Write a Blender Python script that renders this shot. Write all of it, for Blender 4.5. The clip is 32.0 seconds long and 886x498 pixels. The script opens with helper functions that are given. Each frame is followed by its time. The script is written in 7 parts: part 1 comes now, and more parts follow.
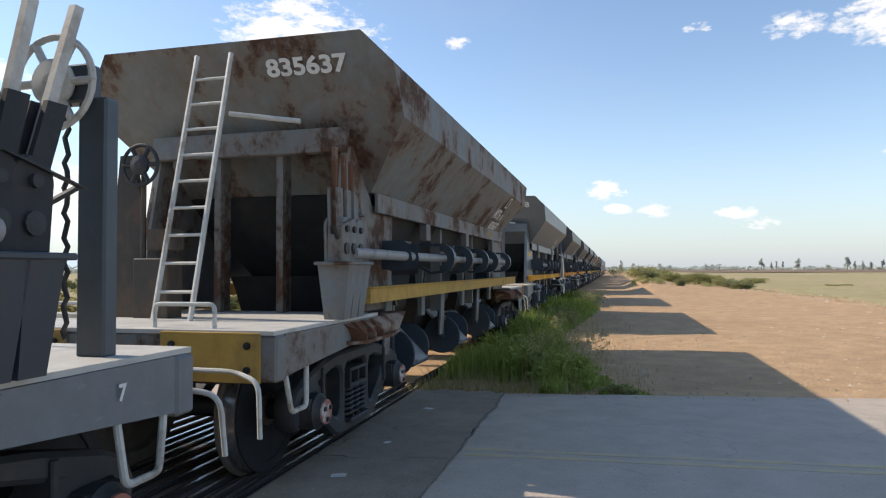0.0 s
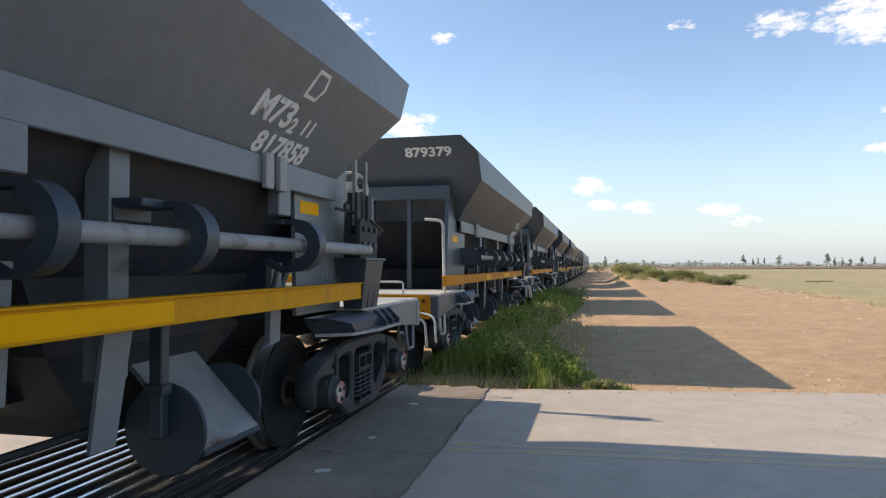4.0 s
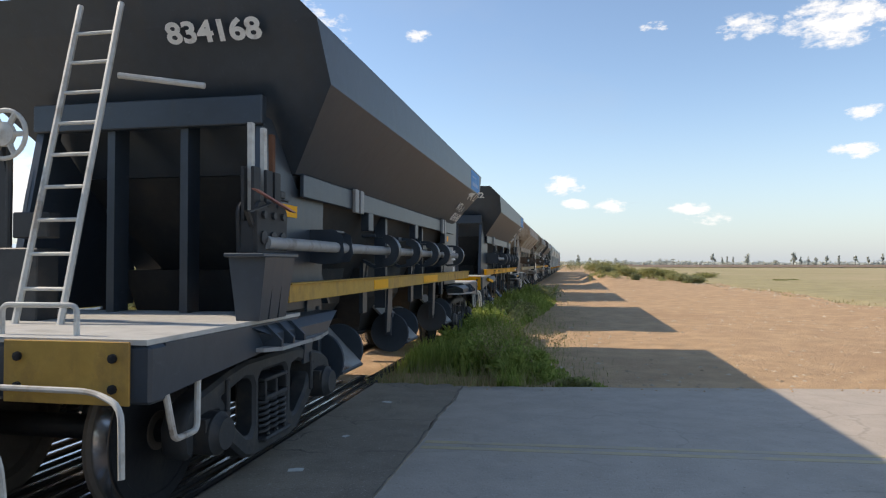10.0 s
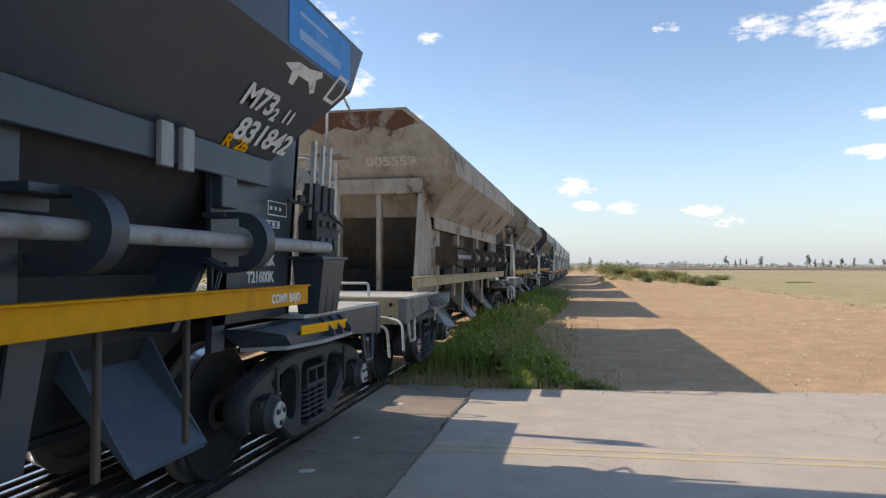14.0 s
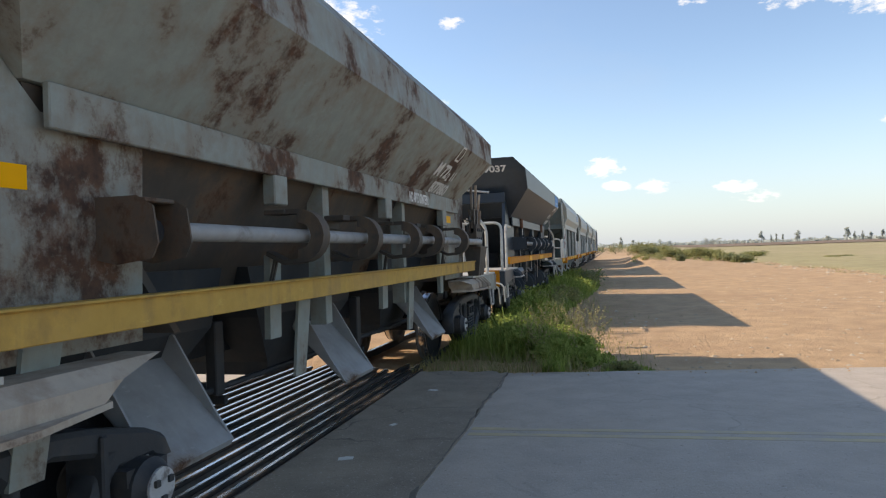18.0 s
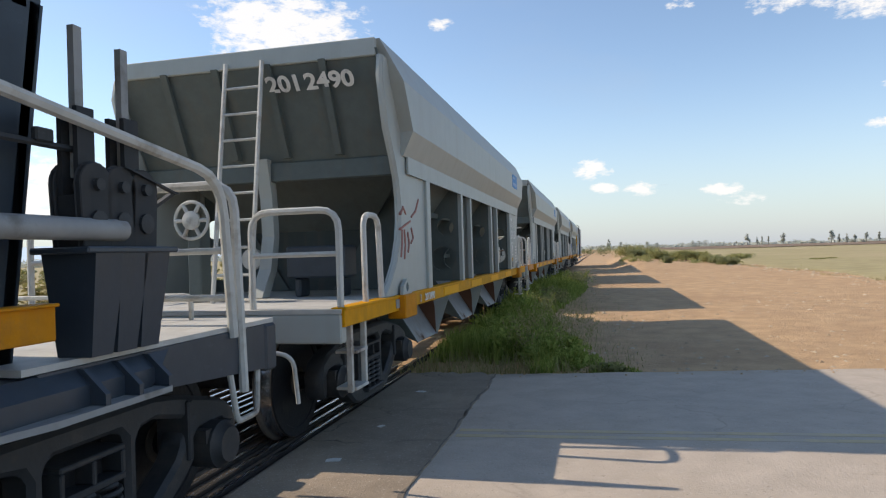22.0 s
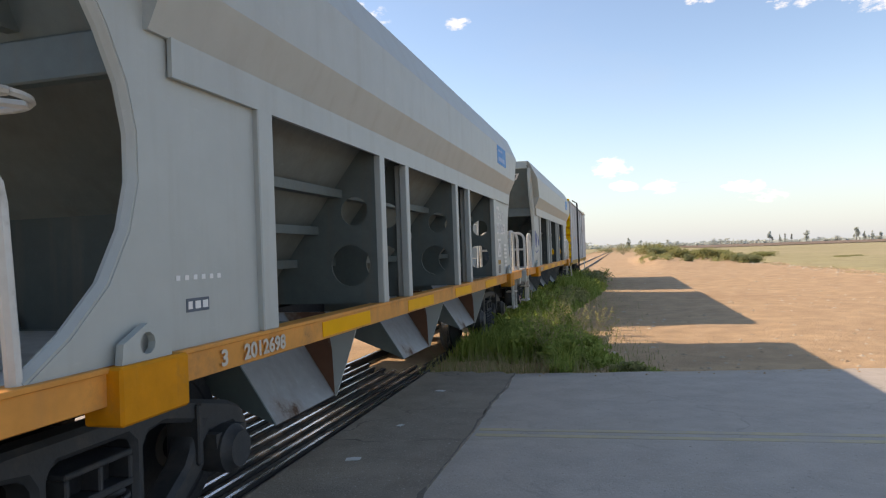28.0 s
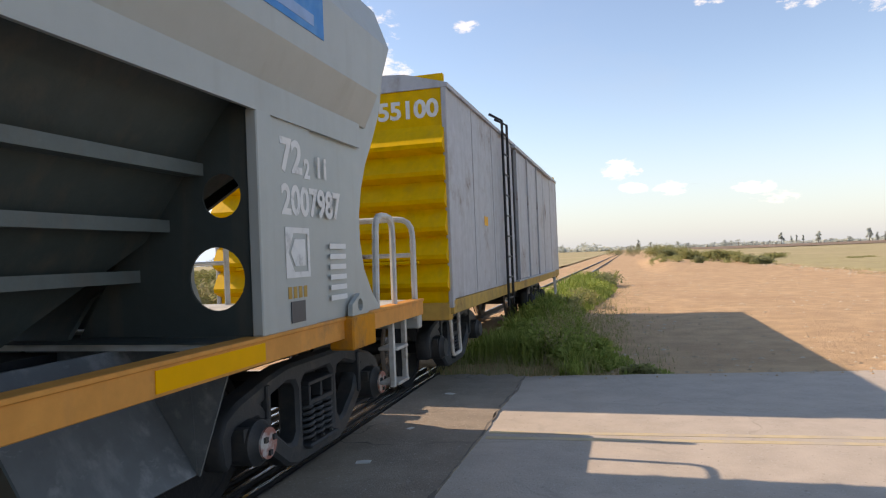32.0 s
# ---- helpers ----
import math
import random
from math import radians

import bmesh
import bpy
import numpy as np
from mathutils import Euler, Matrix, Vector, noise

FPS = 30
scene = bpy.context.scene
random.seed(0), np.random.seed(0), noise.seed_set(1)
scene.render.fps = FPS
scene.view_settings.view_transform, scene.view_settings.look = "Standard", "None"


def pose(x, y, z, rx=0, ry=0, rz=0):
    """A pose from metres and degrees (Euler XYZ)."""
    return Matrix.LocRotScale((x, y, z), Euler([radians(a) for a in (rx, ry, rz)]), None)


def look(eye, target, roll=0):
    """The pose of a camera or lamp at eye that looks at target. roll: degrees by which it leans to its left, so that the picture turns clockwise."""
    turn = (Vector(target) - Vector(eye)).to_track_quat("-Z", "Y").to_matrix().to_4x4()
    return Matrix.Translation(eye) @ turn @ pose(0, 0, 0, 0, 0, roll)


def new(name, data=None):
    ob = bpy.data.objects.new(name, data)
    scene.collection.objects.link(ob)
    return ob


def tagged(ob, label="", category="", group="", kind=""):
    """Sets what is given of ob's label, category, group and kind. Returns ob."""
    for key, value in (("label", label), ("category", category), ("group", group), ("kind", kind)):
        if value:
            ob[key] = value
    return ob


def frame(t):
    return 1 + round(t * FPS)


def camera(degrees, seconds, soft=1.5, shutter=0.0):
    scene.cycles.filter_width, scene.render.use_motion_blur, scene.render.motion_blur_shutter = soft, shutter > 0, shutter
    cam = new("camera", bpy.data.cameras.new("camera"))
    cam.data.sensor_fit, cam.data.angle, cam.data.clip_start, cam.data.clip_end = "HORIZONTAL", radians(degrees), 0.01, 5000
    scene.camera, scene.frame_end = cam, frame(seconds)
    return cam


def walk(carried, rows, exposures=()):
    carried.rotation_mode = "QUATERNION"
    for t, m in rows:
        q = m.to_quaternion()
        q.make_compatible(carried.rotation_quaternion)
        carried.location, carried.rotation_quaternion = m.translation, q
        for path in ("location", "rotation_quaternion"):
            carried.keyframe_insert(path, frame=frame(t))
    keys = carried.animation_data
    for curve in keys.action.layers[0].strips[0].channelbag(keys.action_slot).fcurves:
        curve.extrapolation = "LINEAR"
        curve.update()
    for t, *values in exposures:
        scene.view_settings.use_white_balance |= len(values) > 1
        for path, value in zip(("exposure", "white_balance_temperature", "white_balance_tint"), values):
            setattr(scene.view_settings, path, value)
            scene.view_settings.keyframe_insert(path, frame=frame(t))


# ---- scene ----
# Camera: held by hand beside the track at chest height; it only turns.
EYE = (0.0, 0.0, 1.4)
PATH = [  # seconds, yaw, pitch, roll
    (0, 13.61, 1.82, 0.3), (0.5, 13.66, 1.72, 0.22), (1, 12.92, 1.56, 0.29), (1.5, 12.45, 1.3, 0.14),
    (2, 12.22, 1.39, 0.18), (2.5, 12.83, 1.72, 0.46), (3, 13.3, 1.85, 0.75), (3.5, 13.34, 1.73, 0.49),
    (4, 12.33, 1.43, 0.15), (4.5, 11.07, 1.32, 0.03), (6.5, 10.76, 1.67, 0.63), (7, 10.61, 1.41, 0.67),
    (7.5, 10.6, 1.38, 0.66), (8, 10.89, 1.43, 0.6), (8.5, 10.89, 1.57, 0.71), (9, 10.88, 1.56, 0.56),
    (9.5, 10.71, 1.61, 0.39), (10, 10.12, 1.26, 0.05), (10.5, 10.47, 1.4, 0.56), (11, 10.82, 1.14, 0.4),
    (11.5, 10.68, 1.17, 0.47), (12, 10.59, 0.97, 0.57), (12.5, 10.47, 1.01, 0.71), (13, 10.97, 1.03, 1),
    (13.5, 10.23, 1.73, -0.08), (14, 11.07, 1.42, -0.05), (14.5, 10.94, 0.94, -0.65), (16.5, 14.39, 1.36, 1.33),
    (17, 13.48, 0.99, 1.5), (17.5, 13.46, 0.65, 2.05), (18, 13.63, 0.29, 1.98), (18.5, 12.76, -0.01, 1.74),
    (19, 11.86, -0.22, 1.83), (19.5, 11.87, -0.19, 1.26), (20, 12.3, -0.01, 1.31), (20.5, 12.24, 0.04, 1.23),
    (21, 11.69, -0.13, 1.18), (21.5, 11.95, 0.04, 1.64), (22, 12.64, 0.37, 1.79), (22.5, 12.68, -0.12, 1.36),
    (23, 13.09, -0.16, 1.52), (23.5, 13.1, -0.03, 1.59), (24, 12.85, -0.16, 1.64), (24.5, 12.97, -0.14, 1.53),
    (25, 13.52, -0.17, 1.55), (25.5, 13.97, 0.01, 1.63), (27.5, 13.86, 0.09, 1.75), (28, 14.23, 0.37, 2.07),
    (28.5, 14.4, 0.47, 1.82), (29, 14.82, 0.66, 1.87), (29.5, 14.57, 0.22, 2.04), (30, 14.14, 0.33, 2.12),
    (30.5, 14.42, 0.46, 2.41), (31, 14.82, 0.41, 2.21), (31.5, 14.56, 0.2, 2.11), (32, 15.02, 0.63, 2.31),
]
cam = camera(67.2, 32.0, 1.2)
walk(cam, [(t, pose(*EYE, 90 + p, r, y)) for t, y, p, r in PATH], [(0.0, 0.59, 7550, 13.5), (1.0, 0.66, 7600, 13.5), (2.0, 0.67, 7650, 14.5), (4.5, 0.67, 7650, 14.5), (7.0, 0.61, 7550, 13.5), (8.0, 0.69, 7750, 14.5), (10.0, 0.55, 7650, 13.5), (12.0, 0.53, 7450, 13.5), (13.0, 0.67, 7650, 14.5), (14.0, 0.59, 7550, 14.5), (16.5, 0.59, 7540, 12.5), (18.5, 0.69, 7940, 14.5), (20.0, 0.49, 7640, 13.5), (21.0, 0.63, 7940, 14.5), (22.0, 0.49, 7640, 13.5), (23.0, 0.84, 8360, 17.5), (23.5, 0.84, 8360, 17.5), (25.0, 0.59, 7810, 17.5), (28.0, 0.77, 8360, 17.5), (30.0, 0.71, 8210, 18.5), (31.0, 0.77, 8410, 18.5), (32.0, 0.73, 8510, 19.5)])

# ---- light ----
SUN_DIR = Vector((-1.25, 0.1, 1.0)).normalized()
SUN_EL = math.asin(SUN_DIR.z)
SUN_AZ = math.atan2(SUN_DIR.x, SUN_DIR.y)


def make_world():
    w = bpy.data.worlds.new("sky")
    scene.world = w
    w.use_nodes = True
    nt = w.node_tree
    nt.nodes.clear()
    out = nt.nodes.new("ShaderNodeOutputWorld")
    bg = nt.nodes.new("ShaderNodeBackground")
    bg.inputs["Strength"].default_value = 0.135
    sky = nt.nodes.new("ShaderNodeTexSky")
    sky.sky_type, sky.sun_disc = "NISHITA", False
    sky.sun_elevation, sky.sun_rotation = SUN_EL, SUN_AZ
    sky.altitude, sky.air_density, sky.dust_density, sky.ozone_density = 300, 1.0, 0.25, 1.6
    co = nt.nodes.new("ShaderNodeTexCoord")

    def vmath(op, a, b=None):
        n = nt.nodes.new("ShaderNodeVectorMath")
        n.operation = op
        nt.links.new(a, n.inputs[0])
        if b is not None:
            if hasattr(b, "is_linked"):
                nt.links.new(b, n.inputs[1])
            else:
                n.inputs[1].default_value = b
        return n

    def smath(op, a, b):
        n = nt.nodes.new("ShaderNodeMath")
        n.operation = op
        for k, v in ((0, a), (1, b)):
            if hasattr(v, "is_linked"):
                nt.links.new(v, n.inputs[k])
            else:
                n.inputs[k].default_value = v
        return n.outputs[0]

    def noise_of(vec, scale, detail, rough):
        n = nt.nodes.new("ShaderNodeTexNoise")
        n.inputs["Scale"].default_value, n.inputs["Detail"].default_value = scale, detail
        n.inputs["Roughness"].default_value = rough
        nt.links.new(vec, n.inputs["Vector"])
        return n.outputs["Fac"]

    d = co.outputs["Generated"]
    flat = vmath("MULTIPLY", d, (1.0, 1.0, 2.2)).outputs[0]
    fine = noise_of(flat, 34, 9, 0.66)
    broad = noise_of(flat, 3.1, 5, 0.55)
    # single clouds: azimuth east of the track, elevation, half-width, height/width (degrees)
    total = None
    for az, el, wd, hw, gain in CLOUDS:
        a, e = radians(az), radians(el)
        c = Vector((math.sin(a) * math.cos(e), math.cos(a) * math.cos(e), math.sin(e)))
        right = Vector((math.cos(a), -math.sin(a), 0))
        up = right.cross(c).normalized() * -1
        diff = vmath("SUBTRACT", d, tuple(c)).outputs[0]
        px = vmath("DOT_PRODUCT", diff, tuple(right / radians(wd))).outputs["Value"]
        pz = vmath("DOT_PRODUCT", diff, tuple(up / radians(wd * hw))).outputs["Value"]
        front = vmath("DOT_PRODUCT", d, tuple(c)).outputs["Value"]
        r2 = smath("ADD", smath("MULTIPLY", px, px), smath("MULTIPLY", pz, pz))
        fall = smath("MULTIPLY", smath("SUBTRACT", 1.0, r2), gain)
        fall = smath("MULTIPLY", smath("MAXIMUM", fall, 0.0), smath("GREATER_THAN", front, 0.5))
        total = fall if total is None else smath("MAXIMUM", total, fall)
    lumps = smath("MULTIPLY", smath("SUBTRACT", fine, 0.5), 3.4)
    body = smath("MULTIPLY", smath("SUBTRACT", smath("ADD", total, lumps), 0.34), 1.5)
    body = smath("MINIMUM", smath("MAXIMUM", body, 0.0), 0.88)
    body = smath("MULTIPLY", body, smath("MINIMUM", smath("MULTIPLY", total, 3.5), 1.0))
    # thin streaks low over the horizon
    z = nt.nodes.new("ShaderNodeSeparateXYZ")
    nt.links.new(d, z.inputs[0])
    low = smath("MAXIMUM", smath("SUBTRACT", 1.0, smath("MULTIPLY", smath("ABSOLUTE", smath("SUBTRACT", z.outputs["Z"], 0.07), 0.0), 9.0)), 0.0)
    streak = noise_of(vmath("MULTIPLY", d, (1.0, 1.0, 7.0)).outputs[0], 5.5, 7, 0.6)
    veil = smath("MULTIPLY", smath("MINIMUM", smath("MAXIMUM", smath("MULTIPLY", smath("SUBTRACT", streak, 0.44), 3.0), 0.0), 0.75), low)
    haze = smath("MAXIMUM", smath("SUBTRACT", 1.0, smath("MULTIPLY", smath("MAXIMUM", z.outputs["Z"], 0.0), 3.4)), 0.0)
    haze = smath("MULTIPLY", smath("POWER", haze, 2.4), 0.93)
    veil = smath("MAXIMUM", veil, haze)
    thin = smath("MULTIPLY", smath("MAXIMUM", smath("SUBTRACT", broad, 0.5), 0.0), 0.7)
    tint = nt.nodes.new("ShaderNodeMix")
    tint.data_type, tint.blend_type = "RGBA", "MULTIPLY"
    tint.inputs["Factor"].default_value, tint.inputs["B"].default_value = 1.0, (0.875, 0.985, 1.08, 1)
    nt.links.new(sky.outputs[0], tint.inputs["A"])
    last = tint.outputs["Result"]
    for cover, white in ((smath("MAXIMUM", veil, thin), (2.55, 3.15, 4.0, 1)), (body, (5.2, 5.6, 6.1, 1))):
        mix = nt.nodes.new("ShaderNodeMix")
        mix.data_type = "RGBA"
        nt.links.new(cover, mix.inputs["Factor"])
        nt.links.new(last, mix.inputs["A"])
        mix.inputs["B"].default_value = white
        last = mix.outputs["Result"]
    nt.links.new(last, bg.inputs["Color"])
    nt.links.new(bg.outputs[0], out.inputs[0])


CLOUDS = [(-25.5, 18.6, 7.8, 0.55, 1.2), (-20.3, 15.4, 3.64, 0.5, 1.03), (0.2, 6.6, 2.08, 0.5, 1.03), (1.2, 5.0, 1.43, 0.45, 1.03), (4.2, 4.8, 1.82, 0.4, 1.03), (10.2, 4.4, 1.82, 0.38, 1.03), (11.6, 3.6, 2.08, 0.35, 0.8), (-12.3, 19.0, 1.3, 0.5, 0.92), (20.8, 17.6, 4.4, 0.5, 1.0), (14.5, 18.0, 2.86, 0.4, 0.69), (22.4, 10.9, 1.69, 0.4, 0.92), (21.8, 8.2, 2.47, 0.3, 0.92), (7.6, 18.8, 1.3, 0.4, 0.69), (-15.8, 11.8, 5.0, 0.3, 0.9), (-42, 5.4, 9.0, 0.4, 1.1), (-47, 14.0, 3.0, 0.5, 0.7)]
make_world()

sun = new("sun", bpy.data.lights.new("sun", "SUN"))
sun.data.energy, sun.data.angle, sun.data.color = 2.8, radians(0.6), (1.0, 0.955, 0.885)
sun.matrix_world = look((0, 0, 30), Vector((0, 0, 30)) - SUN_DIR)


# ---- materials ----
def mat(name, color, rough=0.6, metal=0.0, **k):
    """Procedural surface. second/amount/scale: blotches of a second colour; fine: grain; bump, bump_scale: relief; vary: spread from piece to piece;
    rust: share of rust stains; streak: dirt that runs down."""
    m = bpy.data.materials.new(name)
    m.use_nodes = True
    nt = m.node_tree
    b = nt.nodes["Principled BSDF"]
    b.inputs["Roughness"].default_value, b.inputs["Metallic"].default_value = rough, metal
    b.inputs["Specular IOR Level"].default_value = k.get("gloss", 0.2)
    co = nt.nodes.new("ShaderNodeTexCoord")
    vec = co.outputs["Object"]

    def tex(scale, detail=6, stretch=None, roughness=0.6):
        n = nt.nodes.new("ShaderNodeTexNoise")
        n.inputs["Scale"].default_value, n.inputs["Detail"].default_value, n.inputs["Roughness"].default_value = scale, detail, roughness
        src = vec
        if stretch:
            mp = nt.nodes.new("ShaderNodeMapping")
            mp.inputs["Scale"].default_value = stretch
            nt.links.new(vec, mp.inputs["Vector"])
            src = mp.outputs["Vector"]
        nt.links.new(src, n.inputs["Vector"])
        return n.outputs["Fac"]

    def ramp(fac, lo, hi):
        r = nt.nodes.new("ShaderNodeMapRange")
        r.inputs["From Min"].default_value, r.inputs["From Max"].default_value = lo, hi
        nt.links.new(fac, r.inputs["Value"])
        return r.outputs["Result"]

    def mix(fac, a, c, mode="MIX"):
        n = nt.nodes.new("ShaderNodeMix")
        n.data_type, n.blend_type = "RGBA", mode
        for sock, v in (("Factor", fac), ("A", a), ("B", c)):
            if hasattr(v, "is_linked"):
                nt.links.new(v, n.inputs[sock])
            elif sock == "Factor":
                n.inputs[sock].default_value = v
            else:
                n.inputs[sock].default_value = (*v, 1)
        return n.outputs["Result"]

    col = mix(ramp(tex(k.get("grain", 9), 7), 0.3, 0.7), color, tuple(c * k.get("fine", 0.82) for c in color))
    if "second" in k:
        hi = k.get("edge", 0.12)
        cut = 0.62 - 0.25 * k.get("amount", 0.4)
        col = mix(ramp(tex(k.get("scale", 1.2), 8), cut, cut + hi), col, k["second"])
    if k.get("streak"):
        f = ramp(tex(7, 5, (1.0, 1.0, 0.08)), 0.52, 0.75)
        n = nt.nodes.new("ShaderNodeMath")
        n.operation = "MULTIPLY"
        nt.links.new(f, n.inputs[0])
        n.inputs[1].default_value = k["streak"]
        col = mix(n.outputs[0], col, k.get("dirt", (0.16, 0.12, 0.08)))
    if k.get("rust"):
        # brown blotches with ragged rims, thinner stains round them
        cut = 0.64 - 0.2 * k["rust"]
        raw = tex(1.7, 12, (1.0, 0.8, 0.7), 0.72)
        brown = mix(ramp(tex(14, 8), 0.35, 0.65), (0.125, 0.062, 0.036), (0.055, 0.032, 0.022))
        n = nt.nodes.new("ShaderNodeMath")
        n.operation = "MULTIPLY"
        nt.links.new(ramp(raw, cut - 0.09, cut + 0.02), n.inputs[0])
        n.inputs[1].default_value = 0.45
        col = mix(n.outputs[0], col, (0.2, 0.12, 0.07))
        f = ramp(raw, cut, cut + 0.07)
        col = mix(f, col, brown)
        rr = nt.nodes.new("ShaderNodeMapRange")
        rr.inputs["To Min"].default_value, rr.inputs["To Max"].default_value = rough, 0.92
        nt.links.new(f, rr.inputs["Value"])
        nt.links.new(rr.outputs["Result"], b.inputs["Roughness"])
    if k.get("scuff"):
        # fine scratches and chips, pale
        f = ramp(tex(26, 9, (1.0, 0.35, 1.0), 0.75), 0.6, 0.72)
        n = nt.nodes.new("ShaderNodeMath")
        n.operation = "MULTIPLY"
        nt.links.new(f, n.inputs[0])
        n.inputs[1].default_value = k["scuff"]
        col = mix(n.outputs[0], col, tuple(min(0.8, c * 1.7 + 0.03) for c in color))
    if k.get("specks"):
        col = mix(ramp(tex(45, 4, None, 0.7), 0.58, 0.68), col, k["specks"])
        col = mix(ramp(tex(28, 4, (1.0, 1.1, 1.0), 0.7), 0.62, 0.72), col, tuple(c * 0.55 for c in color))
    if k.get("cracks"):
        vo = nt.nodes.new("ShaderNodeTexVoronoi")
        vo.feature = "DISTANCE_TO_EDGE"
        vo.inputs["Scale"].default_value = 0.75
        wob = nt.nodes.new("ShaderNodeTexNoise")
        wob.inputs["Scale"].default_value, wob.inputs["Detail"].default_value = 3.0, 6
        nt.links.new(vec, wob.inputs["Vector"])
        off = nt.nodes.new("ShaderNodeVectorMath")
        off.operation = "MULTIPLY_ADD"
        nt.links.new(wob.outputs["Color"], off.inputs[0])
        off.inputs[1].default_value = (0.5, 0.5, 0.0)
        nt.links.new(vec, off.inputs[2])
        nt.links.new(off.outputs[0], vo.inputs["Vector"])
        line = ramp(vo.outputs["Distance"], 0.012, 0.0)
        gap = ramp(tex(0.5, 3), 0.45, 0.6)
        n = nt.nodes.new("ShaderNodeMath")
        n.operation = "MULTIPLY"
        nt.links.new(line, n.inputs[0])
        nt.links.new(gap, n.inputs[1])
        n2 = nt.nodes.new("ShaderNodeMath")
        n2.operation = "MULTIPLY"
        nt.links.new(n.outputs[0], n2.inputs[0])
        n2.inputs[1].default_value = k["cracks"]
        col = mix(n2.outputs[0], col, tuple(c * 0.35 for c in color))
    if k.get("vary"):
        oi = nt.nodes.new("ShaderNodeObjectInfo")
        v = ramp(oi.outputs["Random"], 0.0, 1.0)
        col = mix(v, mix(1.0, col, (1 - k["vary"],) * 3, "MULTIPLY"), col)
    if k.get("isle"):
        ge = nt.nodes.new("ShaderNodeNewGeometry")
        col = mix(ge.outputs["Random Per Island"], col, k["isle"])
    nt.links.new(col, b.inputs["Base Color"])
    if k.get("bump"):
        bp = nt.nodes.new("ShaderNodeBump")
        bp.inputs["Strength"].default_value, bp.inputs["Distance"].default_value = k["bump"], k.get("depth", 0.02)
        nt.links.new(tex(k.get("bump_scale", 30), 6), bp.inputs["Height"])
        nt.links.new(bp.outputs[0], b.inputs["Normal"])
    if k.get("thin"):
        # leaves let light through
        tr = nt.nodes.new("ShaderNodeBsdfTranslucent")
        nt.links.new(col, tr.inputs["Color"])
        ms = nt.nodes.new("ShaderNodeMixShader")
        ms.inputs[0].default_value = k["thin"]
        nt.links.new(b.outputs[0], ms.inputs[1])
        nt.links.new(tr.outputs[0], ms.inputs[2])
        nt.links.new(ms.outputs[0], nt.nodes["Material Output"].inputs["Surface"])
    # distance haze, put in as a glow of the surface itself
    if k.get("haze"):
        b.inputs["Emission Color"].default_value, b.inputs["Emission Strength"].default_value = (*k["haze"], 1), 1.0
    return m


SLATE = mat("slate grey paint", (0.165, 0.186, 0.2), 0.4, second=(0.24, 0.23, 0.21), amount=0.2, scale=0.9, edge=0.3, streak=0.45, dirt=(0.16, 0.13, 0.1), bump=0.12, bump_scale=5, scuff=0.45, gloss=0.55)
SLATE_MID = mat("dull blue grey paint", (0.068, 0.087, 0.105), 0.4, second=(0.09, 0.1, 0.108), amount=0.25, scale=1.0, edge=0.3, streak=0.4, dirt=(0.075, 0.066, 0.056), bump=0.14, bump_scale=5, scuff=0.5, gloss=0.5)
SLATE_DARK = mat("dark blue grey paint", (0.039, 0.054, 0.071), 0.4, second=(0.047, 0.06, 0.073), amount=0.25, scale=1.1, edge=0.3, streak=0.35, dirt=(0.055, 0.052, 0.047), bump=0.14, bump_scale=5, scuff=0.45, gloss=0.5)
OLD_GREEN = mat("faded green grey paint with rust", (0.285, 0.318, 0.285), 0.65, second=(0.24, 0.235, 0.19), amount=0.35, scale=1.6, edge=0.25, streak=0.45, dirt=(0.2, 0.13, 0.08), rust=0.6, bump=0.25, bump_scale=6, scuff=0.2, gloss=0.45)
OLD_GREY = mat("weathered grey paint with rust", (0.2, 0.215, 0.21), 0.65, second=(0.13, 0.11, 0.09), amount=0.3, scale=1.4, edge=0.25, streak=0.5, dirt=(0.13, 0.08, 0.05), rust=0.62, bump=0.25, bump_scale=6, gloss=0.45)
OLD_BEIGE = mat("dusty beige paint with rust", (0.47, 0.4, 0.32), 0.75, second=(0.35, 0.27, 0.19), amount=0.4, scale=1.4, edge=0.25, streak=0.5, dirt=(0.22, 0.14, 0.09), rust=0.35, bump=0.25, bump_scale=6, scuff=0.2, gloss=0.45)
PALE_GREY = mat("pale grey paint", (0.41, 0.435, 0.405), 0.45, fine=0.92, grain=5, second=(0.37, 0.385, 0.365), amount=0.25, scale=0.6, edge=0.4, streak=0.22, dirt=(0.27, 0.24, 0.19), bump=0.06, bump_scale=3, scuff=0.1, gloss=0.45)
# grey green paint, darkened to hold the shade of enclosed bays
GREEN_GREY = mat("grey green hopper paint with shade darkened in", (0.112, 0.138, 0.13), 0.55, second=(0.09, 0.102, 0.1), amount=0.3, scale=1.3, edge=0.3, streak=0.35, bump=0.1, scuff=0.15, gloss=0.45)
# darker copy for the deepest bays, more of their shade in the colour
DEEP_GREEN = mat("dark grey green paint with bay shade in it", (0.05, 0.066, 0.063), 0.55, second=(0.04, 0.05, 0.047), amount=0.3, scale=1.3, edge=0.3, streak=0.3, bump=0.1, scuff=0.2, gloss=0.45)
DARK_CHUTE = mat("scraped dark chute", (0.14, 0.15, 0.15), 0.45, second=(0.3, 0.3, 0.29), amount=0.25, scale=3.5, edge=0.15, streak=0.5, dirt=(0.3, 0.3, 0.29), scuff=0.6)
TAR = mat("dark tar seam", (0.2, 0.168, 0.135), 0.9, second=(0.29, 0.24, 0.19), amount=0.4, scale=5, bump=0.4)
PANEL_INK = mat("pale blue panel marks", (0.3, 0.45, 0.68), 0.6)
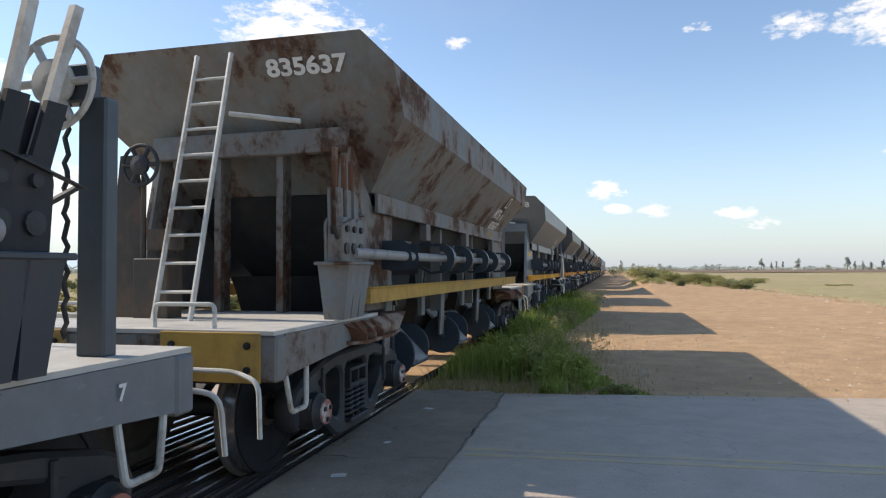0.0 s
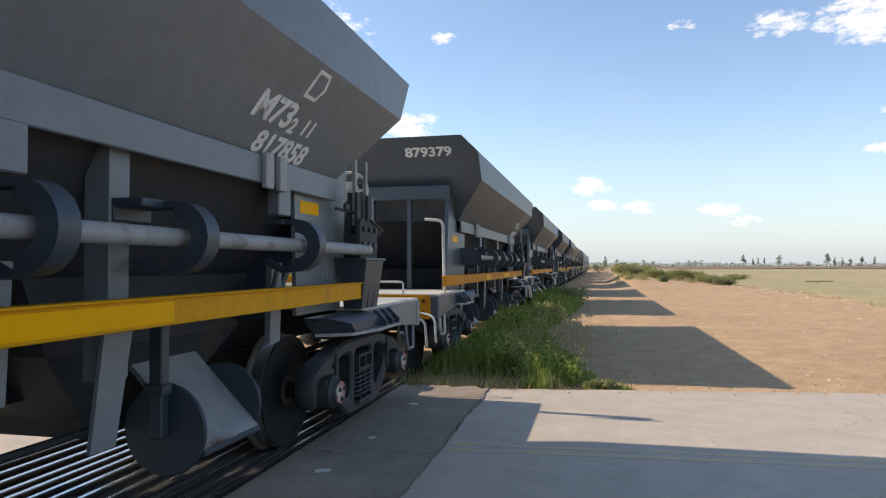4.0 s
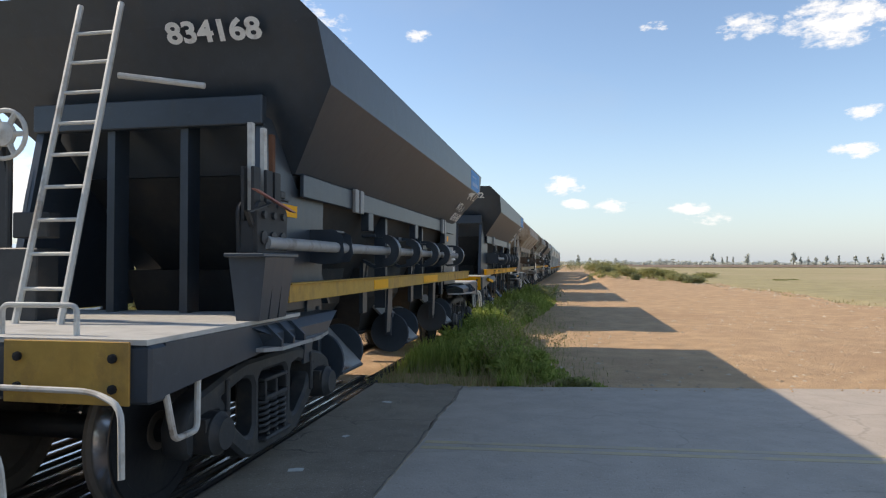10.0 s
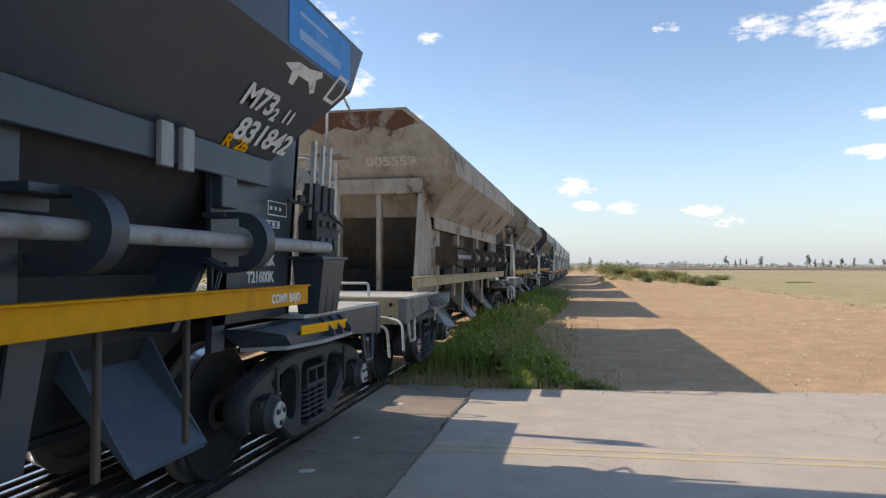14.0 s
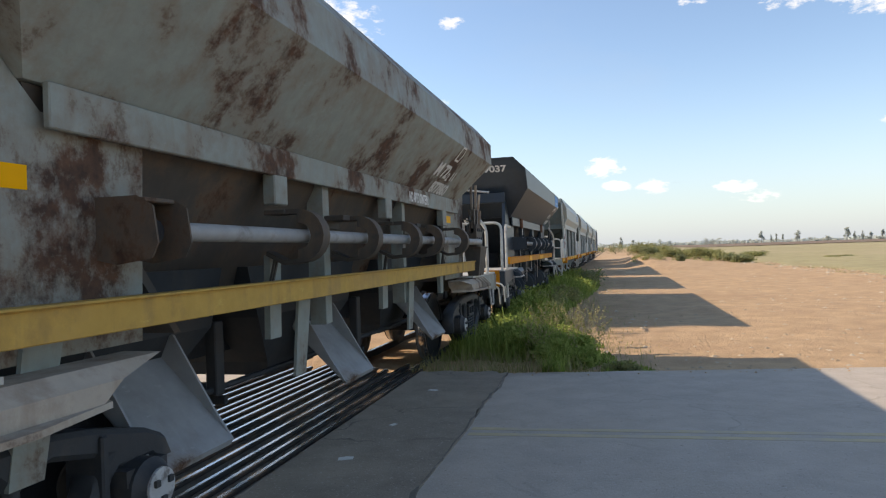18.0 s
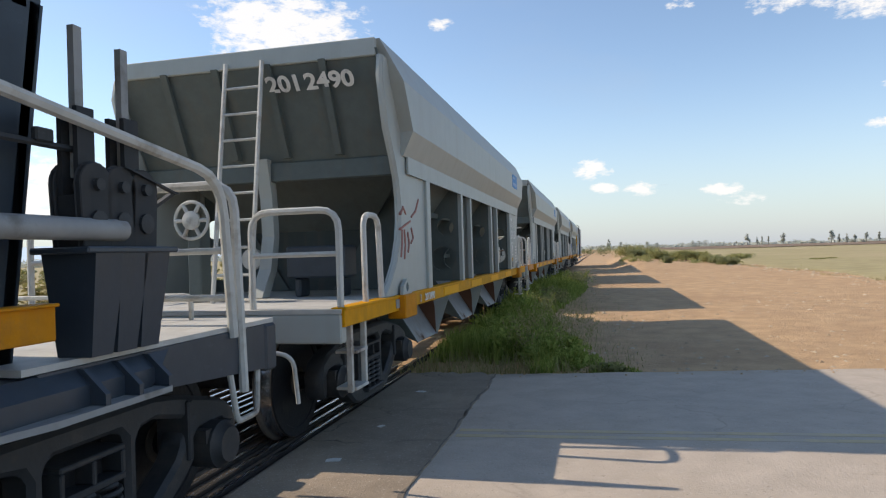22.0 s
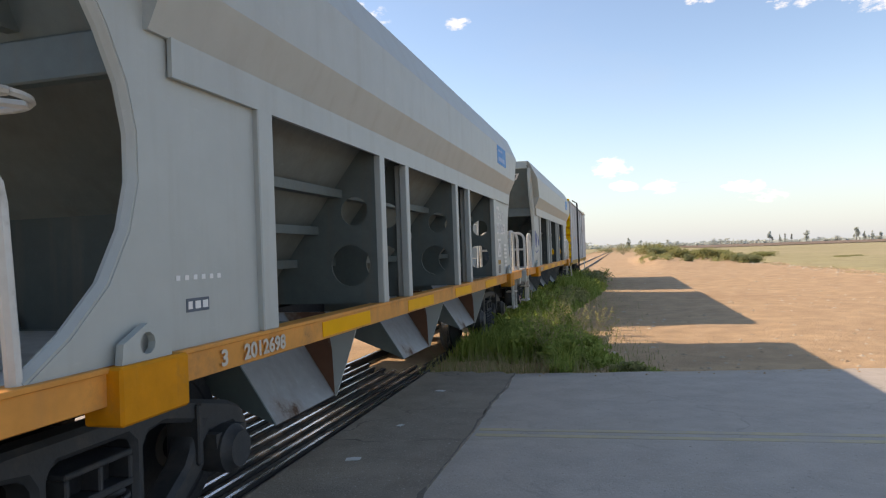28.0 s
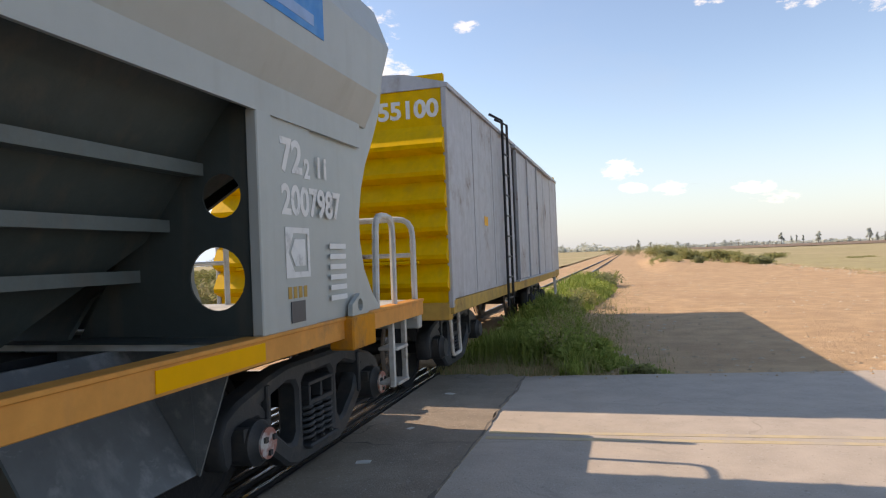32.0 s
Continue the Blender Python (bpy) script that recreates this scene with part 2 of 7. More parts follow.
SHEET = mat("dusty hopper slope sheet", (0.15, 0.165, 0.15), 0.6, second=(0.24, 0.225, 0.18), amount=0.25, scale=0.9, edge=0.4, streak=0.4, dirt=(0.11, 0.09, 0.07), bump=0.1, scuff=0.3, gloss=0.45)
BOX_GREY = mat("boxcar grey paint", (0.46, 0.47, 0.49), 0.55, second=(0.39, 0.39, 0.4), amount=0.3, scale=0.9, edge=0.3, streak=0.3, rust=0.05, bump=0.12, bump_scale=3, gloss=0.45)
YELLOW = mat("yellow paint", (0.75, 0.33, 0.01), 0.55, second=(0.6, 0.27, 0.025), amount=0.3, scale=2, edge=0.3, streak=0.22, dirt=(0.25, 0.14, 0.05), bump=0.1, scuff=0.15, gloss=0.1)
YELLOW_OLD = mat("worn ochre paint", (0.58, 0.35, 0.09), 0.65, second=(0.4, 0.24, 0.1), amount=0.35, scale=2, edge=0.3, streak=0.4, rust=0.15, bump=0.1, scuff=0.3, gloss=0.1)
ORANGE = mat("orange paint", (0.7, 0.26, 0.012), 0.55, second=(0.52, 0.2, 0.03), amount=0.3, scale=2, edge=0.3, streak=0.25, dirt=(0.25, 0.12, 0.05), rust=0.08, bump=0.1, scuff=0.15, gloss=0.1)
BRIGHT = mat("bright yellow reflective strip", (0.92, 0.42, 0.0), 0.45, fine=0.93, gloss=0.1)
BOX_YELLOW = mat("chrome yellow paint", (0.82, 0.465, 0.004), 0.5, second=(0.68, 0.39, 0.02), amount=0.25, scale=1.2, edge=0.3, streak=0.25, dirt=(0.3, 0.19, 0.05), gloss=0.1)
WHITE = mat("white rail paint", (0.62, 0.61, 0.56), 0.5, second=(0.4, 0.37, 0.32), amount=0.3, scale=6, rust=0.1)
DECK = mat("dusty chequer plate", (0.58, 0.56, 0.51), 0.6, second=(0.3, 0.28, 0.25), amount=0.35, scale=3, edge=0.3, bump=0.4, bump_scale=60, depth=0.006)
STENCIL = mat("white stencil paint", (0.78, 0.77, 0.73), 0.7, fine=0.85, second=(0.48, 0.47, 0.44), amount=0.3, scale=9)
FAINT = mat("faint stencil paint", (0.3, 0.31, 0.31), 0.7, fine=0.8, second=(0.2, 0.2, 0.2), amount=0.4, scale=9)
TAN_INK = mat("faded tan stencil paint", (0.6, 0.53, 0.43), 0.75, second=(0.45, 0.37, 0.28), amount=0.4, scale=9)
SAND_PAINT = mat("sun bleached sill paint", (0.52, 0.41, 0.24), 0.7, second=(0.4, 0.29, 0.17), amount=0.4, scale=2, edge=0.3, streak=0.4, rust=0.2, scuff=0.3, gloss=0.1)
DARK_RUST = mat("dark rust stained steel", (0.085, 0.075, 0.065), 0.6, second=(0.13, 0.09, 0.06), amount=0.4, scale=1.6, edge=0.3, streak=0.4, rust=0.3, scuff=0.2)
LITTER = mat("pale paper", (0.7, 0.68, 0.62), 0.8)
# near-black steel: grime, plus the underside shade put into the colour
UNDER = mat("grimy hopper bottom with shade painted in", (0.04, 0.043, 0.046), 0.6, second=(0.075, 0.065, 0.055), amount=0.4, scale=1.5, edge=0.3, streak=0.3, dirt=(0.09, 0.075, 0.06), scuff=0.3)
OLD_LEVER = mat("dusty brown lever steel", (0.26, 0.22, 0.18), 0.6, second=(0.14, 0.1, 0.08), amount=0.4, scale=6)
PEACH = mat("faded orange sill paint", (0.78, 0.32, 0.07), 0.55, second=(0.6, 0.24, 0.05), amount=0.3, scale=2, edge=0.3, streak=0.25, dirt=(0.3, 0.16, 0.08), rust=0.06, scuff=0.2)
DARK_INK = mat("dark stencil paint", (0.1, 0.07, 0.03), 0.7)
BLUE = mat("blue paint panel", (0.045, 0.27, 0.62), 0.5, second=(0.1, 0.32, 0.6), amount=0.3, scale=3, gloss=0.15)
IRON = mat("grimy cast iron", (0.04, 0.043, 0.046), 0.55, gloss=0.35, second=(0.1, 0.085, 0.07), amount=0.4, scale=4, edge=0.3, bump=0.3, bump_scale=25, depth=0.008, scuff=0.3)
BLACK_STEEL = mat("dark oily steel", (0.02, 0.021, 0.024), 0.5, second=(0.04, 0.037, 0.034), amount=0.4, scale=5, edge=0.3, bump=0.2)
WHEEL_FACE = mat("rusty brown wheel", (0.13, 0.108, 0.09), 0.7, second=(0.19, 0.15, 0.115), amount=0.4, scale=5, edge=0.3, bump=0.2)
SHINY = mat("polished running steel", (0.55, 0.55, 0.56), 0.22, 0.9, fine=0.85)
RAIL_SIDE = mat("dark rail steel", (0.05, 0.045, 0.042), 0.6, 0.3, second=(0.1, 0.07, 0.05), amount=0.4, scale=8)
SHAFT = mat("grey painted shaft", (0.34, 0.34, 0.33), 0.5, second=(0.2, 0.19, 0.17), amount=0.3, scale=5)
PALE_HUB = mat("pale scraped axle cap", (0.5, 0.49, 0.47), 0.5, second=(0.2, 0.18, 0.16), amount=0.4, scale=14)
HUB = mat("red axle cap", (0.42, 0.17, 0.13), 0.7, second=(0.55, 0.5, 0.46), amount=0.45, scale=9)
CHUTE = mat("worn steel chute", (0.33, 0.33, 0.32), 0.45, 0.15, second=(0.19, 0.165, 0.145), amount=0.45, scale=2.5, edge=0.3, streak=0.35, rust=0.12, scuff=0.4)
BLUE_CHUTE = mat("scraped blue grey chute", (0.09, 0.12, 0.16), 0.45, second=(0.2, 0.2, 0.19), amount=0.3, scale=2.5, edge=0.3, streak=0.3, scuff=0.5)
RED_SPRAY = mat("faded red spray paint", (0.42, 0.2, 0.17), 0.8)
BLUE_SPRAY = mat("faded blue spray paint", (0.2, 0.24, 0.42), 0.8)
RUSTY = mat("flaking brown rust", (0.16, 0.075, 0.045), 0.9, second=(0.3, 0.24, 0.19), amount=0.3, scale=3, edge=0.1, bump=0.3)
CONCRETE = mat("worn concrete road", (0.54, 0.455, 0.37), 0.9, grain=3, fine=0.8, second=(0.43, 0.355, 0.275), amount=0.45, scale=0.7, edge=0.3, bump=0.6, bump_scale=55, depth=0.008, cracks=0.35, specks=(0.53, 0.47, 0.4))
ASPHALT = mat("old patched asphalt", (0.34, 0.275, 0.21), 0.95, grain=4, fine=0.74, second=(0.43, 0.34, 0.25), amount=0.45, scale=0.9, edge=0.3, bump=0.7, bump_scale=70, depth=0.01, cracks=0.9, specks=(0.45, 0.39, 0.32))
SOIL = mat("dry reddish soil", (0.605, 0.392, 0.222), 0.95, grain=2.2, fine=0.7, second=(0.43, 0.265, 0.15), amount=0.5, scale=0.28, edge=0.3, bump=1.0, bump_scale=16, depth=0.04, specks=(0.66, 0.47, 0.3))
FIELD = mat("dry yellow green field", (0.44, 0.365, 0.19), 0.95, grain=0.8, fine=0.72, second=(0.5, 0.37, 0.23), amount=0.6, scale=0.05, edge=0.3, bump=0.5, bump_scale=3, depth=0.1)
FAR_SOIL = mat("brown ploughed soil", (0.25, 0.175, 0.12), 0.95, grain=0.6, fine=0.85, second=(0.3, 0.22, 0.13), amount=0.4, scale=0.04, edge=0.3)
DUST = mat("dusty packed dirt", (0.36, 0.3, 0.24), 0.95, grain=5, fine=0.8, second=(0.22, 0.18, 0.15), amount=0.45, scale=2.0, edge=0.3, bump=0.5, bump_scale=30, depth=0.01)
BALLAST = mat("dusty track stone", (0.24, 0.2, 0.165), 0.95, grain=14, fine=0.6, second=(0.34, 0.27, 0.2), amount=0.4, scale=3, bump=1.0, bump_scale=22, depth=0.05)
SLEEPER = mat("grey weathered sleeper", (0.15, 0.12, 0.1), 0.9, second=(0.2, 0.17, 0.14), amount=0.4, scale=4)
GRASS = mat("green verge grass", (0.2, 0.28, 0.05), 0.75, fine=0.8, grain=3, isle=(0.4, 0.44, 0.12), thin=0.4)
GRASS_DRY = mat("dry grass", (0.46, 0.38, 0.2), 0.85, isle=(0.3, 0.28, 0.1), thin=0.3)
BUSH = mat("bush leaves", (0.2, 0.22, 0.1), 0.8, isle=(0.34, 0.33, 0.16), thin=0.3)
SCRUB = mat("dusty scrub leaves", (0.24, 0.24, 0.1), 0.85, isle=(0.4, 0.38, 0.15), thin=0.3)
# leaf colour made very pale to hold the haze of the distance
HAZED_TREE_LEAF = mat("far tree leaves with haze painted in", (0.46, 0.48, 0.42), 0.85, isle=(0.56, 0.58, 0.5), thin=0.3)
BARK = mat("grey bark", (0.12, 0.1, 0.08), 0.9)
# backdrop sheet: its pale blue glow is painted haze
HILL = mat("blue mountains with haze painted in", (0.1, 0.15, 0.22), 1.0, fine=0.95, haze=(0.42, 0.55, 0.72))
ROADLINE = mat("faded yellow road line", (0.62, 0.5, 0.31), 0.85, second=(0.5, 0.42, 0.32), amount=0.6, scale=2.5)
STONE = mat("pale field stones", (0.62, 0.5, 0.36), 0.9, isle=(0.4, 0.28, 0.17))


# ---- mesh helpers ----
def box(bm, x0, x1, y0, y1, z0, z1, m=None):
    r = bmesh.ops.create_cube(bm, size=1.0)
    t = Matrix.Translation(((x0 + x1) / 2, (y0 + y1) / 2, (z0 + z1) / 2)) @ Matrix.Diagonal((abs(x1 - x0), abs(y1 - y0), abs(z1 - z0), 1))
    bmesh.ops.transform(bm, matrix=(m @ t) if m else t, verts=r["verts"])
    return r["verts"]


def prism(bm, pts, axis, a, b):
    """A polygon (two coordinates of the other axes, in x, y, z order) drawn out along an axis from a to b."""
    def at(p, w):
        return {"x": (w, p[0], p[1]), "y": (p[0], w, p[1]), "z": (p[0], p[1], w)}[axis]
    lo, hi = [bm.verts.new(at(p, a)) for p in pts], [bm.verts.new(at(p, b)) for p in pts]
    n = len(pts)
    fs = [bm.faces.new(lo), bm.faces.new(hi)]
    for i in range(n):
        fs.append(bm.faces.new((lo[i], lo[(i + 1) % n], hi[(i + 1) % n], hi[i])))
    return fs


def plate(bm, outline, holes, axis, a, b):
    """A flat plate with holes, between a and b on the axis."""
    def at(p, w):
        return {"x": (w, p[0], p[1]), "y": (p[0], w, p[1]), "z": (p[0], p[1], w)}[axis]
    edges = []
    for loop in [outline] + list(holes):
        vs = [bm.verts.new(at(p, a)) for p in loop]
        edges += [bm.edges.new((vs[i], vs[(i + 1) % len(vs)])) for i in range(len(vs))]
    r = bmesh.ops.triangle_fill(bm, edges=edges, use_beauty=True)
    fs = [f for f in r["geom"] if isinstance(f, bmesh.types.BMFace)]
    e = bmesh.ops.extrude_face_region(bm, geom=fs)
    d = {"x": (b - a, 0, 0), "y": (0, b - a, 0), "z": (0, 0, b - a)}[axis]
    bmesh.ops.translate(bm, vec=d, verts=[v for v in e["geom"] if isinstance(v, bmesh.types.BMVert)])


def ring(c, rx, ry=None, n=24, start=0.0):
    ry = rx if ry is None else ry
    return [(c[0] + rx * math.cos(start + 2 * math.pi * i / n), c[1] + ry * math.sin(start + 2 * math.pi * i / n)) for i in range(n)]


def tube(bm, pts, r, n=8):
    """A round bar along a line of points."""
    pts = [Vector(p) for p in pts]
    rings = []
    side = None
    for i, p in enumerate(pts):
        d = (pts[min(i + 1, len(pts) - 1)] - pts[max(i - 1, 0)]).normalized()
        if side is None:
            side = d.orthogonal().normalized()
        side = (side - d * side.dot(d)).normalized()
        up = d.cross(side)
        rings.append([bm.verts.new(p + (side * math.cos(a) + up * math.sin(a)) * r) for a in (2 * math.pi * k / n for k in range(n))])
    for A, B in zip(rings, rings[1:]):
        for k in range(n):
            bm.faces.new((A[k], A[(k + 1) % n], B[(k + 1) % n], B[k]))
    bm.faces.new(rings[0][::-1])
    bm.faces.new(rings[-1])


def bend(a, b, c, r, n=4):
    """Points round the corner b from a towards c."""
    a, b, c = Vector(a), Vector(b), Vector(c)
    p, q = b + (a - b).normalized() * r, b + (c - b).normalized() * r
    return [p.lerp(b, t).lerp(b.lerp(q, t), t) for t in (i / n for i in range(n + 1))]


def hoop(pts, r=0.06):
    """A bar's line with its corners rounded."""
    out = [Vector(pts[0])]
    for a, b, c in zip(pts, pts[1:], pts[2:]):
        out += bend(a, b, c, r)
    return out + [Vector(pts[-1])]


def lathe(bm, profile, n=32, axis="x"):
    """(radius, along) pairs turned round the axis through the origin."""
    rings = []
    for r, w in profile:
        row = []
        for k in range(n):
            a = 2 * math.pi * k / n
            row.append(bm.verts.new({"x": (w, r * math.cos(a), r * math.sin(a)), "y": (r * math.cos(a), w, r * math.sin(a)), "z": (r * math.cos(a), r * math.sin(a), w)}[axis]))
        rings.append(row)
    for A, B in zip(rings, rings[1:]):
        for k in range(n):
            bm.faces.new((A[k], A[(k + 1) % n], B[(k + 1) % n], B[k]))
    bm.faces.new(rings[0][::-1])
    bm.faces.new(rings[-1])


MESHES = {}


def mesh_of(key, fill, material, bevel=0.0, smooth=False):
    k = (key, material.name)
    if k not in MESHES:
        bm = bmesh.new()
        fill(bm)
        if bevel:
            es = [e for e in bm.edges if len(e.link_faces) == 2 and e.calc_face_angle(0) > 0.6]
            bmesh.ops.bevel(bm, geom=es, offset=bevel, segments=1, affect="EDGES", clamp_overlap=True)
        bmesh.ops.recalc_face_normals(bm, faces=bm.faces)
        if smooth:
            for f in bm.faces:
                f.smooth = True
            for e in bm.edges:
                e.smooth = e.calc_face_angle(0) < 0.7 if len(e.link_faces) == 2 else False
        me = bpy.data.meshes.new(key)
        bm.to_mesh(me)
        bm.free()
        me.materials.append(material)
        MESHES[k] = me
    return MESHES[k]


def part(name, key, fill, material, parent=None, m=None, label="", bevel=0.0, smooth=False):
    """One mesh object. key names the shared shape."""
    ob = new(name, mesh_of(key, fill, material, bevel, smooth))
    if parent:
        ob.parent = parent
    if m is not None:
        ob.matrix_basis = m
    if label:
        ob["label"] = label
    return ob


def writing(name, body, size, material, parent, m, stretch=1.0, label=""):
    """Stencilled words, one object a word."""
    at = 0.0
    for word in body.split():
        k = ("text", word, size, stretch, material.name)
        if k not in MESHES:
            cu = bpy.data.curves.new(name, "FONT")
            cu.body, cu.size, cu.extrude, cu.align_x, cu.offset = word, size, 0.001, "LEFT", size * 0.032
            ob = bpy.data.objects.new(name, cu)
            me = bpy.data.meshes.new_from_object(ob)
            me.transform(Matrix.Diagonal((stretch, 1, 1, 1)))
            bpy.data.objects.remove(ob)
            bpy.data.curves.remove(cu)
            me.materials.clear()
            me.materials.append(material)
            MESHES[k] = me
        me = MESHES[k]
        ob = new(name, me)
        ob.parent, ob.matrix_basis = parent, m @ Matrix.Translation((at, 0, 0))
        at += max(v.co.x for v in me.vertices) + 0.28 * size * stretch
        if label:
            ob["label"] = label
    return at


def stencil_code(head, size, material, parent, m, stretch=1.1):
    """A class code: its letters, a small low figure and a pair of strokes."""
    gap = 0.28 * size * stretch
    at = writing("code", head, size, material, parent, m, stretch, "white stencilled class code") - gap * 0.75
    at += writing("code", "2", size * 0.62, material, parent, m @ Matrix.Translation((at, -0.02, 0)), stretch) + 0.03
    writing("code", "11", size * 0.68, material, parent, m @ Matrix.Translation((at, 0.0, 0)), stretch)


def facing(o, right, up):
    """A pose at o whose x runs along right and y along up."""
    r, u = Vector(right).normalized(), Vector(up).normalized()
    n = r.cross(u)
    return Matrix((( r.x, u.x, n.x, o[0]), (r.y, u.y, n.y, o[1]), (r.z, u.z, n.z, o[2]), (0, 0, 0, 1)))


def thing(name, label, category, group=""):
    e = new(name)
    e.empty_display_size = 0.3
    return tagged(e, label, category, group)


# ---- ground, road and track ----
TRACK_X = -2.9
# the line runs a little to the east of the camera's axis
TRACK = pose(TRACK_X, 5.5, 0, 0, 0, -0.63) @ pose(-TRACK_X, -5.5, 0)
ROAD_NEAR, ROAD_FAR = -3.4, 7.6      # the road crosses the track
JOINT_X = -1.12                     # edge between asphalt and concrete
DECK_IN, DECK_OUT = -4.25, -2.16    # old rails laid as a crossing deck


def road_edge(x):
    return ROAD_FAR + 0.133 * (x - JOINT_X) + 0.035 * noise.noise(Vector((x * 2.1, 0.0, 0.0))) + 0.025 * noise.noise(Vector((x * 6.3, 3.0, 0.0))) if x > JOINT_X else ROAD_FAR


def grid(name, xs, ys, height, material, label, category, kind="structure"):
    verts = [(x, y, height(x, y)) for y in ys for x in xs]
    n = len(xs)
    faces = [(j * n + i, j * n + i + 1, (j + 1) * n + i + 1, (j + 1) * n + i) for j in range(len(ys) - 1) for i in range(n - 1)]
    me = bpy.data.meshes.new(name)
    me.from_pydata(verts, [], faces)
    for p in me.polygons:
        p.use_smooth = True
    me.materials.append(material)
    return tagged(new(name, me), label, category, "", kind)


def bumps(x, y, s):
    return noise.noise(Vector((x * s, y * s, 0.3)))


def steps(a, b, first, grow):
    out, d = [a], first
    while out[-1] + d < b:
        out.append(out[-1] + d)
        d *= grow
    return out + [b]


def field_edge(y):
    return 10.2 + 1.0 * noise.noise(Vector((y * 0.13, 2.0, 0.0))) + 0.4 * noise.noise(Vector((y * 0.5, 7.0, 0.0)))


def soil_height(x, y):
    h = -0.09 + 0.05 * bumps(x, y, 0.25) + 0.03 * bumps(x, y, 1.1) + 0.012 * bumps(x, y, 3.2)
    # low bank at the far end of the bare soil, falling away from the track
    h += 0.75 * min(1.0, max(0.0, (x - 1.5) / 1.6)) * max(0.0, 1 - max(0.0, x - 2.8) / 8) * min(1.0, max(0.0, (y - 38) / 18)) * max(0.0, 1 - max(0.0, y - 60) / 40) * (0.85 + 0.35 * bumps(x, y, 0.4))
    if x > 7:
        h += 0.1 * math.exp(-((x - field_edge(y)) / 1.1) ** 2) * (0.5 + bumps(x, y, 0.35))
    edge = y - road_edge(x)
    if edge < 0.5:
        h = min(h, -0.08)
    return h


xs = [-x for x in steps(5.2, 2600, 0.8, 1.25)][::-1] + [-5.0, -4.3] + [TRACK_X + 0.9 + 0.3 * i for i in range(40)] + steps(10.2, 2600, 0.5, 1.22)
ys = [-y for y in steps(4, 2600, 1.2, 1.3)][::-1] + [0.0, 3.0, 5.0, 7.0] + [7.4 + 0.25 * i for i in range(90)] + steps(30, 3200, 0.5, 1.12)
grid("ground", xs, ys, soil_height, SOIL, "dry reddish bare soil beside the railway", "ground")

# fields beyond the bare soil
fx = [6 + 0.4 * i for i in range(30)] + steps(18, 2500, 0.8, 1.15)
grid("ground_field_far", fx, [12 + 0.6 * i for i in range(80)] + steps(60, 3000, 0.7, 1.12), lambda x, y: -0.42 + 0.46 * min(1.0, max(0.0, (x - field_edge(y)) / 2.2 + 0.7)) + 0.04 * bumps(x, y, 0.1) + 0.06 * bumps(x, y, 0.7), FIELD, "flat green and yellow field reaching the horizon", "field")
grid("ground_ploughed_far", steps(30, 2500, 5, 1.2), steps(230, 3000, 6, 1.25), lambda x, y: 0.2 + 0.05 * bumps(x, y, 0.05), FAR_SOIL, "far brown ploughed field", "field")
grid("ground_field_west", [-x for x in steps(5.4, 2500, 0.7, 1.2)][::-1], [-y for y in steps(2, 2500, 1.0, 1.2)][::-1] + steps(8.2, 2500, 0.6, 1.15), lambda x, y: (0.02 if y > 8 or y < 1 else -0.2) + 0.06 * bumps(x, y, 0.4), FIELD, "weedy field behind the railway", "field")

# road: concrete slab and asphalt strips
road = grid("road", steps(JOINT_X, 60, 0.07, 1.03), [i / 33 for i in range(35)], lambda x, y: -0.006 + 0.001 * bumps(x, y * 7, 0.7) if y <= 1 else -0.16, CONCRETE, "worn grey concrete road slab over the crossing", "road")
for v in road.data.vertices:
    v.co.y = -3.4 + min(v.co.y, 1.004) * (road_edge(v.co.x) + 3.4)


def slab(name, outline, z0, z1, material, label, category):
    def fill(bm):
        prism(bm, outline, "z", z0, z1)
    return tagged(part(name, name, fill, material), label, category, "", "structure")


rnd = random.Random(4)
edge = [(DECK_OUT, ROAD_NEAR)]
edge += [(JOINT_X + rnd.uniform(-0.03, 0.03), ROAD_NEAR + i * (ROAD_FAR - ROAD_NEAR) / 30) for i in range(31)]
edge += [(JOINT_X - i * (JOINT_X - DECK_OUT) / 12, ROAD_FAR + rnd.uniform(-0.1, 0.08)) for i in range(1, 13)]
slab("road_asphalt_strip", edge, -0.12, 0.004, ASPHALT, "dark cracked asphalt strip beside the rails", "road")
slab("road_asphalt_west", [(DECK_IN, ROAD_NEAR), (DECK_IN, ROAD_FAR + 0.3), (-60, ROAD_FAR + 0.4), (-60, ROAD_NEAR)], -0.12, -0.004, CONCRETE, "grey road beyond the track", "road")
slab("crossing_bed", [(DECK_IN, ROAD_NEAR - 0.2), (DECK_OUT, ROAD_NEAR - 0.2), (DECK_OUT, ROAD_FAR + 0.1), (DECK_IN, ROAD_FAR + 0.1)], -0.2, -0.035, DUST, "dirt packed between the crossing rails", "road")


def line_strip(bm):
    for off in (0.0, 0.16):
        prism(bm, [(JOINT_X + 0.05, 5.0 + off), (30, 6.6 + off), (30, 6.68 + off), (JOINT_X + 0.05, 5.07 + off)], "z", -0.02, -0.0035)


tagged(part("road_centre_line", "road_centre_line", line_strip, ROADLINE), "faded double yellow centre line on concrete", "road marking", "", "structure")

seam = random.Random(8)
left, right_side = [], []
for i in range(90):
    y = ROAD_NEAR + i * (ROAD_FAR - 0.05 - ROAD_NEAR) / 89
    x = JOINT_X + 0.05 * noise.noise(Vector((y * 1.7, 0, 0))) + seam.uniform(-0.012, 0.012)
    half = 0.003 + 0.02 * max(0.0, noise.noise(Vector((y * 2.6, 5, 0)))) + seam.uniform(0, 0.006)
    left.append((x - half, y))
    right_side.append((x + half, y))
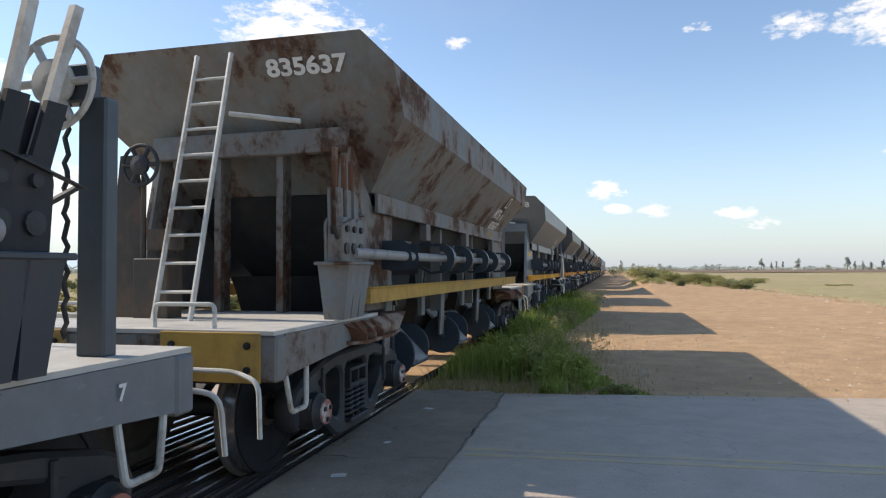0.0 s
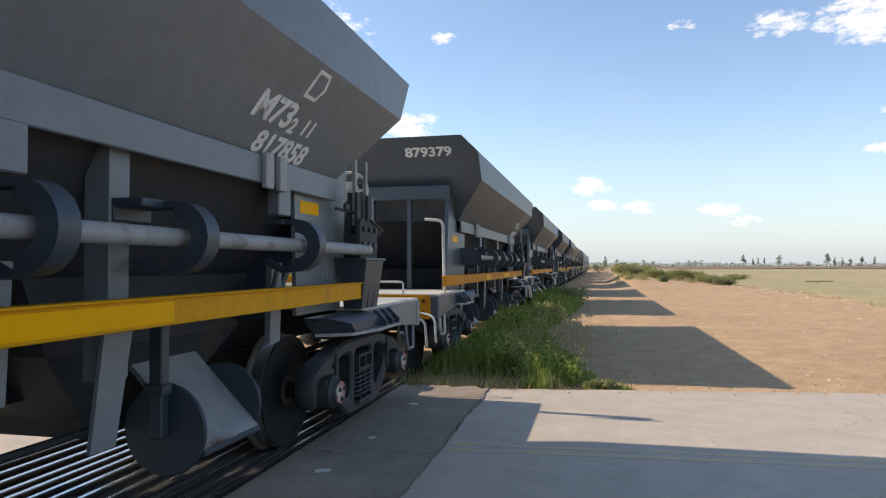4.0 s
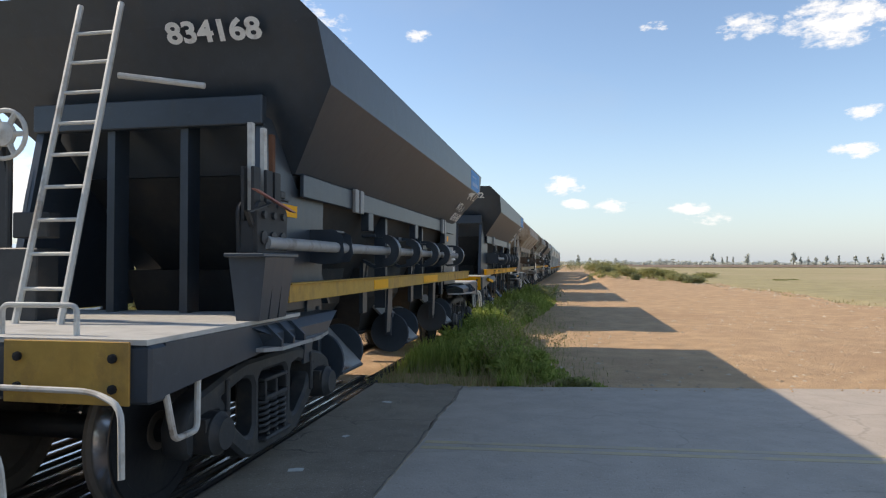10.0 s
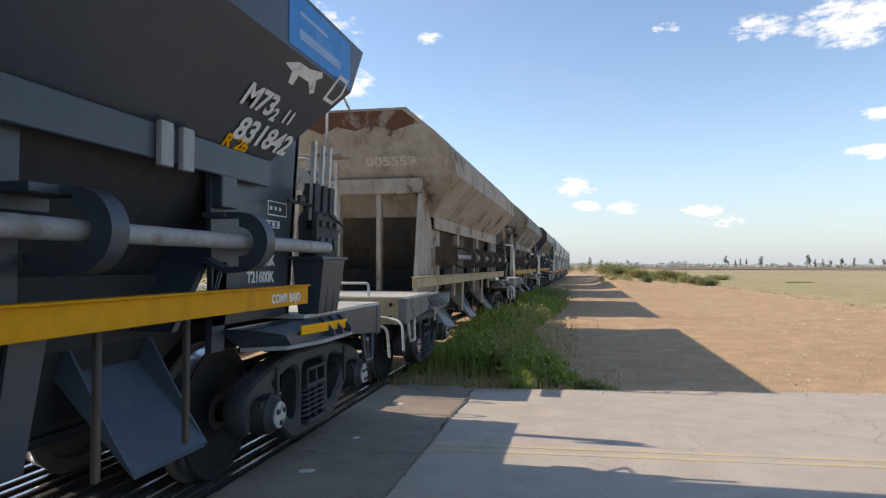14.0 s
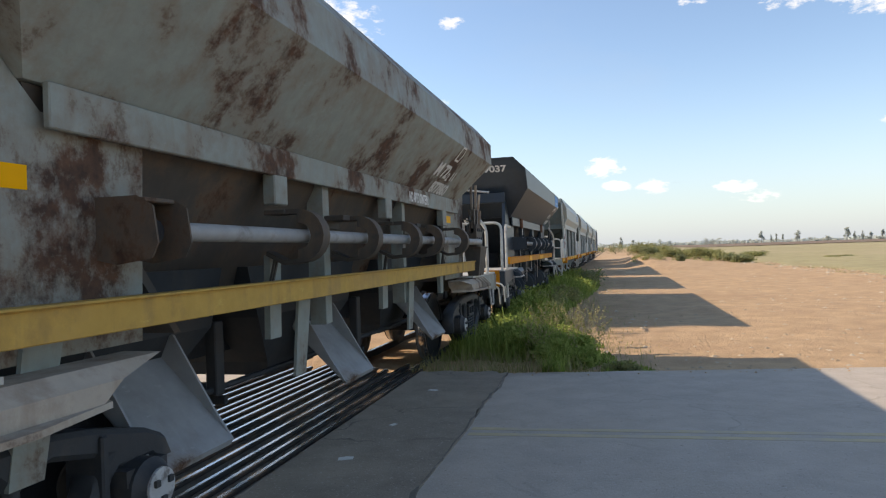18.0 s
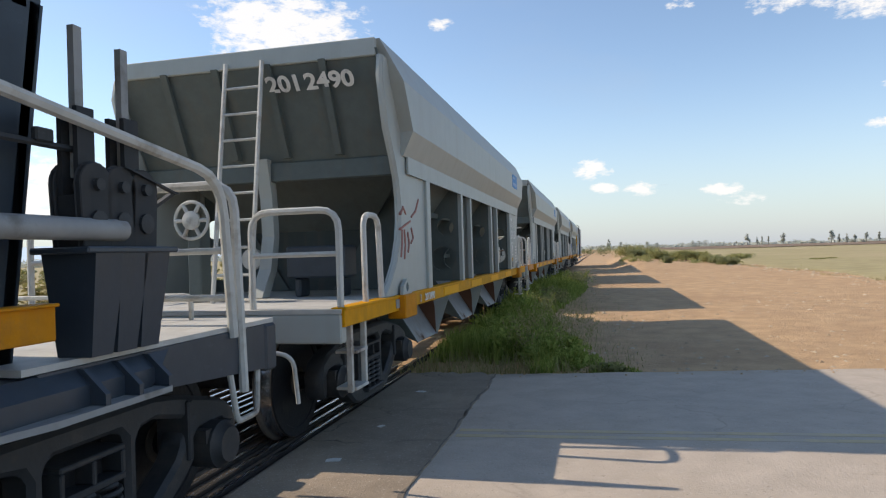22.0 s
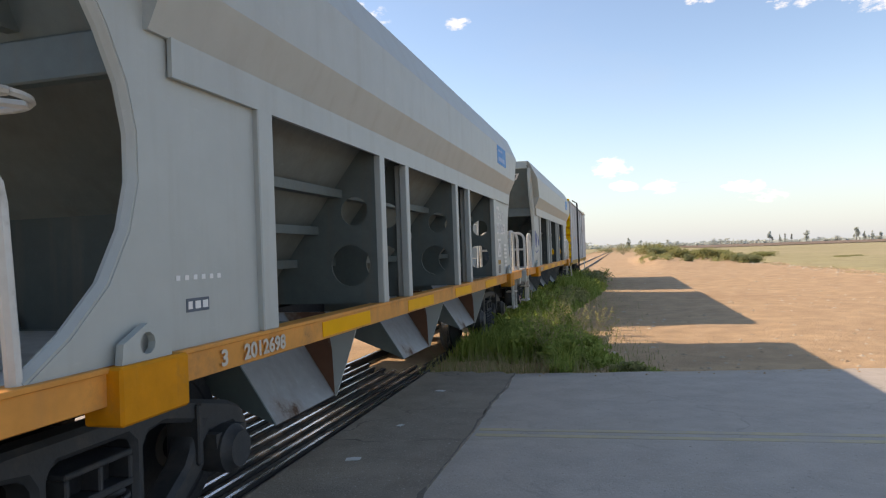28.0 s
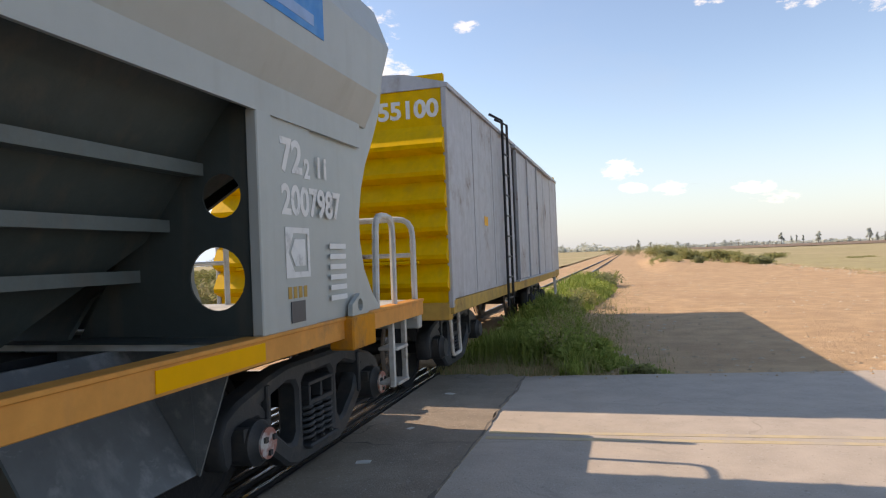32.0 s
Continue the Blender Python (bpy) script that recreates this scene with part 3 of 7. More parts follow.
slab("road_joint", left + right_side[::-1], -0.01, 0.0062, TAR, "black ragged tar seam between asphalt and concrete", "road joint")

verts, faces = [], []
for _ in range(260):
    x = seam.uniform(-2.1, 9.0)
    y = road_edge(x) + seam.gauss(0.06, 0.16)
    r = seam.uniform(0.005, 0.018)
    k = len(verts)
    z = -0.004 if y < road_edge(x) else soil_height(x, y)
    verts += [(x + r, y, z), (x, y + r * 0.8, z), (x - r, y, z), (x, y - r * 0.9, z), (x + 0.2 * r, y, z + r * 0.9)]
    faces += [(k, k + 1, k + 4), (k + 1, k + 2, k + 4), (k + 2, k + 3, k + 4), (k + 3, k, k + 4), (k + 3, k + 2, k + 1, k)]
me = bpy.data.meshes.new("edge_gravel")
me.from_pydata(verts, [], faces)
me.materials.append(SOIL)
tagged(new("edge_gravel", me), "loose stones and clods along the road edge", "gravel", "", "stuff")

# scraps of paper on the asphalt
for x, y, turn, size in ((-1.78, 4.3, 20, 0.055), (-1.73, 5.2, 70, 0.035), (-1.74, 6.55, -15, 0.05)):
    def scrap(bm):
        prism(bm, [(-size, -0.6 * size), (0.8 * size, -0.7 * size), (size, 0.4 * size), (0.1 * size, 0.7 * size), (-0.9 * size, 0.5 * size)], "z", 0.0045, 0.008)
    tagged(part("paper_scrap", "paper_scrap %g" % size, scrap, LITTER, None, pose(x, y, 0, 0, 0, turn)), "pale torn paper scrap lying on asphalt", "litter", "paper scraps")

# ballast bed, rails, sleepers
bed = grid("track_bed", [TRACK_X - 1.5 + 0.25 * i for i in range(13)], [-y for y in steps(-1.4, 300, 1.0, 1.15)][::-1] + steps(7.7, 900, 0.5, 1.08), lambda x, y: -0.15 - 0.1 * max(0, abs(x - TRACK_X) - 1.0) + 0.03 * bumps(x, y, 2.0), BALLAST, "dusty stone ballast under the track", "track bed")
bed.matrix_world = TRACK


def rail_profile(x):
    return [(x - 0.055, -0.13), (x + 0.055, -0.13), (x + 0.055, -0.118), (x + 0.012, -0.1), (x + 0.012, -0.035), (x + 0.032, -0.025), (x + 0.032, -0.003),
            (x + 0.026, 0.0), (x - 0.026, 0.0), (x - 0.032, -0.003), (x - 0.032, -0.025), (x - 0.012, -0.035), (x - 0.012, -0.1), (x - 0.055, -0.118)]


def rail(name, x, y0, y1, label, group):
    e = thing(name, label, "rail", group)
    e.matrix_world = TRACK @ pose(x, 0, 0)
    part("rail_body", "rail %g %g" % (y0, y1), lambda bm: prism(bm, rail_profile(0.0), "y", y0, y1), RAIL_SIDE, e)
    part("running_surface", "rail top %g %g" % (y0, y1), lambda bm: box(bm, -0.014, 0.014, y0, y1, 0.0, 0.0015), SHINY, e, None, "polished rail head")
    return e


for side in (-0.5, 0.5):
    rail("rail", TRACK_X + side * 1.064, -280, 900, "steel running rail with a polished head", "running rails")
for x in (-2.236, -2.5, -2.66, -2.83, -3.0, -3.165, -3.3, -3.56, -3.73, -3.9, -4.07):
    rail("deck_rail", x, ROAD_NEAR - 0.3 + 0.2 * rnd.random(), ROAD_FAR + 0.1 + 0.5 * rnd.random(), "old rail laid in the road as crossing deck", "crossing deck rails")


def sleeper(bm):
    box(bm, -0.95, 0.95, -0.11, 0.11, -0.24, -0.13)


for i in range(150):
    y = 8.4 + 0.62 * i
    tagged(part("sleeper", "sleeper", sleeper, SLEEPER, None, TRACK @ pose(TRACK_X + rnd.uniform(-0.03, 0.03), y, 0, 0, 0, rnd.uniform(-1, 1))), "weathered wooden sleeper under the rails", "sleeper", "sleepers")


# ---- rolling stock ----
def side_frame(bm):
    """Cast bogie side frame, seen from the side (along, up), 0 at its middle: a deep section with rounded windows."""
    half = [(-0.3, 0.13), (-0.42, 0.16), (-0.66, 0.33), (-0.72, 0.38), (-0.72, 0.49), (-0.76, 0.53), (-0.96, 0.53), (-1.0, 0.49), (-1.0, 0.36), (-1.05, 0.31), (-1.1, 0.36), (-1.12, 0.5), (-1.07, 0.6), (-0.94, 0.66), (-0.6, 0.74), (-0.4, 0.77)]
    out = half + [(-a, b) for a, b in half[::-1]]
    win = [(-0.7, 0.6), (-0.42, 0.665), (-0.32, 0.65), (-0.29, 0.6), (-0.29, 0.34), (-0.33, 0.28), (-0.4, 0.29), (-0.58, 0.42), (-0.62, 0.48), (-0.63, 0.54)]
    holes = [win, [(-a, b) for a, b in win[::-1]], [(-0.22, 0.23), (-0.22, 0.63), (-0.18, 0.67), (0.18, 0.67), (0.22, 0.63), (0.22, 0.23)]]
    plate(bm, out, holes, "x", -0.075, 0.075)


def wheel(bm):
    lathe(bm, [(0.02, 0.075), (0.11, 0.07), (0.12, 0.045), (0.2, 0.02), (0.34, 0.025), (0.36, 0.06), (0.425, 0.065), (0.43, 0.055), (0.435, -0.04), (0.458, -0.055), (0.462, -0.075), (0.4, -0.085), (0.36, -0.07), (0.34, -0.02), (0.12, -0.03), (0.02, -0.03)], 36)


def tread(bm):
    lathe(bm, [(0.4305, 0.05), (0.437, -0.042), (0.436, -0.045), (0.429, 0.05)], 36)


WHEELSETS = []


def coil(bm):
    tube(bm, [(0.06 * math.cos(a), 0.06 * math.sin(a), 0.235 + 0.23 * a / (2 * math.pi * 6)) for a in (i * math.pi / 6 for i in range(73))], 0.014, 6)


def axlebox(bm):
    lathe(bm, [(0.05, 0.13), (0.09, 0.13), (0.105, 0.1), (0.125, 0.085), (0.125, -0.06), (0.05, -0.06)], 20)
    box(bm, -0.06, 0.07, -0.13, 0.13, 0.03, 0.1)


def bolster_end(bm):
    """Open channel end with a lip, over the springs."""
    box(bm, -0.1, 0.1, -0.18, 0.18, 0.475, 0.505)
    box(bm, -0.1, 0.1, -0.18, 0.18, 0.6, 0.625)
    for y in (-0.18, -0.012, 0.155):
        box(bm, -0.1, 0.1, y, y + 0.025, 0.505, 0.6)


def bogie(wagon, u, cap):
    for side in (1, -1):
        f = part("bogie_side_frame", "side_frame", side_frame, IRON, wagon, Matrix.Translation((side * 0.84, u, 0)), "", 0.022, True)
        part("bolster_end", "bolster_end", bolster_end, IRON, f, None, "", 0.006)
        part("spring_seat", "spring_seat", lambda bm: box(bm, -0.12, 0.12, -0.21, 0.21, 0.205, 0.235), IRON, f, None, "", 0.01)
        for dx, dy in ((0.03, -0.13), (0.03, 0.0), (0.03, 0.13), (-0.06, -0.065), (-0.06, 0.065)):
            part("spring", "spring", coil, IRON, f, Matrix.Translation((side * dx, dy, 0)), "", 0, True)
        for du in (-0.66, 0.66):
            part("rib", "frame_rib", lambda bm: box(bm, -0.095, 0.095, -0.02, 0.02, 0.4, 0.7), IRON, f, Matrix.Translation((0, du, 0)), "", 0.008)
        for du in (-0.86, 0.86):
            ab = part("axle_box", "axle_box", axlebox, IRON, f, Matrix.Translation((side * 0.06, du, 0.43)) @ Matrix.Diagonal((side, 1, 1, 1)), "", 0, True)
            if cap:
                part("axle_cap", "axle_cap", lambda bm: lathe(bm, [(0.085, 0.128), (0.085, 0.142), (0.03, 0.146)], 18), cap, ab, None, "worn axle end cap")
                for k in range(3):
                    a = 0.5 + k * 2.094
                    part("cap_bolt", "cap_bolt%d" % k, lambda bm: box(bm, 0.142, 0.158, 0.05 * math.cos(a) - 0.014, 0.05 * math.cos(a) + 0.014, 0.05 * math.sin(a) - 0.014, 0.05 * math.sin(a) + 0.014), IRON, ab)
    part("bolster", "bolster", lambda bm: box(bm, -0.85, 0.85, -0.16, 0.16, 0.45, 0.62), BLACK_STEEL, wagon, Matrix.Translation((0, u, 0)), "", 0.02)
    for du in (-0.86, 0.86):
        ws = part("wheelset", "axle", lambda bm: lathe(bm, [(0.065, -0.75), (0.075, -0.45), (0.075, 0.45), (0.065, 0.75)], 14), BLACK_STEEL, wagon, Matrix.Translation((0, u + du, 0.43)), "", 0, True)
        for side in (1, -1):
            w = part("wheel", "wheel", wheel, WHEEL_FACE, ws, Matrix.Translation((side * 0.535, 0, 0)) @ Matrix.Diagonal((side, side, 1, 1)), "rusty spokeless wheel", 0, True)
            part("rim", "wheel_rim", lambda bm: lathe(bm, [(0.355, 0.061), (0.362, 0.069), (0.424, 0.069), (0.429, 0.058), (0.428, 0.05), (0.356, 0.05)], 36), BLACK_STEEL, w, None, "black tyre", 0, True)
            part("tread", "tread", tread, SHINY, w, None, "polished wheel tread", 0, True)
        WHEELSETS.append((ws, u + du))


def handrail(name, pts, wagon, r=0.018, round_=0.07, material=None):
    key = name + str([tuple(round(c, 3) for c in p) for p in pts])
    return part(name, key, lambda bm: tube(bm, hoop(pts, round_), r, 8), material or WHITE, wagon, None, "", 0, True)


def ladder(wagon, x0, x1, foot, top, n):
    """foot, top: (u, z)."""
    e = part("ladder", "ladder rails %g %g %g %g %g" % (x0, x1, *foot, top[0]), lambda bm: [tube(bm, [(x, foot[0], foot[1]), (x, top[0], top[1])], 0.02, 6) for x in (x0, x1)], WHITE, wagon, None, "pale steel ladder")
    for i in range(1, n + 1):
        t = i / (n + 1.0)
        u, z = foot[0] + (top[0] - foot[0]) * t, foot[1] + (top[1] - foot[1]) * t
        part("rung", "rung %g %g" % (x0, x1), lambda bm: tube(bm, [(x0, 0, 0), (x1, 0, 0)], 0.012, 6), WHITE, e, Matrix.Translation((0, u, z)))
    return e


def brake_wheel(wagon, at, axis, material, r=0.19):
    e = part("hand_brake_wheel", "brake_rim%s%g" % (axis, r), lambda bm: tube(bm, [tuple(Vector({"y": (r * math.cos(a), 0, r * math.sin(a)), "z": (r * math.cos(a), r * math.sin(a), 0), "x": (0, r * math.cos(a), r * math.sin(a))}[axis])) for a in (2 * math.pi * i / 28 for i in range(29))], 0.015, 6), material, wagon, Matrix.Translation(at), "pale spoked hand brake wheel", 0, True)

    def hub(bm):
        lathe(bm, [(0.03, -0.03), (0.5 * r, -0.02), (0.52 * r, 0.0), (0.5 * r, 0.012), (0.05, 0.03)], 22, axis)
    part("hub", "brake_hub%s%g" % (axis, r), hub, material, e)
    for i in range(6):
        a = 2 * math.pi * i / 6
        d = {"y": (math.cos(a), 0, math.sin(a)), "z": (math.cos(a), math.sin(a), 0), "x": (0, math.cos(a), math.sin(a))}[axis]
        part("spoke", "spoke%s%d%g" % (axis, i, r), lambda bm: tube(bm, [Vector(d) * 0.4 * r, Vector(d) * r], 0.017, 6), material, e)
    return e


def flat_bar(bm, p, q, wide, thick):
    """A rectangular bar from p to q, wide along the wagon."""
    A = [bm.verts.new(p + Vector((a * thick, b * wide, 0))) for a, b in ((-1, -1), (1, -1), (1, 1), (-1, 1))]
    B = [bm.verts.new(q + Vector((a * thick, b * wide, 0))) for a, b in ((-1, -1), (1, -1), (1, 1), (-1, 1))]
    for k in range(4):
        bm.faces.new((A[k], A[(k + 1) % 4], B[(k + 1) % 4], B[k]))
    bm.faces.new(A[::-1]), bm.faces.new(B)


def lever_stand(wagon, u, s, dark, bars):
    """Door levers on tapered pedestals at the shaft's end; s: which way along the wagon they stand."""
    gear = UNDER if dark is SLATE_DARK else dark
    e = part("lever_stand", "lever_top%d" % s, lambda bm: box(bm, 0.93, 1.19, -0.26, 0.26, 1.44, 1.465), dark, wagon, Matrix.Translation((0, u, 0)), "dark steel stand for the door levers", 0.006)
    for i in range(3):
        def pedestal(bm):
            lo, hi = [(0.98, -0.055), (1.13, -0.055), (1.13, 0.055), (0.98, 0.055)], [(0.94, -0.078), (1.18, -0.078), (1.18, 0.078), (0.94, 0.078)]
            A, B = [bm.verts.new((*p, 1.056)) for p in lo], [bm.verts.new((*p, 1.44)) for p in hi]
            for k in range(4):
                bm.faces.new((A[k], A[(k + 1) % 4], B[(k + 1) % 4], B[k]))
            bm.faces.new(A[::-1]), bm.faces.new(B)
        part("pedestal", "pedestal", pedestal, dark, e, Matrix.Translation((0, 0.135 * (i - 1), 0)), "", 0.006)

    for du in (-0.135, 0.0, 0.135):
        at = Matrix.Translation((0, du, 0))

        def column(bm):
            arch = [(0.085 * math.cos(a), 1.7 + 0.085 * math.sin(a)) for a in (i * math.pi / 10 for i in range(11))]
            for x0, x1 in ((0.99, 1.01), (1.1, 1.125)):
                prism(bm, [(0.07, 1.465)] + arch + [(-0.07, 1.465)], "x", x0, x1)
            box(bm, 1.01, 1.1, -0.07, -0.05, 1.465, 1.66)
        part("gear_column", "gear_column", column, gear, e, at, "greasy round-topped lever column", 0.004)
        part("gear_pin", "gear_pin", lambda bm: tube(bm, [(0.975, 0, 1.7), (1.145, 0, 1.7)], 0.024, 10), IRON, e, at)
        part("gear_hub", "gear_hub", lambda bm: lathe(bm, [(0.02, 1.14), (0.042, 1.138), (0.042, 1.125), (0.02, 1.125)], 10), IRON, e, at @ Matrix.Translation((0, 0, 1.56)))
    part("link_bar", "link_low%d" % s, lambda bm: flat_bar(bm, Vector((1.13, 0.02 * s, 1.78)), Vector((1.13, 0.34 * s, 1.7)), 0.014, 0.012), IRON, e)
    part("link_bar", "link_turn%d" % s, lambda bm: flat_bar(bm, Vector((1.12, 0.34 * s, 1.71)), Vector((1.09, 0.2 * s, 1.62)), 0.016, 0.012), IRON, e)
    part("link_bar", "link_back%d" % s, lambda bm: tube(bm, [(1.06, -0.08 * s, 1.83), (1.02, -0.46 * s, 1.84)], 0.014, 6), IRON, e)
    part("link_lug", "link_lug%d" % s, lambda bm: box(bm, 1.03, 1.06, -0.3 * s - 0.04, -0.3 * s + 0.04, 1.84, 1.89), IRON, e, None, "", 0.006)
    for i, (du, lean, top, m) in enumerate(bars):
        p, q = Vector((1.055, du, 1.66)), Vector((1.055, du + lean * s, top))
        k = p.lerp(q, 0.33 / (top - 1.66))
        part("lever_socket", "socket %g %g %g %g" % (du, lean, top, s), lambda bm: [flat_bar(bm, p + Vector((x, 0, 0)), k + Vector((x, 0, 0)), 0.055 - 0.012 * (x > 0), 0.01) for x in (-0.03, 0.03)], gear, e, None, "", 0.004)
        part("lever", "lever %g %g %g %g" % (du, lean, top, s), lambda bm: flat_bar(bm, p.lerp(k, 0.2), q, 0.021, 0.014), m, e, None, "flat lever handle")
    return e


LEVERS = {"z": [(-0.15, 0.1, 2.33, WHITE), (0.03, 0.15, 2.33, WHITE), (0.16, 0.22, 2.38, WHITE)], "a": [(-0.15, 0.16, 2.36, SLATE), (0.0, 0.14, 2.34, SLATE), (0.14, 0.1, 2.32, SLATE_DARK)], "w": [(-0.15, 0.06, 2.31, WHITE), (0.0, 0.07, 2.3, WHITE), (0.14, 0.07, 2.31, WHITE)],
          "b": [(-0.15, 0.0, 2.4, OLD_LEVER), (0.0, 0.2, 2.36, OLD_LEVER), (0.14, 0.3, 2.24, OLD_LEVER)], "v": [(-0.15, 0.0, 2.3, SHAFT), (0.1, 0.0, 2.28, SHAFT)]}
UA = dict(length=10.85)


def loft(bm, levels, cap_low=True, cap_top=True):
    loops = []
    for z, hx, u0, u1 in levels:
        loops.append([bm.verts.new(p) for p in ((-hx, u0, z), (hx, u0, z), (hx, u1, z), (-hx, u1, z))])
    for A, B in zip(loops, loops[1:]):
        for k in range(4):
            bm.faces.new((A[k], A[(k + 1) % 4], B[(k + 1) % 4], B[k]))
    if cap_top:
        bm.faces.new(loops[0])
    if cap_low:
        bm.faces.new(loops[-1][::-1])


def hopper_shell(bm):
    loft(bm, [(2.4, 0.7, 2.3, 8.55), (3.2, 1.1, 1.25, 9.6), (3.22, 1.11, 1.22, 9.63), (3.22, 1.14, 1.2, 9.65), (3.0, 1.36, 1.33, 9.52), (2.63, 1.36, 1.6, 9.25), (2.08, 0.93, 2.0, 8.85)])


def hopper_shell_round(bm):
    loft(bm, [(2.4, 0.6, 2.3, 8.55), (3.42, 0.7, 1.25, 9.6), (3.44, 0.72, 1.22, 9.63), (3.44, 0.76, 1.2, 9.65), (3.14, 1.12, 1.3, 9.55), (2.9, 1.33, 1.42, 9.43), (2.6, 1.36, 1.58, 9.27), (2.08, 0.93, 2.0, 8.85)])


def hopper_low(bm):
    loft(bm, [(2.075, 0.9, 2.02, 8.83), (1.9, 0.84, 2.15, 8.65), (1.12, 0.42, 2.75, 8.0)])


def clamp_line(r):
    """Outline of the hook round the shaft: down its outer side, under it and back to the stanchion."""
    return [(1.02, 1.53 + r)] + [(1.12 + r * math.cos(a), 1.53 + r * math.sin(a)) for a in (math.pi * (0.5 - i / 10) for i in range(11))] + [(1.02, 1.53 - r - 0.01), (0.9, 1.53 - r + 0.05)]


def clamp(bm):
    """A bent strap that carries the door shaft, open towards the wagon."""
    prism(bm, clamp_line(0.165) + clamp_line(0.135)[::-1], "y", -0.05, 0.05)


def clamp_web(bm):
    for y in (-0.052, 0.037):
        prism(bm, clamp_line(0.137)[1:12] + clamp_line(0.085)[1:12][::-1], "y", y, y + 0.015)
    box(bm, 0.9, 1.04, -0.07, 0.07, 1.665, 1.695)


def hopper_wagon(num, paint, dark, sill, label, near_stand=False, far_stand=True, ladder_near=True, rails="", discs=True, panel=False, code="", bright=True, plate_m=None, wheel_far=False, round_body=False, stand_u=9.42, sill_end=9.05, near_u=1.2, far_bogie=9.58, wheel_x=0.47, chute_at=(2.85, 5.05, 7.4), code_u=7.25, tag_z=1.75, cylinder=None, far_in=0.0, sill_from=0.3, bay=0.0, arm_m=None, frame_m=None, cap=HUB, extra=""):
    w = thing("hopper_wagon", label, "railway wagon", "train of wagons")
    part("hopper_body", "hopper_shell%d" % round_body, hopper_shell_round if round_body else hopper_shell, paint, w, None, "", 0.012)
    part("lower_hopper", "hopper_low", hopper_low, DARK_RUST if dark is DARK_RUST else UNDER, w, None, "grimy lower hopper sheets with shade painted dark")
    for s in (1, -1):
        part("hopper_band", "hopper_band%d" % s, lambda bm: box(bm, s * 0.93, s * 0.965, 2.08, 8.8, 1.91, 2.085), paint, w, None, "", 0.006)
        part("side_sill", "sill%d%d%g%g" % (s, near_stand, sill_from, sill_end), lambda bm: [box(bm, s * 1.08, s * 1.13, 1.45 if near_stand else sill_from, sill_end, 1.14, 1.265), box(bm, s * 1.06, s * 1.15, 1.45 if near_stand else sill_from, sill_end, 1.258, 1.27)], sill, w, None, "yellow painted side sill", 0.004)
        for u in (4.66, 6.57):
            part("stanchion", "stanchion%d" % s, lambda bm: [box(bm, s * 0.85, s * 0.89, -0.075, 0.075, 0.9, 1.93), box(bm, s * 0.78, s * 0.91, -0.08, -0.06, 0.9, 1.93)], paint, w, Matrix.Translation((0, u + bay, 0)), "", 0.004)
            part("hook_arm", "hook_arm%d" % s, lambda bm: [box(bm, s * 0.89, s * 1.06, -0.06, 0.19, 1.66, 1.7), box(bm, s * 0.89, s * 0.92, -0.06, 0.19, 1.6, 1.7)], dark, w, Matrix.Translation((0, u + bay, 0)), "", 0.005)
        for u in (3.85, 5.93, 8.05):
            part("stanchion_cap", "stanchion_cap%d" % s, lambda bm: box(bm, s * 0.88, s * 0.965, -0.085, 0.085, 1.73, 1.92), paint, w, Matrix.Translation((0, u + bay, 0)), "", 0.008)
            part("stanchion_foot", "stanchion_foot%d" % s, lambda bm: prism(bm, [(-0.08, 0.9), (0.06, 0.9), (0.085, 1.42), (-0.06, 1.42)], "x", s * 0.86, s * 0.9), paint, w, Matrix.Translation((0, u + bay, 0)), "", 0.004)
            part("slot_link", "slot_link%d" % s, lambda bm: plate(bm, [(-0.16, 1.2), (-0.13, 1.18), (-0.03, 1.38), (-0.06, 1.41)], [[(-0.145, 1.215), (-0.065, 1.38), (-0.05, 1.375), (-0.13, 1.21)]], "x", s * 0.93, s * 0.945), dark, w, Matrix.Translation((0, u + bay, 0)))
        if s > 0:
            for u in (3.8, 4.78, 5.86, 6.7, 7.93):
                cl = part("shaft_clamp", "clamp", clamp, dark, w, Matrix.Translation((0, u + bay, 0)), "dark curved shaft clamp", 0.006, True)
                part("clamp_web", "clamp_web", clamp_web, dark, cl, None, "", 0.004)
        for u0, sg in ((0.0, 1), (UA["length"], -1)):
            low, high = (1.27, 1.56) if sg > 0 else (1.62 + far_in, 1.44 + far_in)
            pts = [(u0 + sg * a, z) for a, z in ((low, 1.05), (2.62, 1.05), (2.66, 1.93), (2.1, 1.98), (1.98, 2.1), (high + 0.1, 2.42), (high, 2.42), (low * 0.42 + high * 0.58, 1.9))]
            part("end_side_plate", "end_plate%d%d%g" % (s, sg, far_in), lambda bm: prism(bm, pts, "x", s * 0.87, s * 0.9), paint if sg > 0 or "T" not in extra else SLATE, w, None, "", 0.004)
    for u0, sg in ((0.0, 1), (UA["length"], -1)):
        lift = Matrix.Translation((0, 0.09, 0.075)) if "k" in extra and sg > 0 else Matrix()
        part("end_beam", "end_beam%d" % sg, lambda bm: box(bm, -0.9, 0.9, u0 + sg * 1.5, u0 + sg * 1.58, 2.36, 2.56), paint, w, None, "", 0.008)
        for x in (-0.87, -0.29, 0.29, 0.87):
            low, high = (1.26, 1.55) if sg > 0 else (1.61 + far_in, 1.43 + far_in)
            if abs(x) < 0.5:
                low = high
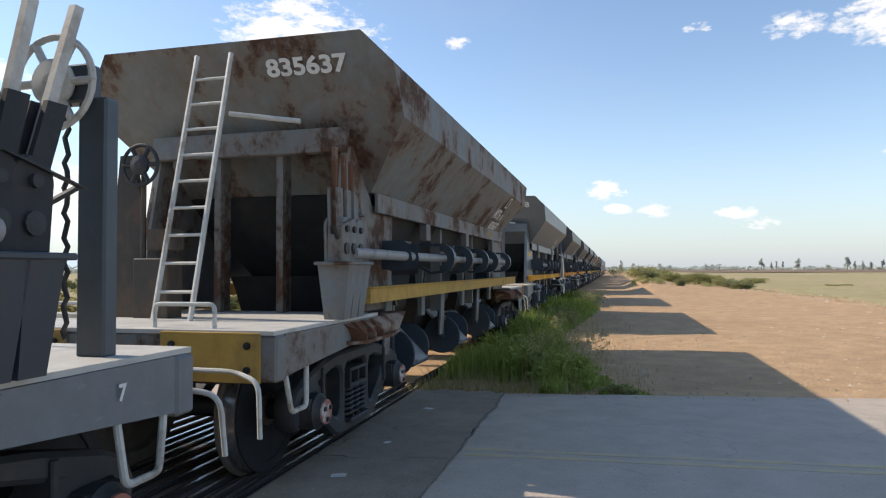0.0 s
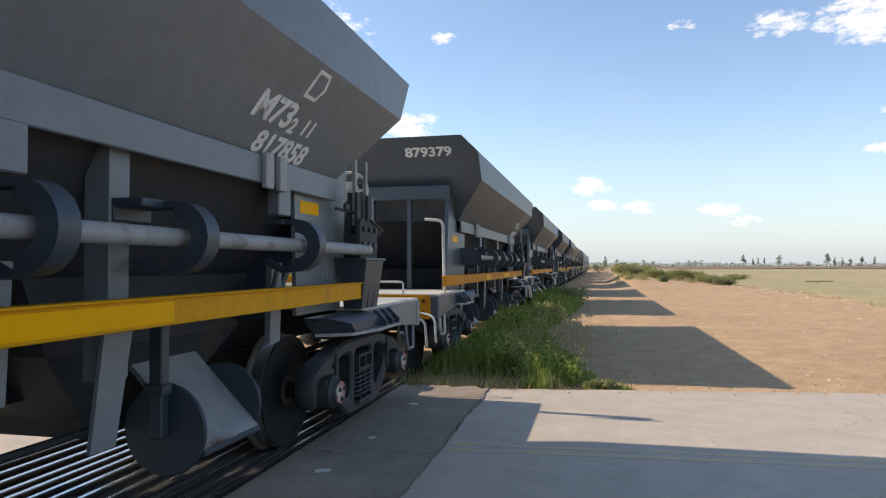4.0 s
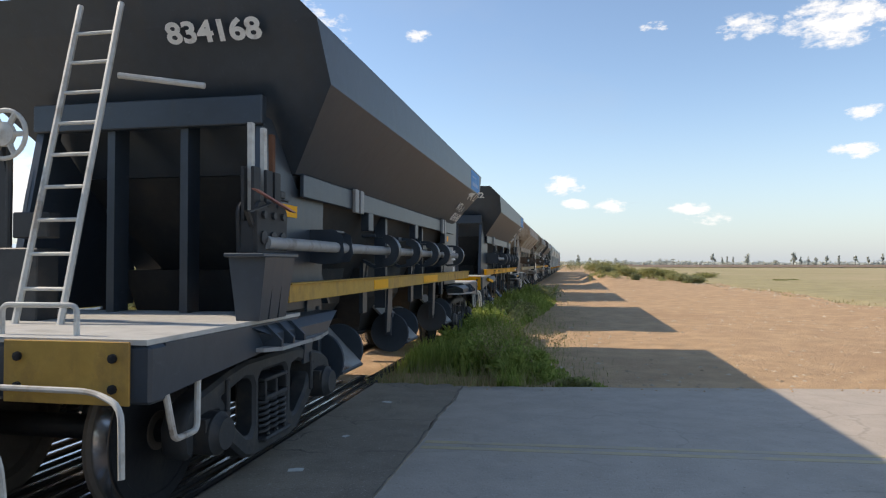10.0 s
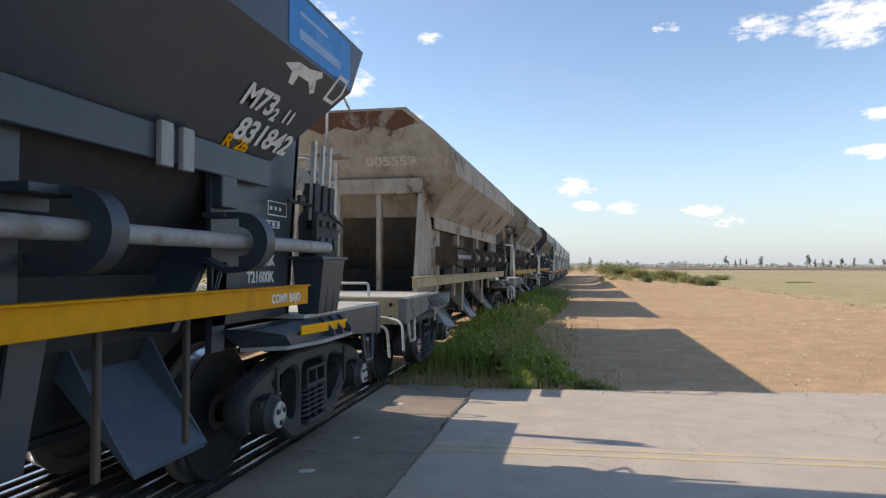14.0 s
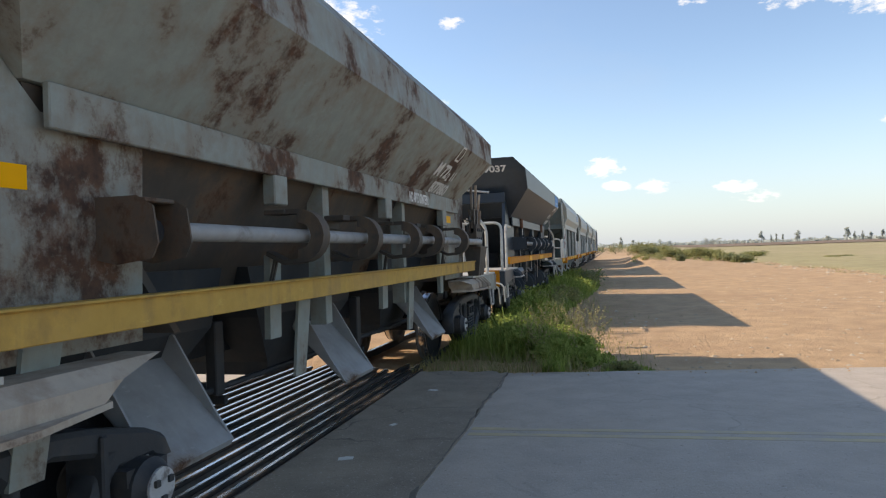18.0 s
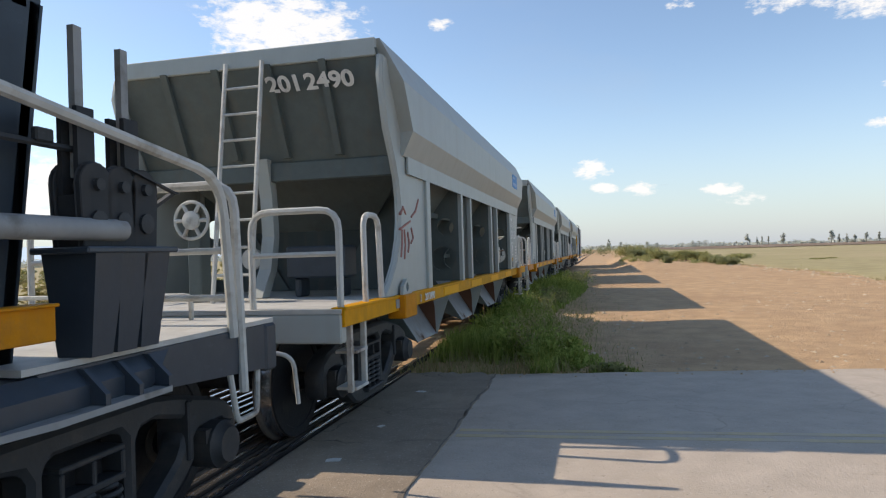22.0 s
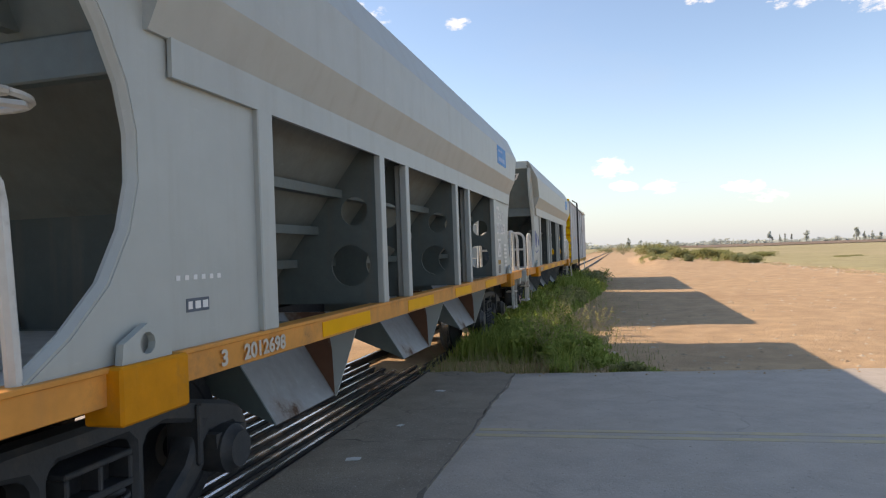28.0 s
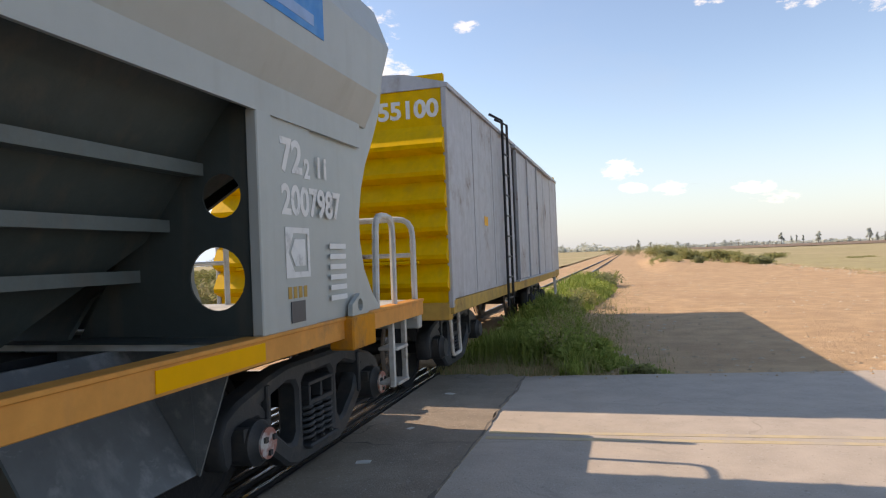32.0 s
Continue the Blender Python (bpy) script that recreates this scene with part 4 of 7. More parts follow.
            part("end_post", "end_post%d%g%g" % (sg, far_in, low), lambda bm: [prism(bm, [(u0 + sg * (low + a), 1.05), (u0 + sg * (low + b), 1.05), (u0 + sg * (high + b), 2.4), (u0 + sg * (high + a), 2.4)], "x", -t, t) for a, b, t in ((0.0, 0.06, 0.03), (0.055, 0.19, 0.008))], paint, w, Matrix.Translation((x, 0, 0)), "", 0.004)
        # sheet in the dark paint, which carries the shade of the open end
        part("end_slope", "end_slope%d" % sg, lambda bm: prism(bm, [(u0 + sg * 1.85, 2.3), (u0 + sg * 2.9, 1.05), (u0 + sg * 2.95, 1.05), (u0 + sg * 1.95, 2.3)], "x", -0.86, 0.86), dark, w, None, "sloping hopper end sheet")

        def deck(bm):
            box(bm, -1.08, 1.08, u0, u0 + sg * 1.75, 1.03, 1.055)
        part("deck", "deck%d" % sg, deck, DECK, w, lift, "dusty chequer plate deck")

        def frame_end(bm):
            box(bm, -1.1, 1.1, u0, u0 + sg * 0.13, 0.76, 1.028)
            for s in (1, -1):
                prism(bm, [(u0 + sg * 0.13, 1.028), (u0 + sg * 1.7, 1.028), (u0 + sg * 1.5, 0.88), (u0 + sg * 0.13, 0.78)], "x", s * 1.0, s * 1.09)
        part("headstock", "headstock%d" % sg, frame_end, frame_m or paint, w, lift, "", 0.015)
        for s in (1, -1):
            def arm_shape(bm):
                # sloped cheek over a wide flange, its ends cut off at a slant
                top = [(0.9, 0.98), (1.085, 0.98), (1.085, 2.5), (0.9, 2.5)]
                mid = [(0.9, 1.0), (1.15, 1.12), (1.15, 2.2), (0.9, 2.46)]
                low = [(0.9, 1.08), (1.15, 1.18), (1.15, 2.1), (0.9, 2.3)]
                loops = [[bm.verts.new((s * x, u0 + sg * k, z)) for x, k in pts] for pts, z in ((top, 1.022), (mid, 0.965), (low, 0.89))]
                for A, B in zip(loops, loops[1:]):
                    for k in range(4):
                        bm.faces.new((A[k], A[(k + 1) % 4], B[(k + 1) % 4], B[k]))
                bm.faces.new(loops[0]), bm.faces.new(loops[-1][::-1])
            arm = part("bolster_arm", "bolster_arm%d%d" % (s, sg), arm_shape, arm_m or dark, w, lift, "faceted body bolster arm", 0.008)
            for k in (1.14, 1.32, 1.5) if "k" not in extra or sg < 0 else ():
                part("rib", "arm_rib%d%d%g" % (s, sg, k), lambda bm: prism(bm, [(s * 1.08, 1.02), (s * 1.12, 1.02), (s * 1.215, 0.93), (s * 1.215, 0.89), (s * 1.08, 0.89)], "y", u0 + sg * k, u0 + sg * (k + 0.025)), arm_m or dark, arm)
            if "k" in extra and sg > 0:
                continue
            part("flange", "arm_flange%d%d" % (s, sg), lambda bm: prism(bm, [(s * 0.9, u0 + sg * 1.05), (s * 1.14, u0 + sg * 1.05), (s * 1.22, u0 + sg * 1.15), (s * 1.22, u0 + sg * 1.75), (s * 1.14, u0 + sg * 2.15), (s * 0.9, u0 + sg * 2.3)], "z", 0.865, 0.889), arm_m or SHAFT, arm, None, "pale worn flange", 0.004)
        for x in (-0.67, 0.67):
            pl = part("buffer_plate", "buffer_plate%d" % sg, lambda bm: box(bm, -0.33, 0.33, u0 - sg * 0.014, u0, 0.755, 1.045), plate_m or sill, w, lift @ Matrix.Translation((x * (1.09 if "k" in extra else 1.0), 0, 0)), "yellow bolted end plate", 0.003)
            for bx in (-0.25, 0.25):
                for bz in (0.83, 0.97):
                    part("bolt", "bolt%d" % sg, lambda bm: lathe(bm, [(0.022, u0 - sg * 0.014), (0.022, u0 - sg * 0.028), (0.01, u0 - sg * 0.03)], 8, "y"), BLACK_STEEL, pl, Matrix.Translation((bx, 0, bz)))
        for x0, x1 in ((0.2, 0.62), (-0.75, -0.3)):
            handrail("grab_iron", [(x0, u0 + sg * 0.12, 1.05), (x0, u0 + sg * 0.12, 1.2), (x1, u0 + sg * 0.12, 1.2), (x1, u0 + sg * 0.12, 1.05)], w, 0.014, 0.04)
        for s in (1, -1):
            handrail("step_stirrup", [(s * 1.06, u0 + sg * 0.16, 0.84), (s * 1.08, u0 + sg * 0.22, 0.55), (s * 1.08, u0 + sg * 0.42, 0.55), (s * 1.06, u0 + sg * 0.46, 0.86)], w, 0.017, 0.04, paint if num in ("817858", "065201", "831842") else WHITE)
        part("coupler", "coupler%d" % sg, lambda bm: [box(bm, -0.1, 0.1, u0 - sg * 0.4, u0, 0.58, 0.8), box(bm, -0.16, 0.16, u0 - sg * 0.57, u0 - sg * 0.38, 0.55, 0.82)], BLACK_STEEL, w, None, "dark knuckle coupler", 0.03)
        handrail("uncoupling_bar", [(0.15, u0 - sg * 0.1, 0.84), (0.9, u0 - sg * 0.12, 0.84), (1.1, u0 - sg * 0.2, 0.8), (1.12, u0 - sg * 0.22, 0.5)], w, 0.014, 0.08)
        bogie(w, 1.68 if sg > 0 else far_bogie, cap)
    part("centre_sill", "centre_sill", lambda bm: box(bm, -0.2, 0.2, 0.1, 10.7, 0.74, 0.99), BLACK_STEEL, w, None, "dark centre sill")
    part("door_shaft", "door_shaft%d%d%g" % (near_stand, far_stand, stand_u), lambda bm: tube(bm, [(1.12, 1.1 if near_stand else 2.6, 1.53), (1.12, stand_u if far_stand else 8.5, 1.53)], 0.043, 12), SHAFT, w, None, "pale horizontal door shaft", 0, True)
    sb = part("shaft_bearing", "shaft_bearing", lambda bm: [prism(bm, [(0.9, 1.42), (1.0, 1.4), (1.16, 1.42), (1.19, 1.48), (1.17, 1.63), (1.1, 1.67), (0.9, 1.67)], "y", u, u + 0.022) for u in (2.36, 2.58)] + [box(bm, 0.9, 1.12, 2.382, 2.58, 1.65, 1.67), box(bm, 0.9, 0.92, 2.382, 2.58, 1.42, 1.65)], dark, w, None, "", 0.005)
    part("bearing_cap", "bearing_cap", lambda bm: lathe(bm, [(0.02, 1.1), (0.05, 1.1), (0.05, 1.08), (0.02, 1.08)], 12, "x"), BLACK_STEEL, sb, Matrix.Translation((0, 2.48, 1.53)))
    # funnels and chutes under the floor
    for u in chute_at:
        part("funnel", "funnel", lambda bm: loft(bm, [(1.35, 0.62, -0.7, 1.15), (1.0, 0.6, -0.55, 1.05), (0.62, 0.42, -0.12, 0.72), (0.52, 0.4, -0.1, 0.7)]), UNDER, w, Matrix.Translation((0, u, 0)), "outlet funnel with its shade painted dark")
        for s in (1, -1):
            cm = DARK_CHUTE if "y" in extra else CHUTE if "m" in extra or discs or not bright or round_body else BLUE_CHUTE
            ch = part("chute", "chute%d" % s, lambda bm: prism(bm, [(s * 0.4, 0.98), (s * 0.42, 1.0), (s * 0.97, 0.45), (s * 0.96, 0.42)], "y", 0.08, 0.66), cm, w, Matrix.Translation((0, u, 0)), "worn steel discharge chute")
            if discs:
                part("cheek", "chute_round%d" % s, lambda bm: lathe(bm, [(0.02, 0.0), (0.235, 0.0), (0.245, 0.012), (0.235, 0.024), (0.02, 0.024)], 32, "y"), dark, ch, Matrix.Translation((s * 0.76, 0.055, 0.55)), "round grey cheek plate")
                part("cheek", "chute_round%d" % s, None, dark, ch, Matrix.Translation((s * 0.74, 0.665, 0.57)), "round grey cheek plate")
                part("lip", "chute_lip%d" % s, lambda bm: box(bm, s * 0.95, s * 0.985, 0.08, 0.66, 0.415, 0.445), dark, ch, None, "", 0.006)
            else:
                for du in (0.065, 0.66):
                    part("cheek", "chute_cheek%d" % s, lambda bm: prism(bm, [(s * 0.4, 1.0), (s * 0.97, 0.44), (s * 0.86, 0.6), (s * 0.62, 1.0)], "y", 0, 0.015), cm, ch, Matrix.Translation((0, du, 0)))
            if discs:
                part("hanger", "disc_hanger%d" % s, lambda bm: [box(bm, s * 0.72, s * 0.8, -0.02, 0.045, 0.52, 1.14), box(bm, s * 0.7, s * 0.82, -0.035, 0.045, 0.74, 0.8)], dark, w, Matrix.Translation((0, u, 0)), "", 0.008)
            elif "k" in extra:
                for k in (-0.23, 0.41):
                    part("hanger", "hanger%d" % s, lambda bm: box(bm, s * 0.98, s * 1.01, 0, 0.035, 0.5, 1.14), DARK_RUST, w, Matrix.Translation((0, u + k, 0)), "", 0.006)
            part("slide_bracket", "slide_bracket%d" % s, lambda bm: prism(bm, [(-0.12, 1.14), (0.06, 1.14), (-0.05, 0.62), (-0.2, 0.62)], "x", s * 0.9, s * 0.92), paint, w, Matrix.Translation((0, u - 0.45, 0)), "", 0.004)
    part("train_pipe", "train_pipe", lambda bm: tube(bm, [(0.5, 0.3, 0.7), (0.5, 2.3, 0.66), (0.42, 2.7, 0.56), (0.42, 8.3, 0.56), (0.5, 8.7, 0.66), (0.5, 10.5, 0.7)], 0.022, 7), UNDER, w, None, "grimy brake pipe with shade painted dark")
    part("brake_rod", "brake_rod", lambda bm: tube(bm, [(0.25, 2.3, 0.5), (0.25, 8.9, 0.5)], 0.018, 6), UNDER, w, None, "thin brake pull rod")
    for k, u in enumerate((3.9, 6.1)):
        part("brake_lever", "brake_lever", lambda bm: [box(bm, -0.1, 0.5, -0.02, 0.02, 0.46, 0.52), box(bm, 0.2, 0.3, -0.12, 0.12, 0.44, 0.58), box(bm, 0.38, 0.46, -0.05, 0.05, 0.52, 1.0)], UNDER, w, Matrix.Translation((0.1 * k, u + bay, 0)), "", 0.008)
    if cylinder:
        part("brake_cylinder", "brake_cylinder", lambda bm: lathe(bm, [(0.05, 4.0), (0.14, 4.02), (0.17, 4.08), (0.17, 4.62), (0.14, 4.68), (0.05, 4.7)], 20, "y"), cylinder, w, Matrix.Translation((0.45, 2.3, 0.6)), "round air cylinder", 0, True)
    if num == "817858":
        vb = part("valve_box", "valve_box", lambda bm: box(bm, 0.6, 0.92, 3.95, 4.3, 0.5, 0.74), paint, w, None, "grey brake valve box", 0.012)
        part("bracket", "valve_bracket", lambda bm: prism(bm, [(4.05, 0.74), (4.2, 0.74), (4.42, 1.14), (4.28, 1.14)], "x", 0.88, 0.9), paint, vb)
        part("hose", "valve_hose", lambda bm: tube(bm, hoop([(0.8, 4.3, 0.62), (0.85, 4.5, 0.6), (0.85, 4.52, 1.0)], 0.1), 0.018, 6), BLACK_STEEL, vb, None, "black air hose")
    # ends
    if ladder_near:
        ladder(w, -0.2, 0.1, (0.62, 1.05), (1.12, 3.1), 9)
        handrail("hand_rail", [(0.1, 1.1, 2.62), (0.65, 1.2, 2.55)], w, 0.02)
    if far_stand:
        lever_stand(w, stand_u, 1, dark if "T" not in extra else IRON, LEVERS.get(extra[:1], LEVERS["a"]))
    if near_stand:
        lever_stand(w, near_u, -1, dark if extra[:1] != "r" else paint, [(-0.15, 0.01, 2.26, WHITE), (0.02, 0.01, 2.26, WHITE), (0.14, 0.01, 2.24, RUSTY)] if extra[:1] != "r" else [(-0.15, 0.03, 2.28, RUSTY), (0.0, 0.02, 2.25, RUSTY), (0.14, 0.02, 2.22, RUSTY)])
    if wheel_far:
        brake_wheel(w, (wheel_x, 10.4, 2.18), "y", WHITE)
        part("brake_post", "brake_post%g" % wheel_x, lambda bm: [box(bm, wheel_x + 0.08, wheel_x + 0.22, 10.44, 10.52, 1.05, 2.12), box(bm, wheel_x - 0.05, wheel_x + 0.15, 10.42, 10.5, 2.1, 2.26)], SLATE_MID if paint is SLATE else paint, w, None, "", 0.01)
        part("brake_chain", "brake_chain%g" % wheel_x, lambda bm: tube(bm, [(wheel_x + 0.02 + 0.012 * math.cos(i * 2.2), 10.45, 2.1 - 0.035 * i) for i in range(29)], 0.011, 5), IRON, w, None, "hanging brake chain")
    if num == "834168":
        part("release_handle", "release_handle", lambda bm: flat_bar(bm, Vector((1.15, near_u - 0.3, 1.84)), Vector((1.16, near_u + 0.24, 1.74)), 0.03, 0.012), RED_SPRAY, w, None, "rusty red release handle")
    if num == "819037":
        part("hose_coil", "hose_coil", lambda bm: tube(bm, [((0.3 - 0.012 * i * 0.3) * math.cos(i * 0.45) - 0.3, (0.22 - 0.003 * i) * math.sin(i * 0.45) + 0.75, 1.075 + 0.0012 * i) for i in range(45)], 0.018, 6), BLACK_STEEL, w, None, "black air hose coiled on the deck", 0, True)
    if not num:
        writing("deck_figure", "7", 0.09, STENCIL, w, facing((1.103, 10.36, 0.9), (0, 1, 0), (0, 0, 1)), 0.9, "white painted figure")
    if near_stand:
        # small brake wheel on an old stand at the far side of the deck
        brake_wheel(w, (-0.46, 0.8, 2.2), "y", IRON if extra[:1] == "r" else WHITE, 0.15)
        part("brake_stand", "old_brake_stand", lambda bm: [prism(bm, [(-0.74, 1.05), (-0.52, 1.05), (-0.5, 1.9), (-0.58, 2.28), (-0.68, 2.28), (-0.72, 1.9)], "y", 0.86, 0.92), box(bm, -0.52, -0.22, 0.8, 0.98, 1.05, 1.5), tube(bm, [(-0.46, 0.84, 1.4), (-0.46, 0.84, 2.2)], 0.022, 8), box(bm, -0.42, -0.16, 0.82, 0.92, 1.56, 1.72)], DARK_RUST if extra[:1] == "r" else IRON, w, None, "old hand brake stand", 0.01)
        part("brake_lever_bar", "old_brake_bar", lambda bm: tube(bm, [(-0.95, 0.95, 1.08), (-0.72, 0.9, 2.05)], 0.03, 6), DARK_RUST if extra[:1] == "r" else IRON, w, None, "leaning brake bar")
    if "u" in rails:
        handrail("hand_rail", [(1.04, 0.08, 0.8), (1.04, 0.1, 1.9), (-0.3, 0.1, 1.9), (-0.3, 0.1, 1.05)], w, 0.024, 0.14)
        handrail("rail_post", [(0.35, 0.1, 1.05), (0.35, 0.1, 1.9)], w, 0.024)
        handrail("hand_rail", [(1.08, 0.35, 1.05), (1.08, 0.35, 1.86), (1.08, 0.85, 1.84)], w, 0.024, 0.1)
    if "f" in rails:
        handrail("hand_rail", [(1.1, 8.7, 2.02), (1.1, 10.3, 1.82), (1.1, 10.38, 1.0)], w, 0.026, 0.2)
        handrail("hand_rail", [(0.2, 10.45, 1.8), (1.08, 10.45, 1.8), (1.1, 10.47, 0.7)], w, 0.026, 0.14)
        handrail("rail_bar", [(0.2, 10.45, 1.45), (1.08, 10.45, 1.45)], w, 0.018)
        handrail("rail_bar", [(0.2, 10.45, 1.2), (1.08, 10.45, 1.2)], w, 0.018)
        handrail("rail_post", [(0.2, 10.45, 1.05), (0.2, 10.45, 1.8)], w, 0.022)
    if "c" in rails:
        handrail("bent_rail", [(1.06, 10.3, 1.0), (1.06, 10.3, 1.75), (0.9, 10.35, 1.95), (0.7, 10.4, 1.88)], w, 0.026, 0.1)
    if "h" in rails:
        handrail("hand_rail", [(1.06, 0.5, 1.05), (1.04, 0.5, 1.98), (0.8, 0.5, 2.0)], w, 0.02, 0.08)
    # numbers and panels
    if num:
        writing("number", num, 0.19, STENCIL if "T" not in extra else TAN_INK, w, facing((0.3 if not round_body else 0.05 if "T" not in extra else 0.17, (1.2 + 0.26 * 0.59 - 0.014) if not round_body else 1.4, (2.96 if "e" not in extra else 2.89) if not round_body else 2.72), (1, 0, 0), (0, -0.59, 1) if not round_body else (0, -0.8, 1)), 1.2, "white stencilled wagon number")
    if code:
        up = Vector((0.43, 0, 0.55 if not round_body else 0.52))
        big = 0.19 if panel else 0.235
        stencil_code(code, big, STENCIL, w, facing((1.115, code_u, 2.305), (0, 1, 0), up) if panel else facing((1.076 + 0.012 * round_body, code_u, 2.262), (0, 1, 0), up))
        if num:
            writing("code_number", num, 0.2, STENCIL, w, facing((0.99, code_u + 0.14, 2.145) if panel else (0.949 + 0.007 * round_body, code_u + 0.22, 2.1), (0, 1, 0), up), 1.15)
        if "R" in extra:
            writing("route_code", "R 26", 0.12, BRIGHT, w, facing((0.945, 8.22, 2.09), (0, 1, 0), up), 1.2, "yellow stencilled code")
        part("stencil_frame", "stencil_frame", lambda bm: plate(bm, [(-0.1, -0.1), (0.06, -0.1), (0.11, 0), (0.06, 0.1), (-0.1, 0.1)], [[(-0.07, -0.075), (-0.07, 0.075), (0.05, 0.075), (0.08, 0), (0.05, -0.075)]], "z", 0, 0.002), STENCIL, w, facing((1.33, 9.05, 2.592) if panel else (1.275 + 0.025 * round_body, code_u + 0.5, 2.522), (0, 1, 0), up))
        if panel:
          part("emblem", "emblem", lambda bm: prism(bm, [(-0.26, 0.02), (-0.14, 0.0), (-0.1, -0.07), (-0.04, -0.07), (-0.05, 0.0), (0.1, 0.0), (0.2, -0.06), (0.24, -0.04), (0.17, 0.04), (0.22, 0.07), (0.18, 0.1), (0.02, 0.07), (-0.12, 0.07)], "z", 0, 0.002), STENCIL, w, facing((1.295, 8.55, 2.547), (0, 1, 0), up), "pale painted emblem")
    if panel:
        bp = part("blue_panel", "blue_panel", lambda bm: box(bm, 1.361, 1.364, 8.22, 9.22, 2.65, 2.97), BLUE, w, None, "bright blue painted panel")
        part("panel_mark", "panel_mark", lambda bm: box(bm, 1.364, 1.366, 8.36, 9.02, 2.72, 2.78), PANEL_INK, bp)
        part("panel_mark", "panel_mark_top", lambda bm: box(bm, 1.364, 1.366, 8.36, 8.8, 2.86, 2.885), PANEL_INK, bp)
    if bright and "y" not in extra and "k" not in extra:
        part("reflector", "reflector_end%d%g" % (round_body, tag_z), lambda bm: box(bm, 0.9, 0.904, 1.62, 2.03, 1.68, 1.77) if round_body else box(bm, 0.9, 0.904, 1.72, 2.1, tag_z, tag_z + 0.09), BRIGHT, w, None, "bright yellow strip")
    if bright and "n" not in extra:
        part("reflector", "reflector_sill", lambda bm: box(bm, 1.13, 1.134, 5.6, 6.5, 1.155, 1.245), BRIGHT, w, None, "bright yellow strip")
        part("reflector", "reflector_mid", lambda bm: box(bm, 1.13, 1.134, 3.4, 3.9, 1.155, 1.245), BRIGHT, w, Matrix.Translation((0, 0.95 if "k" in extra else 0.0, 0)))
    if bright and not set("yka") & set(extra):
        part("reflector", "reflector_far", lambda bm: box(bm, 0.9, 0.904, 8.28, 8.6, 1.78, 1.87), BRIGHT, w, None, "bright yellow strip")
    if bright:
        for u in (3.24, 3.4, 7.6, 7.78) if not round_body else ():
            part("stub", "stub%d" % (u < 5), lambda bm: box(bm, 0.965, 1.0, 0, 0.1, 1.88, 2.1), RUSTY if "y" in extra else SHAFT, w, Matrix.Translation((0, u, 0)), "", 0.005)
    side = ((0, 1, 0), (0, 0, 1))
    if "k" in extra:
        for i in range(9):
            part("sill_mark", "sill_mark", lambda bm: box(bm, 1.131, 1.133, 0, 0.085, 1.205, 1.235), DARK_INK, w, Matrix.Translation((0, 1.98 + 0.1 * i if i < 5 else 2.2 + 0.155 * i, 0 if i < 5 else -0.012)))
        part("arm_stripe", "near_arm_stripe", lambda bm: prism(bm, [(0.86, 1.07), (1.68, 1.005), (1.68, 0.945), (0.86, 1.01)], "x", 1.11, 1.156), BRIGHT, w, None, "yellow stripe on the bolster arm")
        part("reflector", "reflector_near", lambda bm: box(bm, 1.13, 1.134, 2.54, 2.93, 1.155, 1.245), BRIGHT, w, None, "bright yellow strip")
        writing("sill_word", "TALLER", 0.06, DARK_INK, w, facing((1.132, 2.03, 1.148), *side), 0.95)
        writing("plate_code", "C58400K", 0.1, STENCIL, w, facing((0.902, 8.62, 1.4), *side), 1.0, "white stencilled load figures")
        writing("plate_code", "T21600K", 0.1, STENCIL, w, facing((0.902, 8.62, 1.29), *side), 1.0)
        for u, z, a, b in ((8.9, 1.74, 0.29, 0.1), (8.87, 1.655, 0.21, 0.05)):
            fr = part("stencil_table", "table %g" % a, lambda bm: plate(bm, [(0, 0), (a, 0), (a, b), (0, b)], [[(0.008, 0.008), (0.008, b - 0.008), (a - 0.008, b - 0.008), (a - 0.008, 0.008)]], "z", 0, 0.002), STENCIL, w, facing((0.902, u, z), *side), "white stencilled table")
            for q in range(3):
                part("table_mark", "table_mark", lambda bm: box(bm, 0, 0.035, 0, 0.025, 0, 0.002), STENCIL, fr, Matrix.Translation((0.03 + 0.07 * q, b / 2 - 0.012, 0)))
        writing("sill_word", "COMP. BAJO", 0.075, STENCIL, w, facing((1.132, 8.5, 1.17), *side), 1.0)
        part("arm_stripe", "arm_stripe", lambda bm: prism(bm, [(8.85, 1.005), (9.72, 0.985), (9.7, 0.92), (8.85, 0.945)], "x", 1.165, 1.172), BRIGHT, w, None, "yellow stripe on the bolster arm")
    if "e" in extra:
        writing("plate_code", "C60310K", 0.1, STENCIL, w, facing((0.902, 8.93, 1.58), *side), 1.0, "white stencilled load figures")
        writing("plate_code", "T19690K", 0.1, STENCIL, w, facing((0.902, 8.93, 1.46), *side), 1.0)
        part("sticker", "sticker", lambda bm: prism(bm, [(9.05, 1.2), (9.25, 1.18), (9.23, 1.33), (9.07, 1.35)], "x", 0.902, 0.904), STENCIL, w, None, "torn white paper sticker")
    if "n" in extra:
        writing("band_words", "NO APTO S/INTERV.", 0.14, STENCIL, w, facing((0.967, 6.58, 1.94), *side), 0.58, "white stencilled words on the band")
    if "m" in extra:
        for i in range(9):
            part("band_mark", "band_mark", lambda bm: box(bm, 0.966, 0.968, 0, 0.06, 2.0, 2.05), FAINT, w, Matrix.Translation((0, 6.1 + 0.1 * i, 0)))
